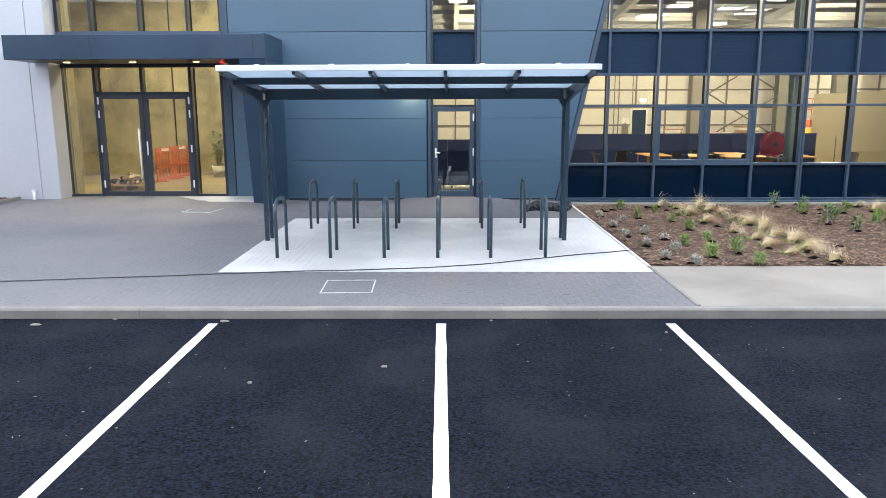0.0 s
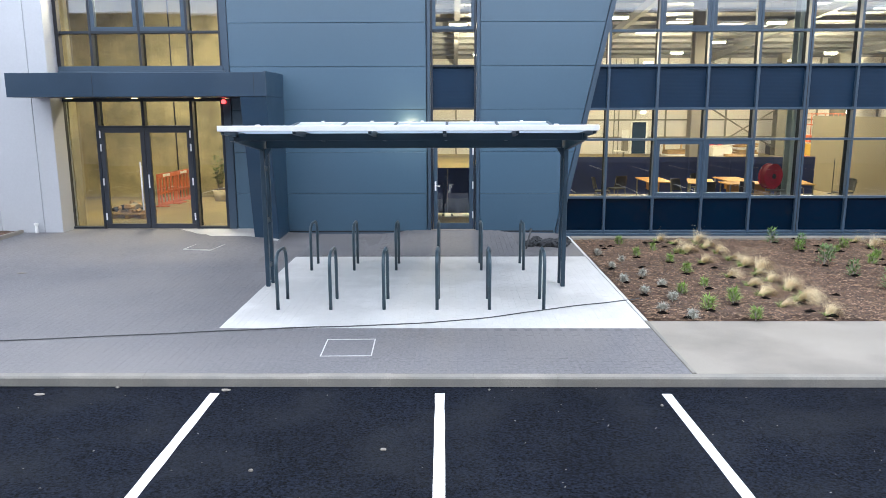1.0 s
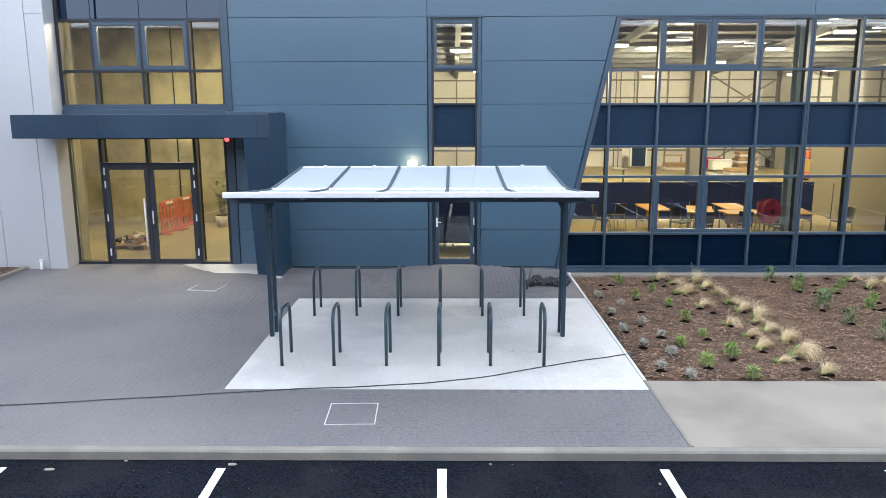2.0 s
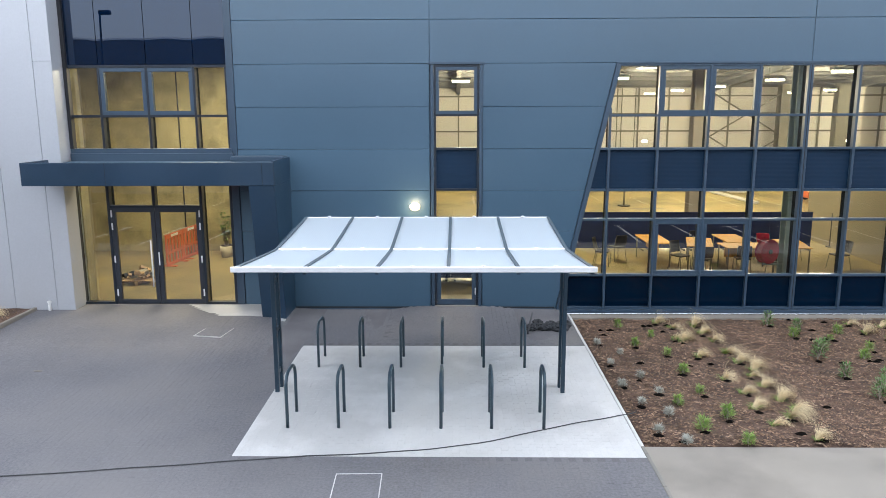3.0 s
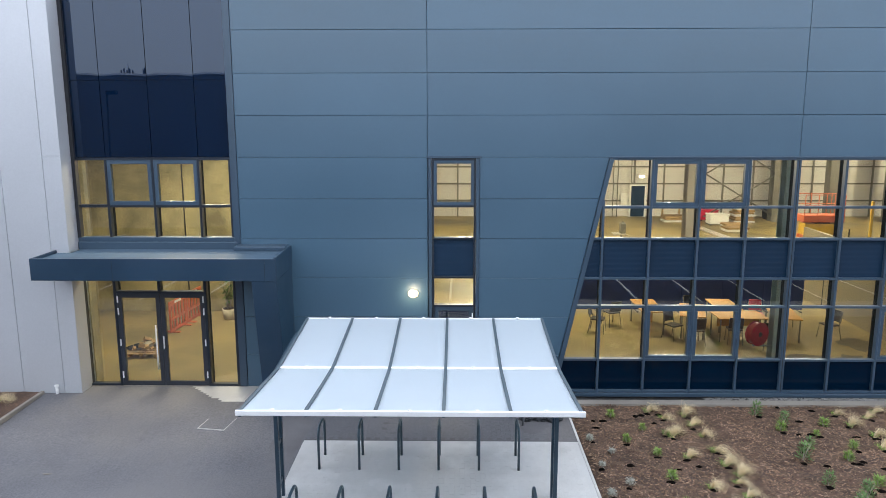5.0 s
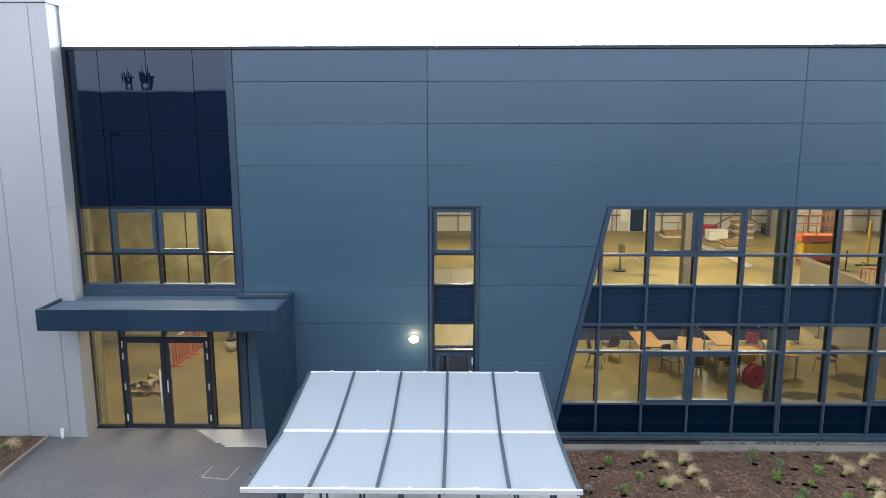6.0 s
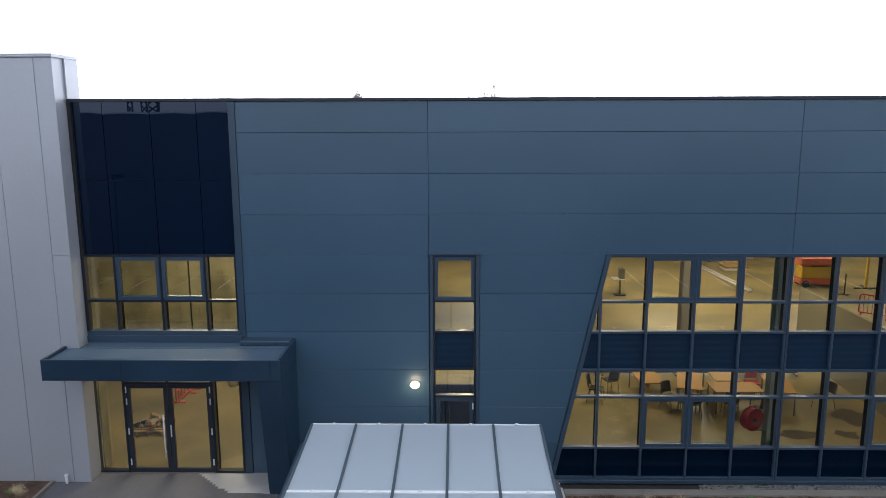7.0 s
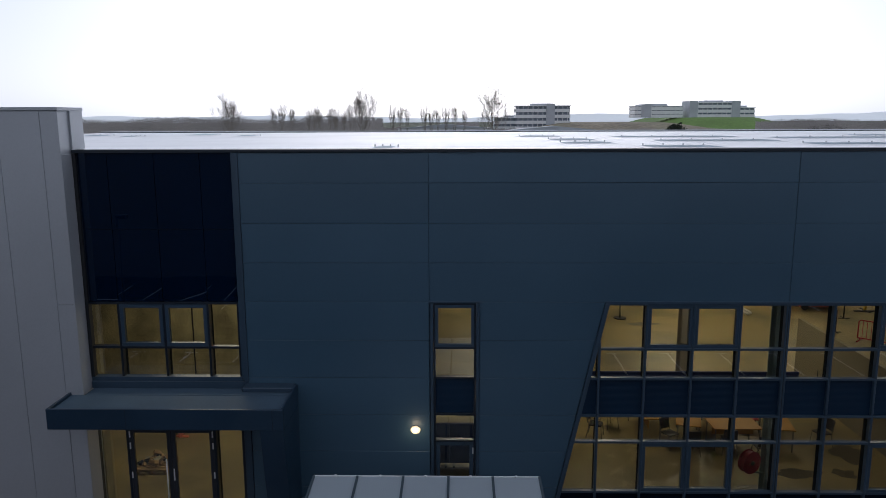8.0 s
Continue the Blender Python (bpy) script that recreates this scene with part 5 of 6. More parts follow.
def hall_lights():
    for x, y in LIGHTS:
        l = thing("hall_light", (x, y, LIGHT_Z), "lit linear luminaire hung under the roof deck, some added as fill", "ceiling light", "hall lights")
        part("housing", new_box(x - 0.33, x + 0.33, y - 0.13, y + 0.13, LIGHT_Z, LIGHT_Z + 0.09, bevel=0.01), "white_metal", l)
        part("tube", new_box(x - 0.30, x + 0.30, y - 0.11, y + 0.11, LIGHT_Z - 0.07, LIGHT_Z - 0.002, bevel=0.02), "tube_glow", l, "bright warm white tube")
        for sx in (-0.22, 0.22):
            part("hanger", tube(bmesh.new(), [(x + sx, y, LIGHT_Z + 0.09), (x + sx, y, ceil_z(y) + 0.02)], 0.008, 5), "grey_steel", l)
    # lamps by the rear wall shine all round, those over the open floor downwards
    for x, y, e in ((11.7, 39.3, 1900), (19.9, 39.9, 1650), (28.0, 44.0, 1250), (1.5, 40.0, 2000)):
        lamp = new("hall_lamp", bpy.data.lights.new("hall_lamp", "POINT"))
        lamp.data.energy, lamp.data.color, lamp.data.shadow_soft_size = e, (1.0, 0.86, 0.57), 0.12
        lamp.location = (x, y, LIGHT_Z - 0.26)
    for x, y, e in ((11.7, 33.3, 560), (11.1, 26.1, 260), (5.4, 24.5, 270), (14.6, 23.4, 110), (0.3, 26.2, 300)):
        lamp = new("hall_lamp", bpy.data.lights.new("hall_lamp", "AREA"))
        lamp.data.energy, lamp.data.color = e, (1.0, 0.86, 0.57)
        lamp.data.shape, lamp.data.size, lamp.data.size_y = "RECTANGLE", 0.6, 0.22
        lamp.location = (x, y, LIGHT_Z - 0.08)
    # added above the sight line to light the lobby; no fitting is visible there
    l = thing("lobby_light", (-7.0, 21.4, 6.45), "broad lit panel added out of view to light the lobby", "ceiling light")
    part("housing", new_box(-8.6, -5.4, 20.6, 22.2, 6.45, 6.54, bevel=0.01), "white_metal", l)
    part("tube", new_box(-8.55, -5.45, 20.65, 22.15, 6.438, 6.448), "panel_glow", l, "warm white diffuser")
    for sx in (-7.6, -6.4):
        part("hanger", tube(bmesh.new(), [(sx, 21.4, 6.54), (sx, 21.4, ceil_z(21.4) + 0.02)], 0.008, 5), "grey_steel", l)
    lamp = new("lobby_fill_lamp", bpy.data.lights.new("lobby_fill_lamp", "AREA"))
    lamp.data.shape, lamp.data.size, lamp.data.size_y = "RECTANGLE", 3.1, 1.5
    lamp.data.energy, lamp.data.color = 500, (1.0, 0.88, 0.62)
    lamp.location = (-7.0, 21.4, 6.42)
    lamp.rotation_euler = (0, 0, 0)


def screens():
    """Navy office screens round the table area and behind the side door."""
    for x0, y in [(2.42 + 1.42 * k, 25.2) for k in range(-1, 7)] + [(-1.45, 20.6), (-0.03, 20.6)]:
        s = thing("office_screen", (x0 + 0.7, y, 0), "navy fabric office partition screen on the hall floor", "partition", "office screens")
        part("fabric_panel", new_box(x0, x0 + 1.417, y - 0.05, y + 0.01, 0.06, 1.29, bevel=0.01), "navy", s)
        part("top_rail", new_box(x0, x0 + 1.417, y - 0.055, y + 0.015, 1.292, 1.32, bevel=0.004), "navy", s)
        for x in (x0 + 0.12, x0 + 1.3):
            part("foot", new_box(x - 0.03, x + 0.03, y - 0.25, y + 0.21, 0.0, 0.058, bevel=0.005), "grey_steel", s)


def table(x, y, w, d, turn):
    t = thing("meeting_table", (x, y, 0), "rectangular beech laminate meeting table on steel legs", "table", "meeting tables")
    t["base"] = (0.0, 0.0, 0.0)
    part("tabletop", new_box(-w / 2, w / 2, -d / 2, d / 2, 0.72, 0.75, bevel=0.006), "table_wood", t)
    part("modesty_panel", new_box(-w / 2 + 0.1, w / 2 - 0.1, 0.02, 0.04, 0.38, 0.72), "table_wood", t)
    for sx in (-1, 1):
        for sy in (-1, 1):
            part("leg", tube(bmesh.new(), [(sx * (w / 2 - 0.06), sy * (d / 2 - 0.06), 0), (sx * (w / 2 - 0.06), sy * (d / 2 - 0.06), 0.72)], 0.022, 8), "grey_steel", t)
    t.rotation_euler = (0, 0, radians(turn))


def chair(material, label):
    c = thing("stacking_chair", (0, 0, 0), label, "chair", "chairs round the tables")
    bm = new_box(-0.21, 0.21, -0.21, 0.21, 0.43, 0.47, bevel=0.015)
    part("seat", bm, material, c)
    bm = bmesh.new()
    n = 6
    prev = None
    for k in range(n + 1):
        u = k / n * 2 - 1
        row = [bm.verts.new((u * 0.21, 0.20 + 0.05 * (1 - u * u), 0.52)), bm.verts.new((u * 0.19, 0.27 + 0.05 * (1 - u * u), 0.86)),
               bm.verts.new((u * 0.19, 0.30 + 0.05 * (1 - u * u), 0.86)), bm.verts.new((u * 0.21, 0.23 + 0.05 * (1 - u * u), 0.52))]
        if prev:
            for i in range(4):
                bm.faces.new((prev[i], prev[(i + 1) % 4], row[(i + 1) % 4], row[i]))
        prev = row
    part("backrest", bm, material, c)
    for sx in (-1, 1):
        part("leg", tube(bmesh.new(), [(sx * 0.19, -0.19, 0.44), (sx * 0.22, -0.24, 0.0)], 0.012, 6), "grey_steel", c)
        part("leg", tube(bmesh.new(), [(sx * 0.20, 0.28, 0.80), (sx * 0.19, 0.18, 0.45), (sx * 0.22, 0.27, 0.0)], 0.012, 6), "grey_steel", c)
    return c


def furniture():
    for row in ((6.39, 23.1, 1.65, 0.76, 90), (7.66, 22.55, 1.6, 0.76, 74), (8.9, 23.25, 1.5, 0.78, 88), (8.9, 21.98, 1.5, 0.88, 1), (10.37, 22.25, 1.55, 0.76, 80)):
        table(*row)
    dark = chair("dark_plastic", "dark plastic stacking chair beside the tables")
    red = chair("red", "red plastic stacking chair beside the tables")
    red.matrix_basis = pose(9.93, 23.15, 0, 0, 0, -8)
    spots = [(4.7, 22.6, 70), (5.3, 23.4, 200), (6.9, 21.9, 30), (7.4, 21.4, 185), (8.0, 23.7, 0), (8.6, 21.5, 170), (11.7, 22.0, -80), (10.9, 23.4, 10), (3.2, 23.0, 100), (9.4, 21.0, 180)]
    for i, (x, y, a) in enumerate(spots):
        if i == 0:
            dark.matrix_basis = pose(x, y, 0, 0, 0, a)
        else:
            copy_thing(dark, pose(x, y, 0, 0, 0, a))


def hose_reel():
    x, y, z = 7.92, 18.3, 1.27
    r = thing("hose_reel", (x, y, z), "round red fire hose reel beside the pale steel column", "hose reel")
    part("disc", disc(bmesh.new(), (x, y - 0.10, z), 0.31, 0.025, "y", 32, 0.006), "crimson", r)
    part("disc", disc(bmesh.new(), (x, y + 0.08, z), 0.31, 0.025, "y", 32, 0.006), "crimson", r)
    part("hose", disc(bmesh.new(), (x, y - 0.01, z), 0.28, 0.15, "y", 32), "crimson", r, "dark red hose wound on the drum")
    part("hub", disc(bmesh.new(), (x, y - 0.125, z), 0.06, 0.03, "y", 20, 0.006), "dark_plastic", r)
    part("bracket", tube(bmesh.new(), [(x, y + 0.09, z), (x, y + 0.13, z - 0.1), (x, y + 0.10, z - 0.35), (x + 0.585, y - 0.215, z - 0.35)], 0.025, 8), "pale_steel", r)
    r.rotation_euler = (0, 0, radians(25))


def lobby():
    """Block wall behind the entrance, and the builders' things on its floor."""
    single("wall_lobby", new_box(-15, -3.9, 25.02, 25.3, -0.1, TOP), "block", "tall wall of buff concrete blockwork behind the entrance", "wall", "structure")
    single("wall_lobby_side", new_box(WEST - 0.2, WEST, 20.5, 25.3, -0.1, TOP), "block", "buff block return wall beside the lobby", "wall", "structure")
    p = thing("conduit", (-9.2, 25.0, 0), "thin dark conduit running up the block wall", "conduit")
    part("pipe", tube(bmesh.new(), [(-9.2, 24.97, 0), (-9.2, 24.97, TOP - 0.3)], 0.022, 8), "dark_plastic", p)
    # plastic barrier
    b = thing("safety_barrier", (-8.8, 23.3, 0), "orange plastic safety barrier panels standing on the floor", "barrier")
    b["base"] = (0.0, 0.0, 0.0)
    for k in range(2):
        o = k * 1.02
        bm = bmesh.new()
        for a in ((0, 1.0, 0.0, 0.10), (0, 1.0, 0.86, 1.0), (0, 1.0, 0.36, 0.44), (0.0, 0.08, 0.1, 0.86), (0.92, 1.0, 0.1, 0.86)):
            box(bm, o + a[0], o + a[1], -0.025, 0.025, a[2], a[3], bevel=0.012)
        for i in range(4):
            x = o + 0.16 + 0.19 * i
            box(bm, x, x + 0.10, -0.02, 0.02, 0.44, 0.86, bevel=0.01)
            box(bm, x + 0.02, x + 0.08, -0.02, 0.02, 0.1, 0.36, bevel=0.01)
        q = part("panel", bm, "orange", b)
        part("reflector", new_box(o + 0.3, o + 0.7, -0.032, -0.026, 0.89, 0.97), "white_plastic", q, "pale reflective strip")
        part("foot", new_box(o + 0.1, o + 0.2, -0.25, 0.25, -0.02, 0.02, bevel=0.01), "orange", b)
        part("foot", new_box(o + 0.8, o + 0.9, -0.25, 0.25, -0.02, 0.02, bevel=0.01), "orange", b)
    b.matrix_basis = pose(-8.86, 22.25, 0.02, 0, 0, 85)
    b.scale = (1.15, 1, 1)
    # pallet with offcuts
    t = thing("pallet", (-8.78, 20.3, 0), "wooden pallet on the lobby floor", "pallet")
    for k in range(6):
        part("plank", new_box(-9.28, -8.28, 19.85 + 0.16 * k, 19.96 + 0.16 * k, 0.115, 0.137), "timber", t)
    for x in (-9.24, -8.83, -8.41):
        part("bearer", new_box(x, x + 0.09, 19.85, 20.76, 0.0, 0.114), "timber", t)
    rng = random.Random(8)
    h = thing("offcut_heap", (-8.78, 20.3, 0.137), "heap of broken block and timber offcuts on the pallet", "debris")
    for k in range(22):
        bm = bmesh.new()
        s = rng.uniform(0.05, 0.13)
        box(bm, -s, s, -s * 0.7, s * 0.7, -s * 0.5, s * 0.5, bevel=0.008)
        bmesh.ops.rotate(bm, verts=bm.verts, matrix=Euler((rng.uniform(-0.5, 0.5), rng.uniform(-0.5, 0.5), rng.uniform(0, 3))).to_matrix())
        bmesh.ops.translate(bm, verts=bm.verts, vec=(-8.78 + rng.gauss(0, 0.22), 20.3 + rng.gauss(0, 0.2), 0.18 + rng.uniform(0, 0.16)))
        part("offcut", bm, rng.choice(("rubble", "timber", "timber", "sack")), h)
    px, py = -7.5, 23.95
    d = thing("potted_plant", (px, py, 0), "tall leafy green plant in a grey pot on the lobby floor", "potted plant")
    part("pot", tube(bmesh.new(), [(px, py, 0), (px, py, 0.38)], 0.17, 20, 0.23), "rubble", d, "grey tapered pot")
    part("compost", disc(bmesh.new(), (px, py, 0.365), 0.20, 0.05, "z", 20), "soil", d, "dark compost")
    bm, leaves = bmesh.new(), bmesh.new()
    for k in range(9):
        a, reach = 2.4 * k, rng.uniform(0.10, 0.32)
        tip = Vector((px + reach * math.cos(a), py + reach * math.sin(a), rng.uniform(0.9, 1.65)))
        foot = Vector((px + 0.05 * math.cos(a), py + 0.05 * math.sin(a), 0.36))
        tube(bm, [foot, foot.lerp(tip, 0.5) + Vector((0, 0, 0.08)), tip], 0.012, 5, 0.005)
        for q in range(16):
            at = foot.lerp(tip, rng.uniform(0.25, 1.0))
            b2 = rng.uniform(0, 6.28)
            blade(leaves, at, (math.cos(b2), math.sin(b2), rng.uniform(0.1, 1.0)), rng.uniform(0.16, 0.30), 0.5, 0.026, 4)
    part("stems", bm, "twig", d)
    part("leaves", leaves, "leaf_dark", d, "long glossy dark green leaves")
    pts = [(-6.75 + 0.26 * math.cos(a * 0.5) + 0.004 * a, 23.3 + 0.24 * math.sin(a * 0.5), 0.022 + 0.004 * a) for a in range(40)]
    g = thing("hose_coil", (-6.75, 23.3, 0), "loose coil of dark hose on the lobby floor", "hose")
    part("hose", tube(bmesh.new(), pts, 0.02, 6), "dark_plastic", g)


def hall_clutter():
    # scissor lift
    lx, ly = 19.72, 39.2
    l = thing("scissor_lift", (lx, ly, 0), "orange scissor lift platform with guard rails", "lift")
    part("base", new_box(lx - 1.0, lx + 1.0, ly - 0.42, ly + 0.42, 0.15, 0.5, bevel=0.04), "orange", l, "orange-red chassis")
    part("body", new_box(lx - 0.95, lx + 0.95, ly - 0.38, ly + 0.38, 0.502, 1.12, bevel=0.03), "yellow", l, "yellow folded scissor pack")
    part("platform", new_box(lx - 1.08, lx + 1.08, ly - 0.45, ly + 0.45, 1.2, 1.58, bevel=0.02), "orange", l)
    part("mast", new_box(lx - 0.4, lx + 0.4, ly - 0.3, ly + 0.3, 1.122, 1.198), "dark_plastic", l)
    for x in (lx - 0.75, lx + 0.75):
        for y in (ly - 0.44, ly + 0.44):
            part("wheel", disc(bmesh.new(), (x, y, 0.19), 0.19, 0.12, "y", 18, 0.02), "dark_plastic", l)
    for z in (2.1, 2.66):
        for y in (ly - 0.43, ly + 0.43):
            part("rail", tube(bmesh.new(), [(lx - 1.05, y, z), (lx + 1.05, y, z)], 0.022, 6), "orange", l)
    for x in (lx - 1.05, lx - 0.35, lx + 0.5, lx + 0.75, lx + 1.05):
        for y in (ly - 0.43, ly + 0.43):
            part("post", tube(bmesh.new(), [(x, y, 1.58), (x, y, 2.66)], 0.022, 6), "orange", l)
    # board, conduits and exit lights on the rear wall
    q = thing("wall_board", (11.7, BACK - 0.165, 1.0), "small white board fixed to the rear wall rails", "board")
    part("panel", new_box(11.45, 11.95, BACK - 0.20, BACK - 0.161, 0.75, 1.6, bevel=0.008), "white_plastic", q)
    part("bracket", new_box(11.65, 11.75, BACK - 0.16, BACK - 0.001, 0.8, 0.9), "grey_steel", q)
    for x in (10.9, 11.2, 12.1):
        q = thing("conduit", (x, BACK - 0.19, 0), "thin grey conduit running up the rear wall", "conduit", "rear conduits")
        part("pipe", tube(bmesh.new(), [(x, BACK - 0.19, 0.0), (x, BACK - 0.19, 6.2)], 0.03, 8), "grey_steel", q)
    for x in (12.8, 21.9, 26.2):
        q = thing("exit_light", (x, BACK - 0.165, 2.7), "small lit exit light on the rear wall", "exit light", "exit lights")
        part("case", new_box(x - 0.2, x + 0.2, BACK - 0.22, BACK - 0.001, 2.62, 2.84, bevel=0.01), "white_plastic", q)
        part("lens", new_box(x - 0.17, x + 0.17, BACK - 0.226, BACK - 0.221, 2.65, 2.81), "tube_glow", q, "lit pale lens")
    # damp patches on the floor by the glazing; the fourth paints the pedestal table's shadow
    for k, (cx, cy, rx, ry) in enumerate(((10.15, 20.1, 0.66, 0.30), (11.5, 20.15, 0.32, 0.28), (12.3, 21.4, 0.50, 0.62), (9.55, 36.0, 0.85, 0.28), (8.4, 19.3, 0.4, 0.12))):
        bm = bmesh.new()
        ring = []
        for q in range(40):
            a = 6.2832 * q / 40
            f = 1 + 0.5 * noise.noise((math.cos(a) * 1.3 + k * 5, math.sin(a) * 1.3, 2.0)) + 0.18 * noise.noise((math.cos(a) * 5 + k * 3, math.sin(a) * 5, 6.0))
            ring.append(bm.verts.new((cx + rx * f * math.cos(a), cy + ry * f * math.sin(a), 0.004)))
        bm.faces.new(ring)
        single("damp_patch", bm, "damp_shade_floor", "dark patch of damp and painted shadow on the bare hall floor", "stain", "structure", "damp patches")
    # yellow post on a spread foot
    q = thing("stand_post", (22.05, 38.5, 0), "yellow steel post on a cross foot", "stand")
    part("pole", new_box(21.99, 22.11, 38.44, 38.56, 0.06, 2.35, bevel=0.01), "yellow", q)
    for a, c in ((0.6, 0.05), (0.05, 0.5)):
        part("foot", new_box(22.05 - a, 22.05 + a, 38.5 - c, 38.5 + c, 0.0 if a > c else 0.062, 0.06 if a > c else 0.09, bevel=0.005), "dark_plastic", q)
    # thin post on the floor
    q = thing("stand_post", (13.3, 25.7, 0), "thin dark post standing on the floor", "stand")
    part("pole", tube(bmesh.new(), [(13.3, 25.7, 0.02), (13.3, 25.7, 1.2)], 0.018, 8), "dark_plastic", q)
    part("foot", disc(bmesh.new(), (13.3, 25.7, 0.012), 0.14, 0.024, "z", 20, 0.005), "dark_plastic", q)
    # long pale lengths on the floor
    for k, (xa, ya, xb, yb) in enumerate(((14.9, 44.6, 15.5, 37.6), (15.2, 44.4, 15.75, 37.9))):
        single("timber_length", tube(bmesh.new(), [(xa, ya, 0.07), (xb, yb, 0.07)], 0.07, 6), "liner", "long pale timber length lying on the floor", "timber", "", "timber lengths")
    # stacks of timber and sheet
    rng = random.Random(3)
    for x, y, n, w in ((18.75, 47.3, 8, 0.62), (17.3, 45.0, 2, 0.6), (16.9, 43.6, 2, 0.7), (14.4, 47.6, 3, 0.7)):
        s = thing("timber_stack", (x, y, 0), "stack of pale timber and sheet material", "stack", "stacks in the hall")
        for k in range(n):
            part("board", new_box(x - w + rng.uniform(-0.1, 0.1), x + w + rng.uniform(-0.1, 0.1), y - 0.5, y + 0.5, 0.14 * k + 0.002, 0.14 * k + 0.11, bevel=0.01), "timber" if k % 3 else "liner", s)
    for x, y, m, nm, lab in ((16.75, 46.2, "white_plastic", "plastic_crate", "pale plastic crate on the hall floor"), (21.35, 48.7, "dark_plastic", "floor_machine", "low dark floor machine"), (16.8, 48.2, "red", "tool_box", "red site tool box by the rear wall")):
        c = thing(nm, (x, y, 0), lab, nm.split("_")[1])
        part("body", new_box(x - 0.6, x + 0.6, y - 0.4, y + 0.4, 0.06, 0.62, bevel=0.05), m, c)
        part("lid", new_box(x - 0.63, x + 0.63, y - 0.43, y + 0.43, 0.622, 0.70, bevel=0.02), m, c)
        for sx in (-0.5, 0.5):
            part("skid", new_box(x + sx - 0.05, x + sx + 0.05, y - 0.4, y + 0.4, 0.0, 0.058), "dark_plastic", c)
    # trestle and pedestal
    t = thing("trestle", (14.4, 48.2, 0), "brown timber work trestle near the rear wall", "trestle")
    part("top_bar", new_box(13.75, 15.05, 48.15, 48.25, 0.82, 0.9, bevel=0.01), "timber", t)
    for x in (13.85, 14.95):
        for dy in (-0.35, 0.35):
            part("leg", tube(bmesh.new(), [(x, 48.2, 0.84), (x, 48.2 + dy, 0)], 0.03, 6), "timber", t)
    px, py = 8.65, 37.06
    p = thing("pedestal_table", (px, py, 0), "small pale pedestal table on the hall floor", "table")
    part("tabletop", new_box(px - 0.45, px + 0.2, py - 0.35, py + 0.35, 0.84, 0.89, bevel=0.01), "liner", p)
    part("pole", tube(bmesh.new(), [(px, py, 0.05), (px, py, 0.84)], 0.05, 10), "grey_steel", p)
    part("foot", disc(bmesh.new(), (px, py, 0.025), 0.32, 0.05, "z", 20, 0.01), "dark_plastic", p)
    q = thing("tool_case", (px + 0.05, py, 0.89), "upright dark tool case on the pedestal table", "case")
    part("body", new_box(px - 0.08, px + 0.18, py - 0.2, py + 0.2, 0.891, 1.42, bevel=0.02), "grey_steel", q)
    part("handle", tube(bmesh.new(), [(px + 0.05, py - 0.1, 1.42), (px + 0.05, py - 0.1, 1.47), (px + 0.05, py + 0.1, 1.47), (px + 0.05, py + 0.1, 1.42)], 0.012, 6), "dark_plastic", q)
    # pedestrian barrier and slim posts beyond the partition
    b = thing("safety_barrier", (19.3, 32.8, 0), "red steel pedestrian barrier on the hall floor", "barrier")
    ends = (Vector((18.85, 33.25, 0)), Vector((19.75, 32.35, 0)))

    def along(u, z):
        return tuple(ends[0].lerp(ends[1], u) + Vector((0, 0, z)))
    bm = bmesh.new()
    tube(bm, [along(0, 0.15), along(0, 0.9), along(0.06, 1.0), along(0.94, 1.0), along(1, 0.9), along(1, 0.15), along(0, 0.15)], 0.028, 6)
    part("frame", bm, "red", b)
    for k in range(1, 7):
        part("bar", tube(bmesh.new(), [along(k / 7, 0.15), along(k / 7, 1.0)], 0.012, 5), "red", b)
    for u in (0.06, 0.94):
        part("foot", tube(bmesh.new(), [tuple(Vector(along(u, 0.03)) + Vector((d, d, 0))) for d in (-0.22, 0.22)], 0.03, 6), "red", b)
        part("stub", tube(bmesh.new(), [along(u, 0.04), along(u, 0.16)], 0.022, 6), "red", b)
    for x, y in ((18.5, 34.6), (20.2, 37.1)):
        q = thing("stand_post", (x, y, 0), "thin dark post standing on the floor", "stand", "slim posts")
        part("pole", tube(bmesh.new(), [(x, y, 0.05), (x, y, 1.1)], 0.035, 8), "dark_plastic", q)
        for a in (0, 1):
            part("foot", new_box(x - (0.3, 0.03)[a], x + (0.3, 0.03)[a], y - (0.03, 0.3)[a], y + (0.03, 0.3)[a], 0.0 if a == 0 else 0.027, 0.025 if a == 0 else 0.05), "dark_plastic", q)


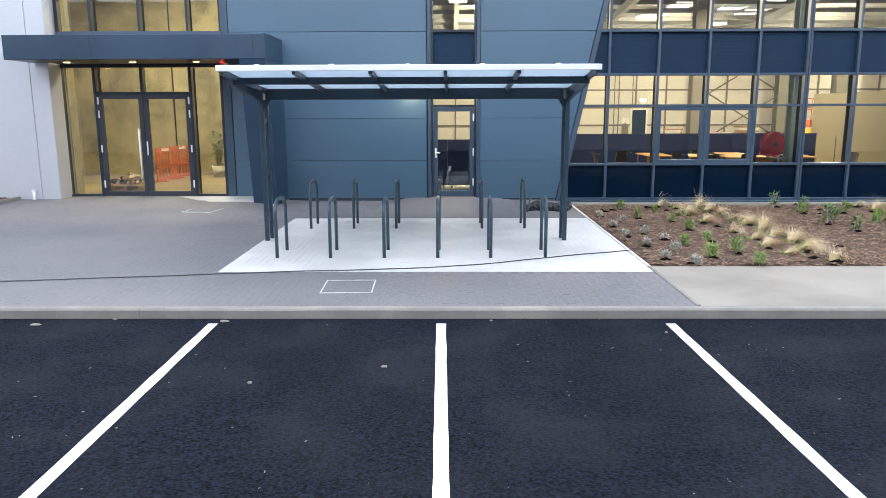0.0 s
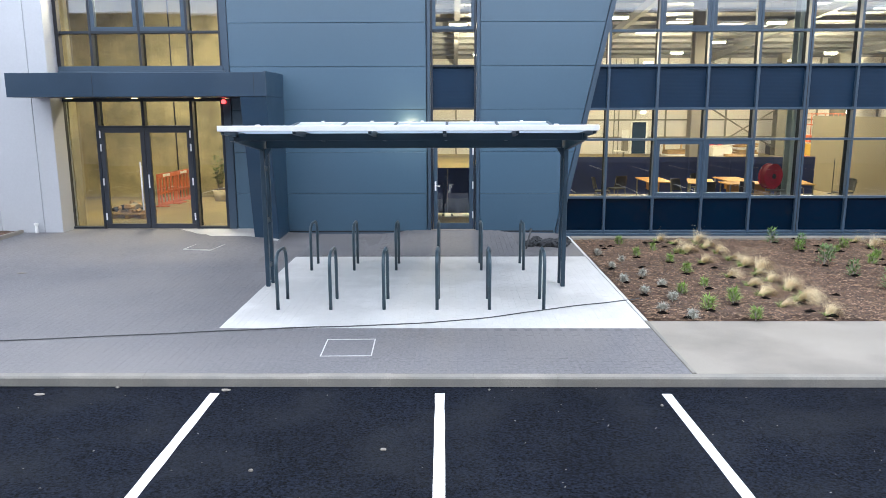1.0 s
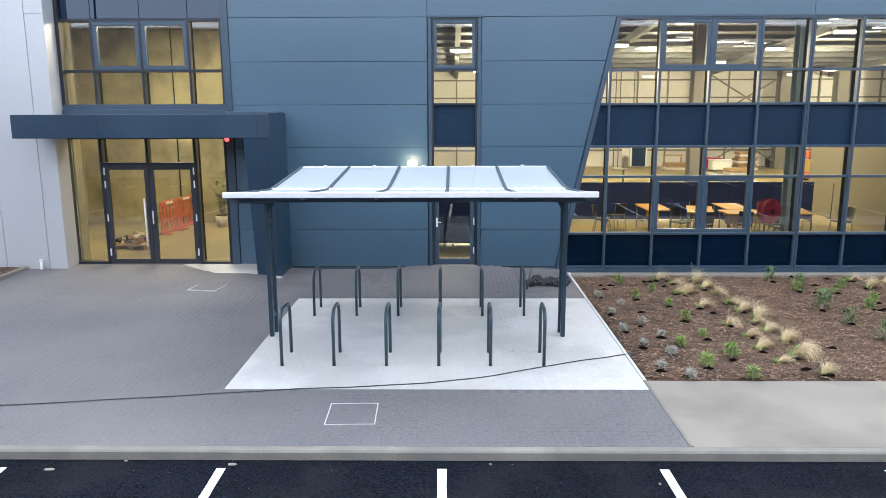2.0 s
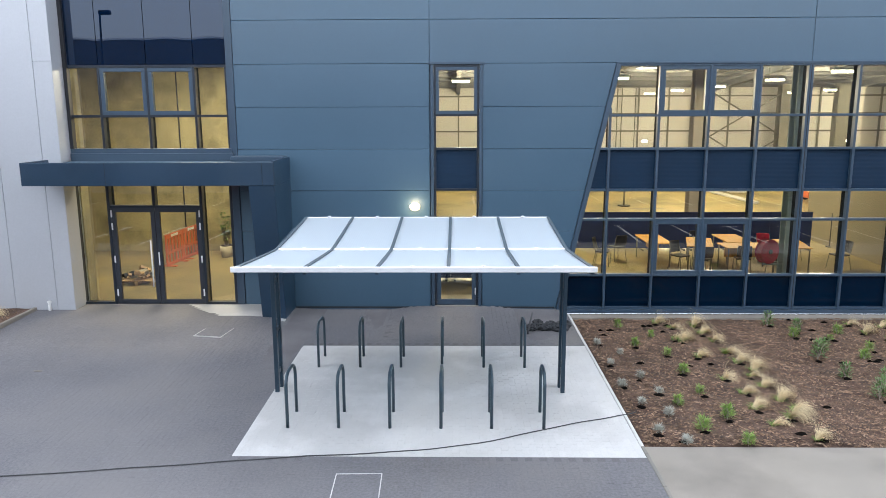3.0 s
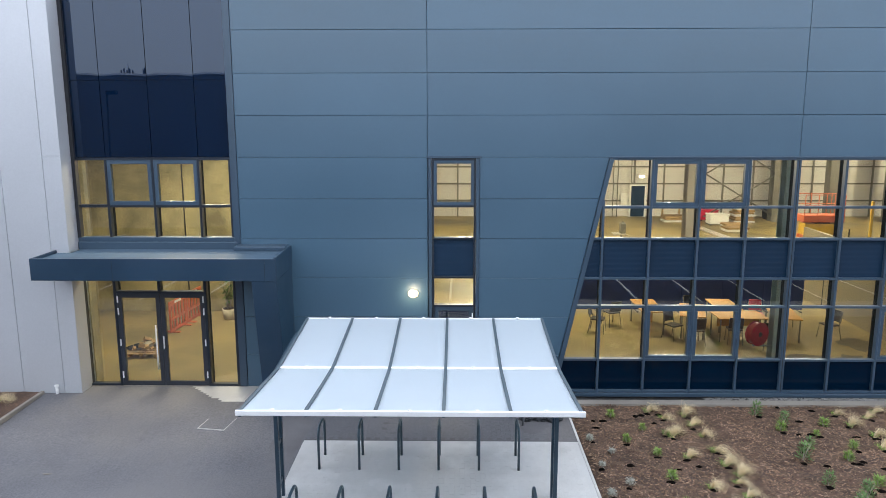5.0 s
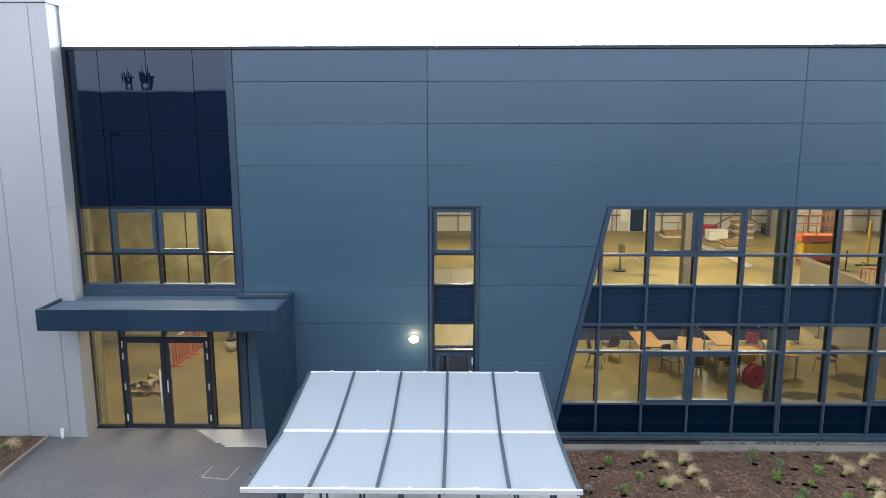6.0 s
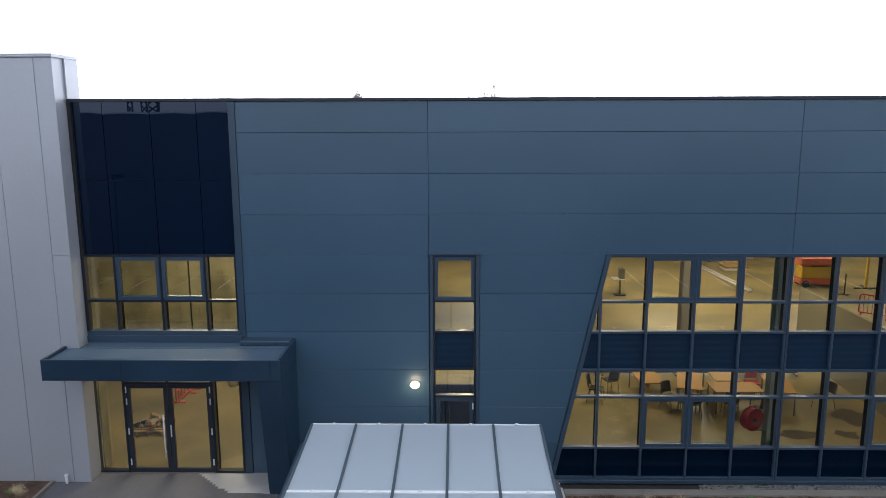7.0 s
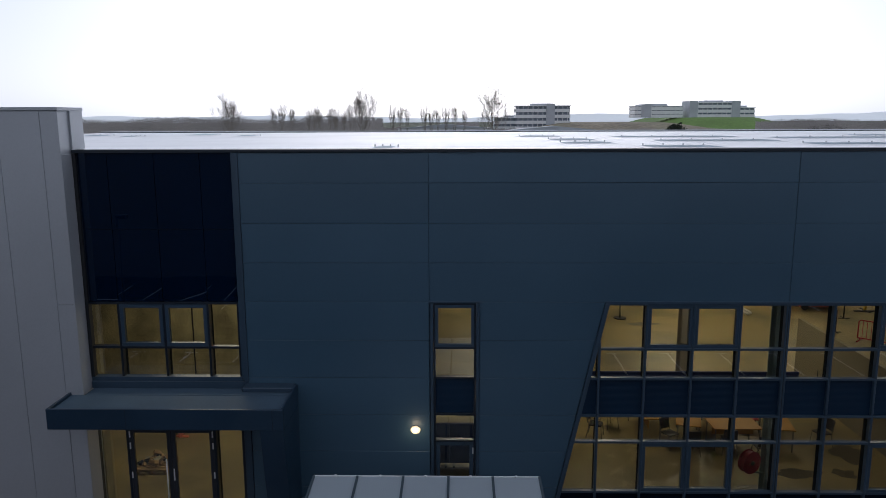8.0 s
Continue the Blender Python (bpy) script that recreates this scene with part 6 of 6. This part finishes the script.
# ---- roof ----
def roof():
    single("roof", new_box(-25.5, 70, FACE + 0.43, BACK + 3.0, 9.18, 9.34), "roof", "white flat membrane roof", "roof", "structure")
    bm = bmesh.new()
    box(bm, -25.5, 70, BACK + 2.82, BACK + 3.05, 9.39, 9.45, bevel=0.01)
    single("parapet_capping", bm, "white_metal", "white capping along the rear roof edge", "capping", "structure")
    # solid dark strip stands in for the shaded gap under the capping
    single("trim", new_box(-25.5, 70, BACK + 2.86, BACK + 3.0, 9.342, 9.388), "frame", "dark strip painting the shadow gap under the rear capping", "trim", "structure")
    single("wall_rear_outer", new_box(-25.5, 70, BACK + 0.3, BACK + 3.0, -0.1, 9.178), "silver", "plain silver rear wall", "wall", "structure")

    def hipped(x0, x1, y0, y1, z0, z1, slope):
        bm = bmesh.new()
        low = [bm.verts.new(p) for p in ((x0, y0, z0), (x1, y0, z0), (x1, y1, z0), (x0, y1, z0))]
        top = [bm.verts.new(p) for p in ((x0 + slope, y0 + slope, z1), (x1 - slope, y0 + slope, z1), (x1 - slope, y1 - slope, z1), (x0 + slope, y1 - slope, z1))]
        bm.faces.new(list(reversed(low)))
        bm.faces.new(top)
        for k in range(4):
            bm.faces.new((low[k], low[(k + 1) % 4], top[(k + 1) % 4], top[k]))
        return bm
    for x, y, ln in ((-20.5, 42.0, 1.6), (-17.6, 40.0, 1.0), (-14.8, 43.5, 1.8), (-11.4, 40.5, 1.4), (-2.1, 23.0, 1.0), (4.3, 37.5, 2.4), (5.0, 31.5, 2.2), (4.9, 27.0, 2.2), (7.2, 23.2, 2.6),
                     (10.6, 36.0, 6.0), (10.4, 29.5, 5.0), (13.6, 25.4, 3.2), (17.2, 33.5, 6.0), (18.4, 27.8, 3.0), (23.5, 38.0, 7.0), (15.6, 21.6, 2.2)):
        k = thing("rooflight", (x, y, 9.34), "low white rooflight kerb on the flat roof", "rooflight", "rooflights")
        part("kerb", hipped(x - ln / 2, x + ln / 2, y - 0.9, y + 0.9, 9.342, 9.375, 0.25), "roof", k)
        part("dome", hipped(x - ln / 2 + 0.2, x + ln / 2 - 0.2, y - 0.7, y + 0.7, 9.376, 9.40, 0.3), "poly", k, "opal sheet top")
        for i in range(4):
            px = x - ln / 2 + ln * (i + 0.5) / 4
            part("vent_stub", new_box(px - 0.02, px + 0.02, y + 0.95, y + 0.99, 9.342, 9.43), "white_metal", k)


# ---- far surroundings ----
def bare_tree(seed, height, narrow):
    """A trunk that forks low into limbs, each forking on into fine twigs."""
    rng = random.Random(seed)
    root = thing("bare_tree", (0, 0, 0), "leafless winter tree with fine upright twigs" if narrow else "leafless winter tree with a broad fine crown", "tree", "far trees")
    trunk, crown = bmesh.new(), bmesh.new()
    fork = height * (0.22 if narrow else 0.16)
    tube(trunk, [(0, 0, -0.2), (rng.gauss(0, 0.08), rng.gauss(0, 0.08), fork * 0.6), (0, 0, fork * (1.0 if narrow else 2.4))], height * 0.014, 6, height * 0.006, cap=False)

    def limb(p, d, length, radius, depth):
        bend = Vector((rng.gauss(0, 0.10), rng.gauss(0, 0.10), 0.10 if depth > 2 else 0.0)) * length
        e = p + d * length + bend
        tube(crown if depth < 4 else trunk, [p, p + d * length * 0.5 + bend * 0.2, e], radius, 3 if depth < 4 else 5, max(0.018, radius * 0.7), cap=False)
        if depth == 0:
            return
        for k in range(3 if depth > 1 else 4):
            a = rng.uniform(0, 6.283)
            out = Vector((math.cos(a), math.sin(a), rng.uniform(0.1, 0.5)))
            wide = (0.50 if narrow else 0.95) * (1.0 if depth > 1 else 1.3)
            f = rng.uniform(0.55, 1.0) if k else 1.0
            limb(p + (e - p) * f, (d + out * wide * rng.uniform(0.5, 1.1) + Vector((0, 0, 0.12))).normalized(), length * rng.uniform(0.60, 0.86), max(0.020, radius * 0.6), depth - 1)
    count = 6 if narrow else 16
    for k in range(count):
        a = 2.4 * k + rng.uniform(-0.4, 0.4)
        up = k / (count - 1)
        lean = rng.uniform(0.05, 0.2) if narrow else 1.15 - 0.95 * up + rng.uniform(-0.15, 0.15)
        at = Vector((0, 0, fork * (rng.uniform(0.8, 1.0) if narrow else 0.75 + 1.6 * up)))
        limb(at, Vector((math.cos(a) * lean, math.sin(a) * lean, 1)).normalized(), height * (0.27 if narrow else 0.23) * rng.uniform(0.85, 1.1), height * 0.0062, 4)
    tall = height / sorted(v.co.z for v in crown.verts)[int(len(crown.verts) * 0.97)]
    flat = height * (0.125 if narrow else 0.30) / sorted(math.hypot(v.co.x, v.co.y) for v in crown.verts)[int(len(crown.verts) * 0.97)]
    for bm in (crown, trunk):
        bmesh.ops.scale(bm, vec=(flat, flat, tall), verts=bm.verts)
    part("trunk", trunk, "twig", root)
    part("crown", crown, "twig", root)
    return root


def far_trees():
    broad = [bare_tree(k, 18.0, False) for k in (1, 2, 3)]
    slim = [bare_tree(k, 15.0, True) for k in (5, 6, 7)]
    rng = random.Random(9)
    places = [(-80.5, 262, broad[0], 1.02), (-31, 245, broad[1], 1.07), (11.5, 240, broad[2], 1.12)]
    for k, px in enumerate((-64.6, -61.5, -58.0, -52.8, -50.4, -48.0, -45.3, -42.9, -39.8, -37.8, -22.8, -20.0, -17.4, -11.5, -9.0, -6.4, -3.8, -0.5, 2.7)):
        places.append((px, 262 + rng.uniform(-3, 3), slim[k % 3], rng.uniform(0.90, 1.05)))
    seen = set()
    for x, y, p, s in places:
        m = Matrix.Translation((x, y, -0.1)) @ Matrix.Rotation(rng.uniform(0, 6), 4, "Z")
        if p.name not in seen:
            seen.add(p.name)
            p.matrix_basis = m
            q = p
        else:
            q = copy_thing(p, m)
        q.scale = (s, s, s)
    # thickets along the horizon: fine upright twigs, densest below
    rng = random.Random(12)
    verts, faces = [], []
    for _ in range(210000):
        y = rng.uniform(285, 420)
        x = rng.uniform(-0.62, 0.75) * y
        edge = 10.6 + 2.6 * noise.noise((x * 0.03, y * 0.01, 0)) + 1.6 * noise.noise((x * 0.15, y * 0.05, 4))
        if 0.03 < x / y < 0.40:
            edge *= 0.5
        elif x > 0:
            edge *= 0.85
        elif x / y > -0.10:
            edge *= 0.6
        z = edge * rng.random() ** 0.7 - 0.6
        h, w, lean = rng.uniform(0.3, 0.9), rng.uniform(0.05, 0.15), rng.gauss(0, 0.35)
        k = len(verts)
        verts.extend(((x - w, y, z), (x + w, y, z), (x + lean, y, z + h)))
        faces.append((k, k + 1, k + 2))
    me = bpy.data.meshes.new("thicket")
    me.from_pydata(verts, [], faces)
    me.materials.append(M["thicket"])
    tagged(new("thicket", me), "long brown leafless thicket along the horizon", "thicket", "", "stuff")
    for x, y, s in ((98, 332, 4.6), (160, 335, 3.6), (167, 336, 4.2), (174, 338, 3.4)):
        t = thing("evergreen_tree", (x, y, 0), "dark round evergreen tree", "tree", "far trees")
        bm = bmesh.new()
        for _ in range(500):
            d = Vector((rng.gauss(0, 1), rng.gauss(0, 1), rng.gauss(0, 1))).normalized() * s * rng.uniform(0.5, 1.0)
            c = Vector((x, y, s * 1.0)) + Vector((d.x, d.y, d.z * 0.85))
            vs = [bm.verts.new(c + Vector((rng.gauss(0, 0.5), rng.gauss(0, 0.5), rng.gauss(0, 0.5)))) for _ in range(3)]
            bm.faces.new(vs)
        part("crown", bm, "evergreen", t)
        part("trunk", tube(bmesh.new(), [(x, y, -0.1), (x, y, s)], 0.3, 6), "twig", t)


def far_office(x, y, z0, w, d, floors, label, core, h=3.5):
    o = thing("office_block", (x, y, z0), label, "office block", "far offices")
    for f in range(floors):
        zb = z0 + h * f
        part("wall", new_box(x - w / 2, x + w / 2, y, y + d, zb, zb + 1.9), "far_wall", o)
        part("window_band", new_box(x - w / 2 + 0.3, x + w / 2 - 0.3, y + 0.25, y + d - 0.3, zb + 1.9, zb + h), "far_glass", o)
        for k in range(int(w / 3)):
            px = x - w / 2 + 1.5 + 3 * k
            part("pier", new_box(px - 0.15, px + 0.15, y + 0.1, y + 0.25, zb + 1.9, zb + h), "far_wall", o)
    part("roof", new_box(x - w / 2 - 0.3, x + w / 2 + 0.3, y - 0.3, y + d, z0 + h * floors, z0 + h * floors + 0.5), "far_wall", o)
    for cx, cw in core:
        part("stair_core", new_box(x + cx - cw / 2, x + cx + cw / 2, y - 1.0, y + d, z0, z0 + h * floors + 1.4), "far_grey", o)
    part("plant_room", new_box(x - w * 0.2, x + w * 0.2, y + 3, y + d - 2, z0 + h * floors + 0.5, z0 + h * floors + 1.7), "far_grey", o)


def far_buildings():
    far_office(52.0, 450, 0.5, 33, 16, 5, "five-storey white and grey office block far off", [(4.5, 5)])
    far_office(34, 462, 0.5, 22, 14, 3, "low pale office wing far off", [])
    far_office(127, 470, 11.0, 30, 16, 3, "white office block on the green hill", [(-8, 6)], 2.3)
    far_office(162, 470, 11.0, 30, 16, 3, "three-storey white office block on the green hill", [(-13.5, 5), (13, 5)], 2.95)
    far_office(184, 480, 11.0, 14, 14, 2, "small white office wing on the green hill", [], 2.9)

    def rise(name, x0, x1, y0, y1, height, mid, spread, top, material, label):
        bm = bmesh.new()
        nx, ny = 60, 24
        vs = []
        for j in range(ny + 1):
            row = []
            for i in range(nx + 1):
                x, y = x0 + (x1 - x0) * i / nx, y0 + (y1 - y0) * j / ny
                g = math.exp(-((x - mid) / spread) ** 2) * smooth01((y - y0 - 5) / top)
                row.append(bm.verts.new((x, y, -0.12 + height * min(1, 1.25 * g) + 0.25 * noise.noise((x * 0.06, y * 0.06, 7.0)))))
            vs.append(row)
        for j in range(ny):
            for i in range(nx):
                bm.faces.new((vs[j][i], vs[j][i + 1], vs[j + 1][i + 1], vs[j + 1][i])).smooth = True
        single(name, bm, material, label, "hill", "structure")
    # brown rough ground, and the mown green rise under the offices
    rise("hill", 30, 290, 345, 580, 8.3, 95, 62, 90, "rough_land", "brown rough grass rise before the far offices")
    rise("hill", 95, 240, 375, 560, 11.1, 162, 46, 85, "lawn", "green grass hill under the far offices")
    # low industrial sheds
    for x, y, w, d, h, m, lab in ((-4, 276, 36, 8, 7.0, "far_wall", "low pale industrial shed far off"), (36, 276, 34, 8, 6.2, "far_wall", "low pale shed with a plain roof"), (100, 300, 60, 30, 2.6, "far_grey", "low grey shed roof far off"), (255, 400, 60, 20, 5.0, "far_wall", "long pale shed far off")):
        s = thing("shed", (x, y, 0), lab, "shed", "far sheds")
        part("wall", new_box(x - w / 2, x + w / 2, y, y + d, -0.1, h), m, s)
        bm = bmesh.new()
        prism(bm, ((x - w / 2 - 0.4, h), (x + w / 2 + 0.4, h), (x, h + 1.6)), y - 0.3, y + d)
        part("roof", bm, "far_grey", s)
        for k in range(int(w / 6)):
            px = x - w / 2 + 3 + 6 * k
            part("window", new_box(px - 1, px + 1, y - 0.05, y + 0.02, h * 0.45, h * 0.8), "far_glass", s)
    # blue hills on the horizon
    bm = bmesh.new()
    prev = None
    for i in range(121):
        x = -2600 + 5200 * i / 120
        z = 38 + 26 * noise.noise((x * 0.0012, 1.0, 0)) + 9 * noise.noise((x * 0.005, 5.0, 0))
        z *= 0.55 + 0.45 * smooth01(abs(x) / 900)
        row = (bm.verts.new((x, 3000, -2)), bm.verts.new((x, 3250, max(3, z * 0.8))), bm.verts.new((x, 3600, max(3, z) * 0.6)))
        if prev:
            bm.faces.new((prev[0], row[0], row[1], prev[1]))
            bm.faces.new((prev[1], row[1], row[2], prev[2]))
        prev = row
    single("backdrop", bm, "hill", "low hills on the horizon with haze painted as glow", "hills", "structure")


def opposite_side():
    """The unit across the car park, a lamp column and masts, which the dark glass mirrors."""
    y = -13.0
    single("wall_opposite", new_box(-60, 60, y - 12, y, -0.1, 9.3), "opposite", "long dark clad unit across the car park", "wall", "structure")
    single("parapet_capping", new_box(-60.1, 60.1, y - 12.1, y + 0.1, 9.302, 9.42), "far_grey", "grey capping of the unit across the car park", "capping", "structure")
    x, y, z = -9.75, 13.9, pave_z(-9.75, 13.9)
    l = thing("lamp_column", (x, y, z), "slim dark lamp column with a short head on the paving", "lamp column")
    part("pole", tube(bmesh.new(), [(x, y, z), (x, y, 7.45)], 0.045, 10, 0.028), "dark_plastic", l)
    part("head", new_box(x - 0.02, x + 0.34, y - 0.09, y + 0.09, 7.40, 7.52, bevel=0.03), "dark_plastic", l)
    part("base", disc(bmesh.new(), (x, y, z + 0.06), 0.10, 0.12, "z", 12, 0.02), "dark_plastic", l)
    for x, h, reach in ((-65.1, 14.6, 1.5), (-60.2, 14.9, 0.7)):
        t = thing("lattice_mast", (x, -115, 0), "far dark lattice mast", "mast", "masts")
        bm = bmesh.new()
        for sx in (-1.0, 1.0):
            tube(bm, [(x + sx, -115, 0), (x + sx * 0.8, -115, h)], 0.26, 4)
        for k in range(9):
            tube(bm, [(x - 1.0, -115, h * k / 9), (x + 1.0, -115, h * (k + 1) / 9)], 0.18, 3)
            tube(bm, [(x + 1.0, -115, h * k / 9), (x - 1.0, -115, h * (k + 1) / 9)], 0.18, 3)
        part("lattice", bm, "dark_plastic", t)
        part("platform", new_box(x - reach - 0.1, x + reach + 0.1, -115.9, -114.1, h, h + 0.25), "dark_plastic", t)
        for k in range(-2, 3):
            px = x + reach * k / 2
            part("aerial", new_box(px - 0.16, px + 0.16, -114.09, -113.9, h - 0.9, h + 0.9 + 0.3 * (k % 2), bevel=0.03), "dark_plastic", t)
        part("spike", tube(bmesh.new(), [(x, -115, h + 0.25), (x, -115, h + 2.4)], 0.12, 6, 0.05), "dark_plastic", t)


ground()
bay_lines()
kerb()
paved_area()
concrete_slabs()
bed()
wall_front()
window_wall()
slit_window()
side_door()
entrance()
entrance_canopy()
silver_wing()
wall_foot()
wall_lamp()
hall_shell()
columns()
hall_lights()
roof()
opposite_side()
far_buildings()
far_trees()
shelter()
cycle_stands()
planting()
screens()
furniture()
hose_reel()
lobby()
hall_clutter()
ground_clutter()


# ---- pieces of paving and blockwork ----
def pavers():
    """Block paving in running bond; those by the kerb are objects, the rest one mesh."""
    root = bpy.data.objects["paving_bed"]
    w, l, g, h = 0.100, 0.200, 0.0022, 0.05
    bm = bmesh.new()
    c = 0.0012
    x0, x1, y0, y1 = -w / 2 + g / 2, w / 2 - g / 2, -l / 2 + g / 2, l / 2 - g / 2
    top = [bm.verts.new(p) for p in ((x0 + c, y0 + c, 0), (x1 - c, y0 + c, 0), (x1 - c, y1 - c, 0), (x0 + c, y1 - c, 0))]
    low = [bm.verts.new(p) for p in ((x0, y0, -c), (x1, y0, -c), (x1, y1, -c), (x0, y1, -c))]
    bot = [bm.verts.new(p) for p in ((x0, y0, -h), (x1, y0, -h), (x1, y1, -h), (x0, y1, -h))]
    bm.faces.new(top)
    for a, b in ((top, low), (low, bot)):
        for i in range(4):
            bm.faces.new((a[(i + 1) % 4], a[i], b[i], b[(i + 1) % 4]))
    me = mesh_of(bm, "paving_block", "paver")
    me_half = me.copy()
    for v in me_half.vertices:
        v.co.y *= 0.49
    px0, px1, py0, py1 = PAD
    rng = random.Random(77)
    verts, faces = [], []
    shape = [v.co.copy() for v in me.vertices]
    polys = [tuple(p.vertices) for p in me.polygons]
    cols = int((EDGE_X + 13.0) / w)
    for i in range(cols):
        x = EDGE_X - w / 2 - 0.002 - w * i
        off = (i % 2) * l / 2
        j = 0
        while True:
            y = KERB1 + 0.004 + l / 2 - off + l * j
            j += 1
            if y > FACE - 0.02:
                break
            half = y - l / 2 < KERB1 - 0.002
            if half:
                y += l / 4
            if px0 - 0.04 < x < px1 + 0.2 and py0 - 0.09 < y < py1 + 0.09:
                continue
            z = pave_z(x, y) + rng.uniform(-0.0007, 0.0007)
            if -1.95 < x < 2.5 and y < KERB1 + 0.004 + l * 3.4:
                ob = new("paving_block", me_half if half else me)
                ob.parent = root
                ob.location = (x, y, z)
                continue
            k = len(verts)
            lift = z - pave_z(x, y)
            verts.extend((x + v.x, y + v.y * (0.49 if half else 1.0), pave_z(x + v.x, y + v.y) + lift + v.z) for v in shape)
            faces.extend(tuple(k + n for n in p) for p in polys)
    # pale blocks of the cycle pad
    pale, pale_faces = [], []
    me_pale = me.copy()
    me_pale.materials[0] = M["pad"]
    nx, ny = int((px1 - px0) / w), int((py1 - py0) / l)
    for i in range(nx):
        for j in range(ny + 1):
            x, y = px0 + w * (i + 0.5), py0 + l * (j + 0.5) - (i % 2) * l / 2
            if y - l / 2 < py0 - 0.01 or y + l / 2 > py1 + 0.02:
                continue
            z = 0.0014 + rng.uniform(-0.0004, 0.0004)
            if y < py0 + l * 5.2:
                ob = new("paving_block", me_pale)
                ob.parent = bpy.data.objects["concrete_pad"]
                ob.location = (x, y, z)
                continue
            k = len(pale)
            pale.extend((x + v.x, y + v.y, z + v.z) for v in shape)
            pale_faces.extend(tuple(k + n for n in p) for p in polys)
    mesh = bpy.data.meshes.new("pale_paving")
    mesh.from_pydata(pale, [], pale_faces)
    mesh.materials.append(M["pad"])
    ob = new("pale_paving", mesh)
    ob.parent = bpy.data.objects["concrete_pad"]
    tagged(ob, "", "", "", "stuff")
    mesh = bpy.data.meshes.new("block_paving")
    mesh.from_pydata(verts, [], faces)
    mesh.materials.append(M["paver"])
    ob = new("block_paving", mesh)
    ob.parent = root
    tagged(ob, "", "", "", "stuff")


def lobby_blocks():
    root = bpy.data.objects["wall_lobby"]
    bm = new_box(-0.2235, 0.2235, 0.0, 0.03, 0.0, 0.2230, bevel=0.002)
    me = mesh_of(bm, "block", "block")
    for r in range(20):
        for k in range(15):
            ob = new("block", me)
            ob.parent = root
            ob.location = (-13.2 + 0.45 * k + (r % 2) * 0.225, 25.005 + random.uniform(-0.0015, 0.0015), 0.01 + 0.225 * r)
    verts, faces = [], []
    shape, polys = [v.co.copy() for v in me.vertices], [tuple(p.vertices) for p in me.polygons]
    for r in range(39):
        for k in range(-4, 21):
            if r < 20 and 0 <= k < 15:
                continue
            x = -13.2 + 0.45 * k + (r % 2) * 0.225
            if x > -4.1:
                continue
            n = len(verts)
            verts.extend((x + v.x, 25.005 + v.y, 0.01 + 0.225 * r + v.z) for v in shape)
            faces.extend(tuple(n + q for q in p) for p in polys)
    mesh = bpy.data.meshes.new("blockwork")
    mesh.from_pydata(verts, [], faces)
    mesh.materials.append(M["block"])
    ob = new("blockwork", mesh)
    ob.parent = root
    tagged(ob, "", "", "", "stuff")


pavers()
lobby_blocks()
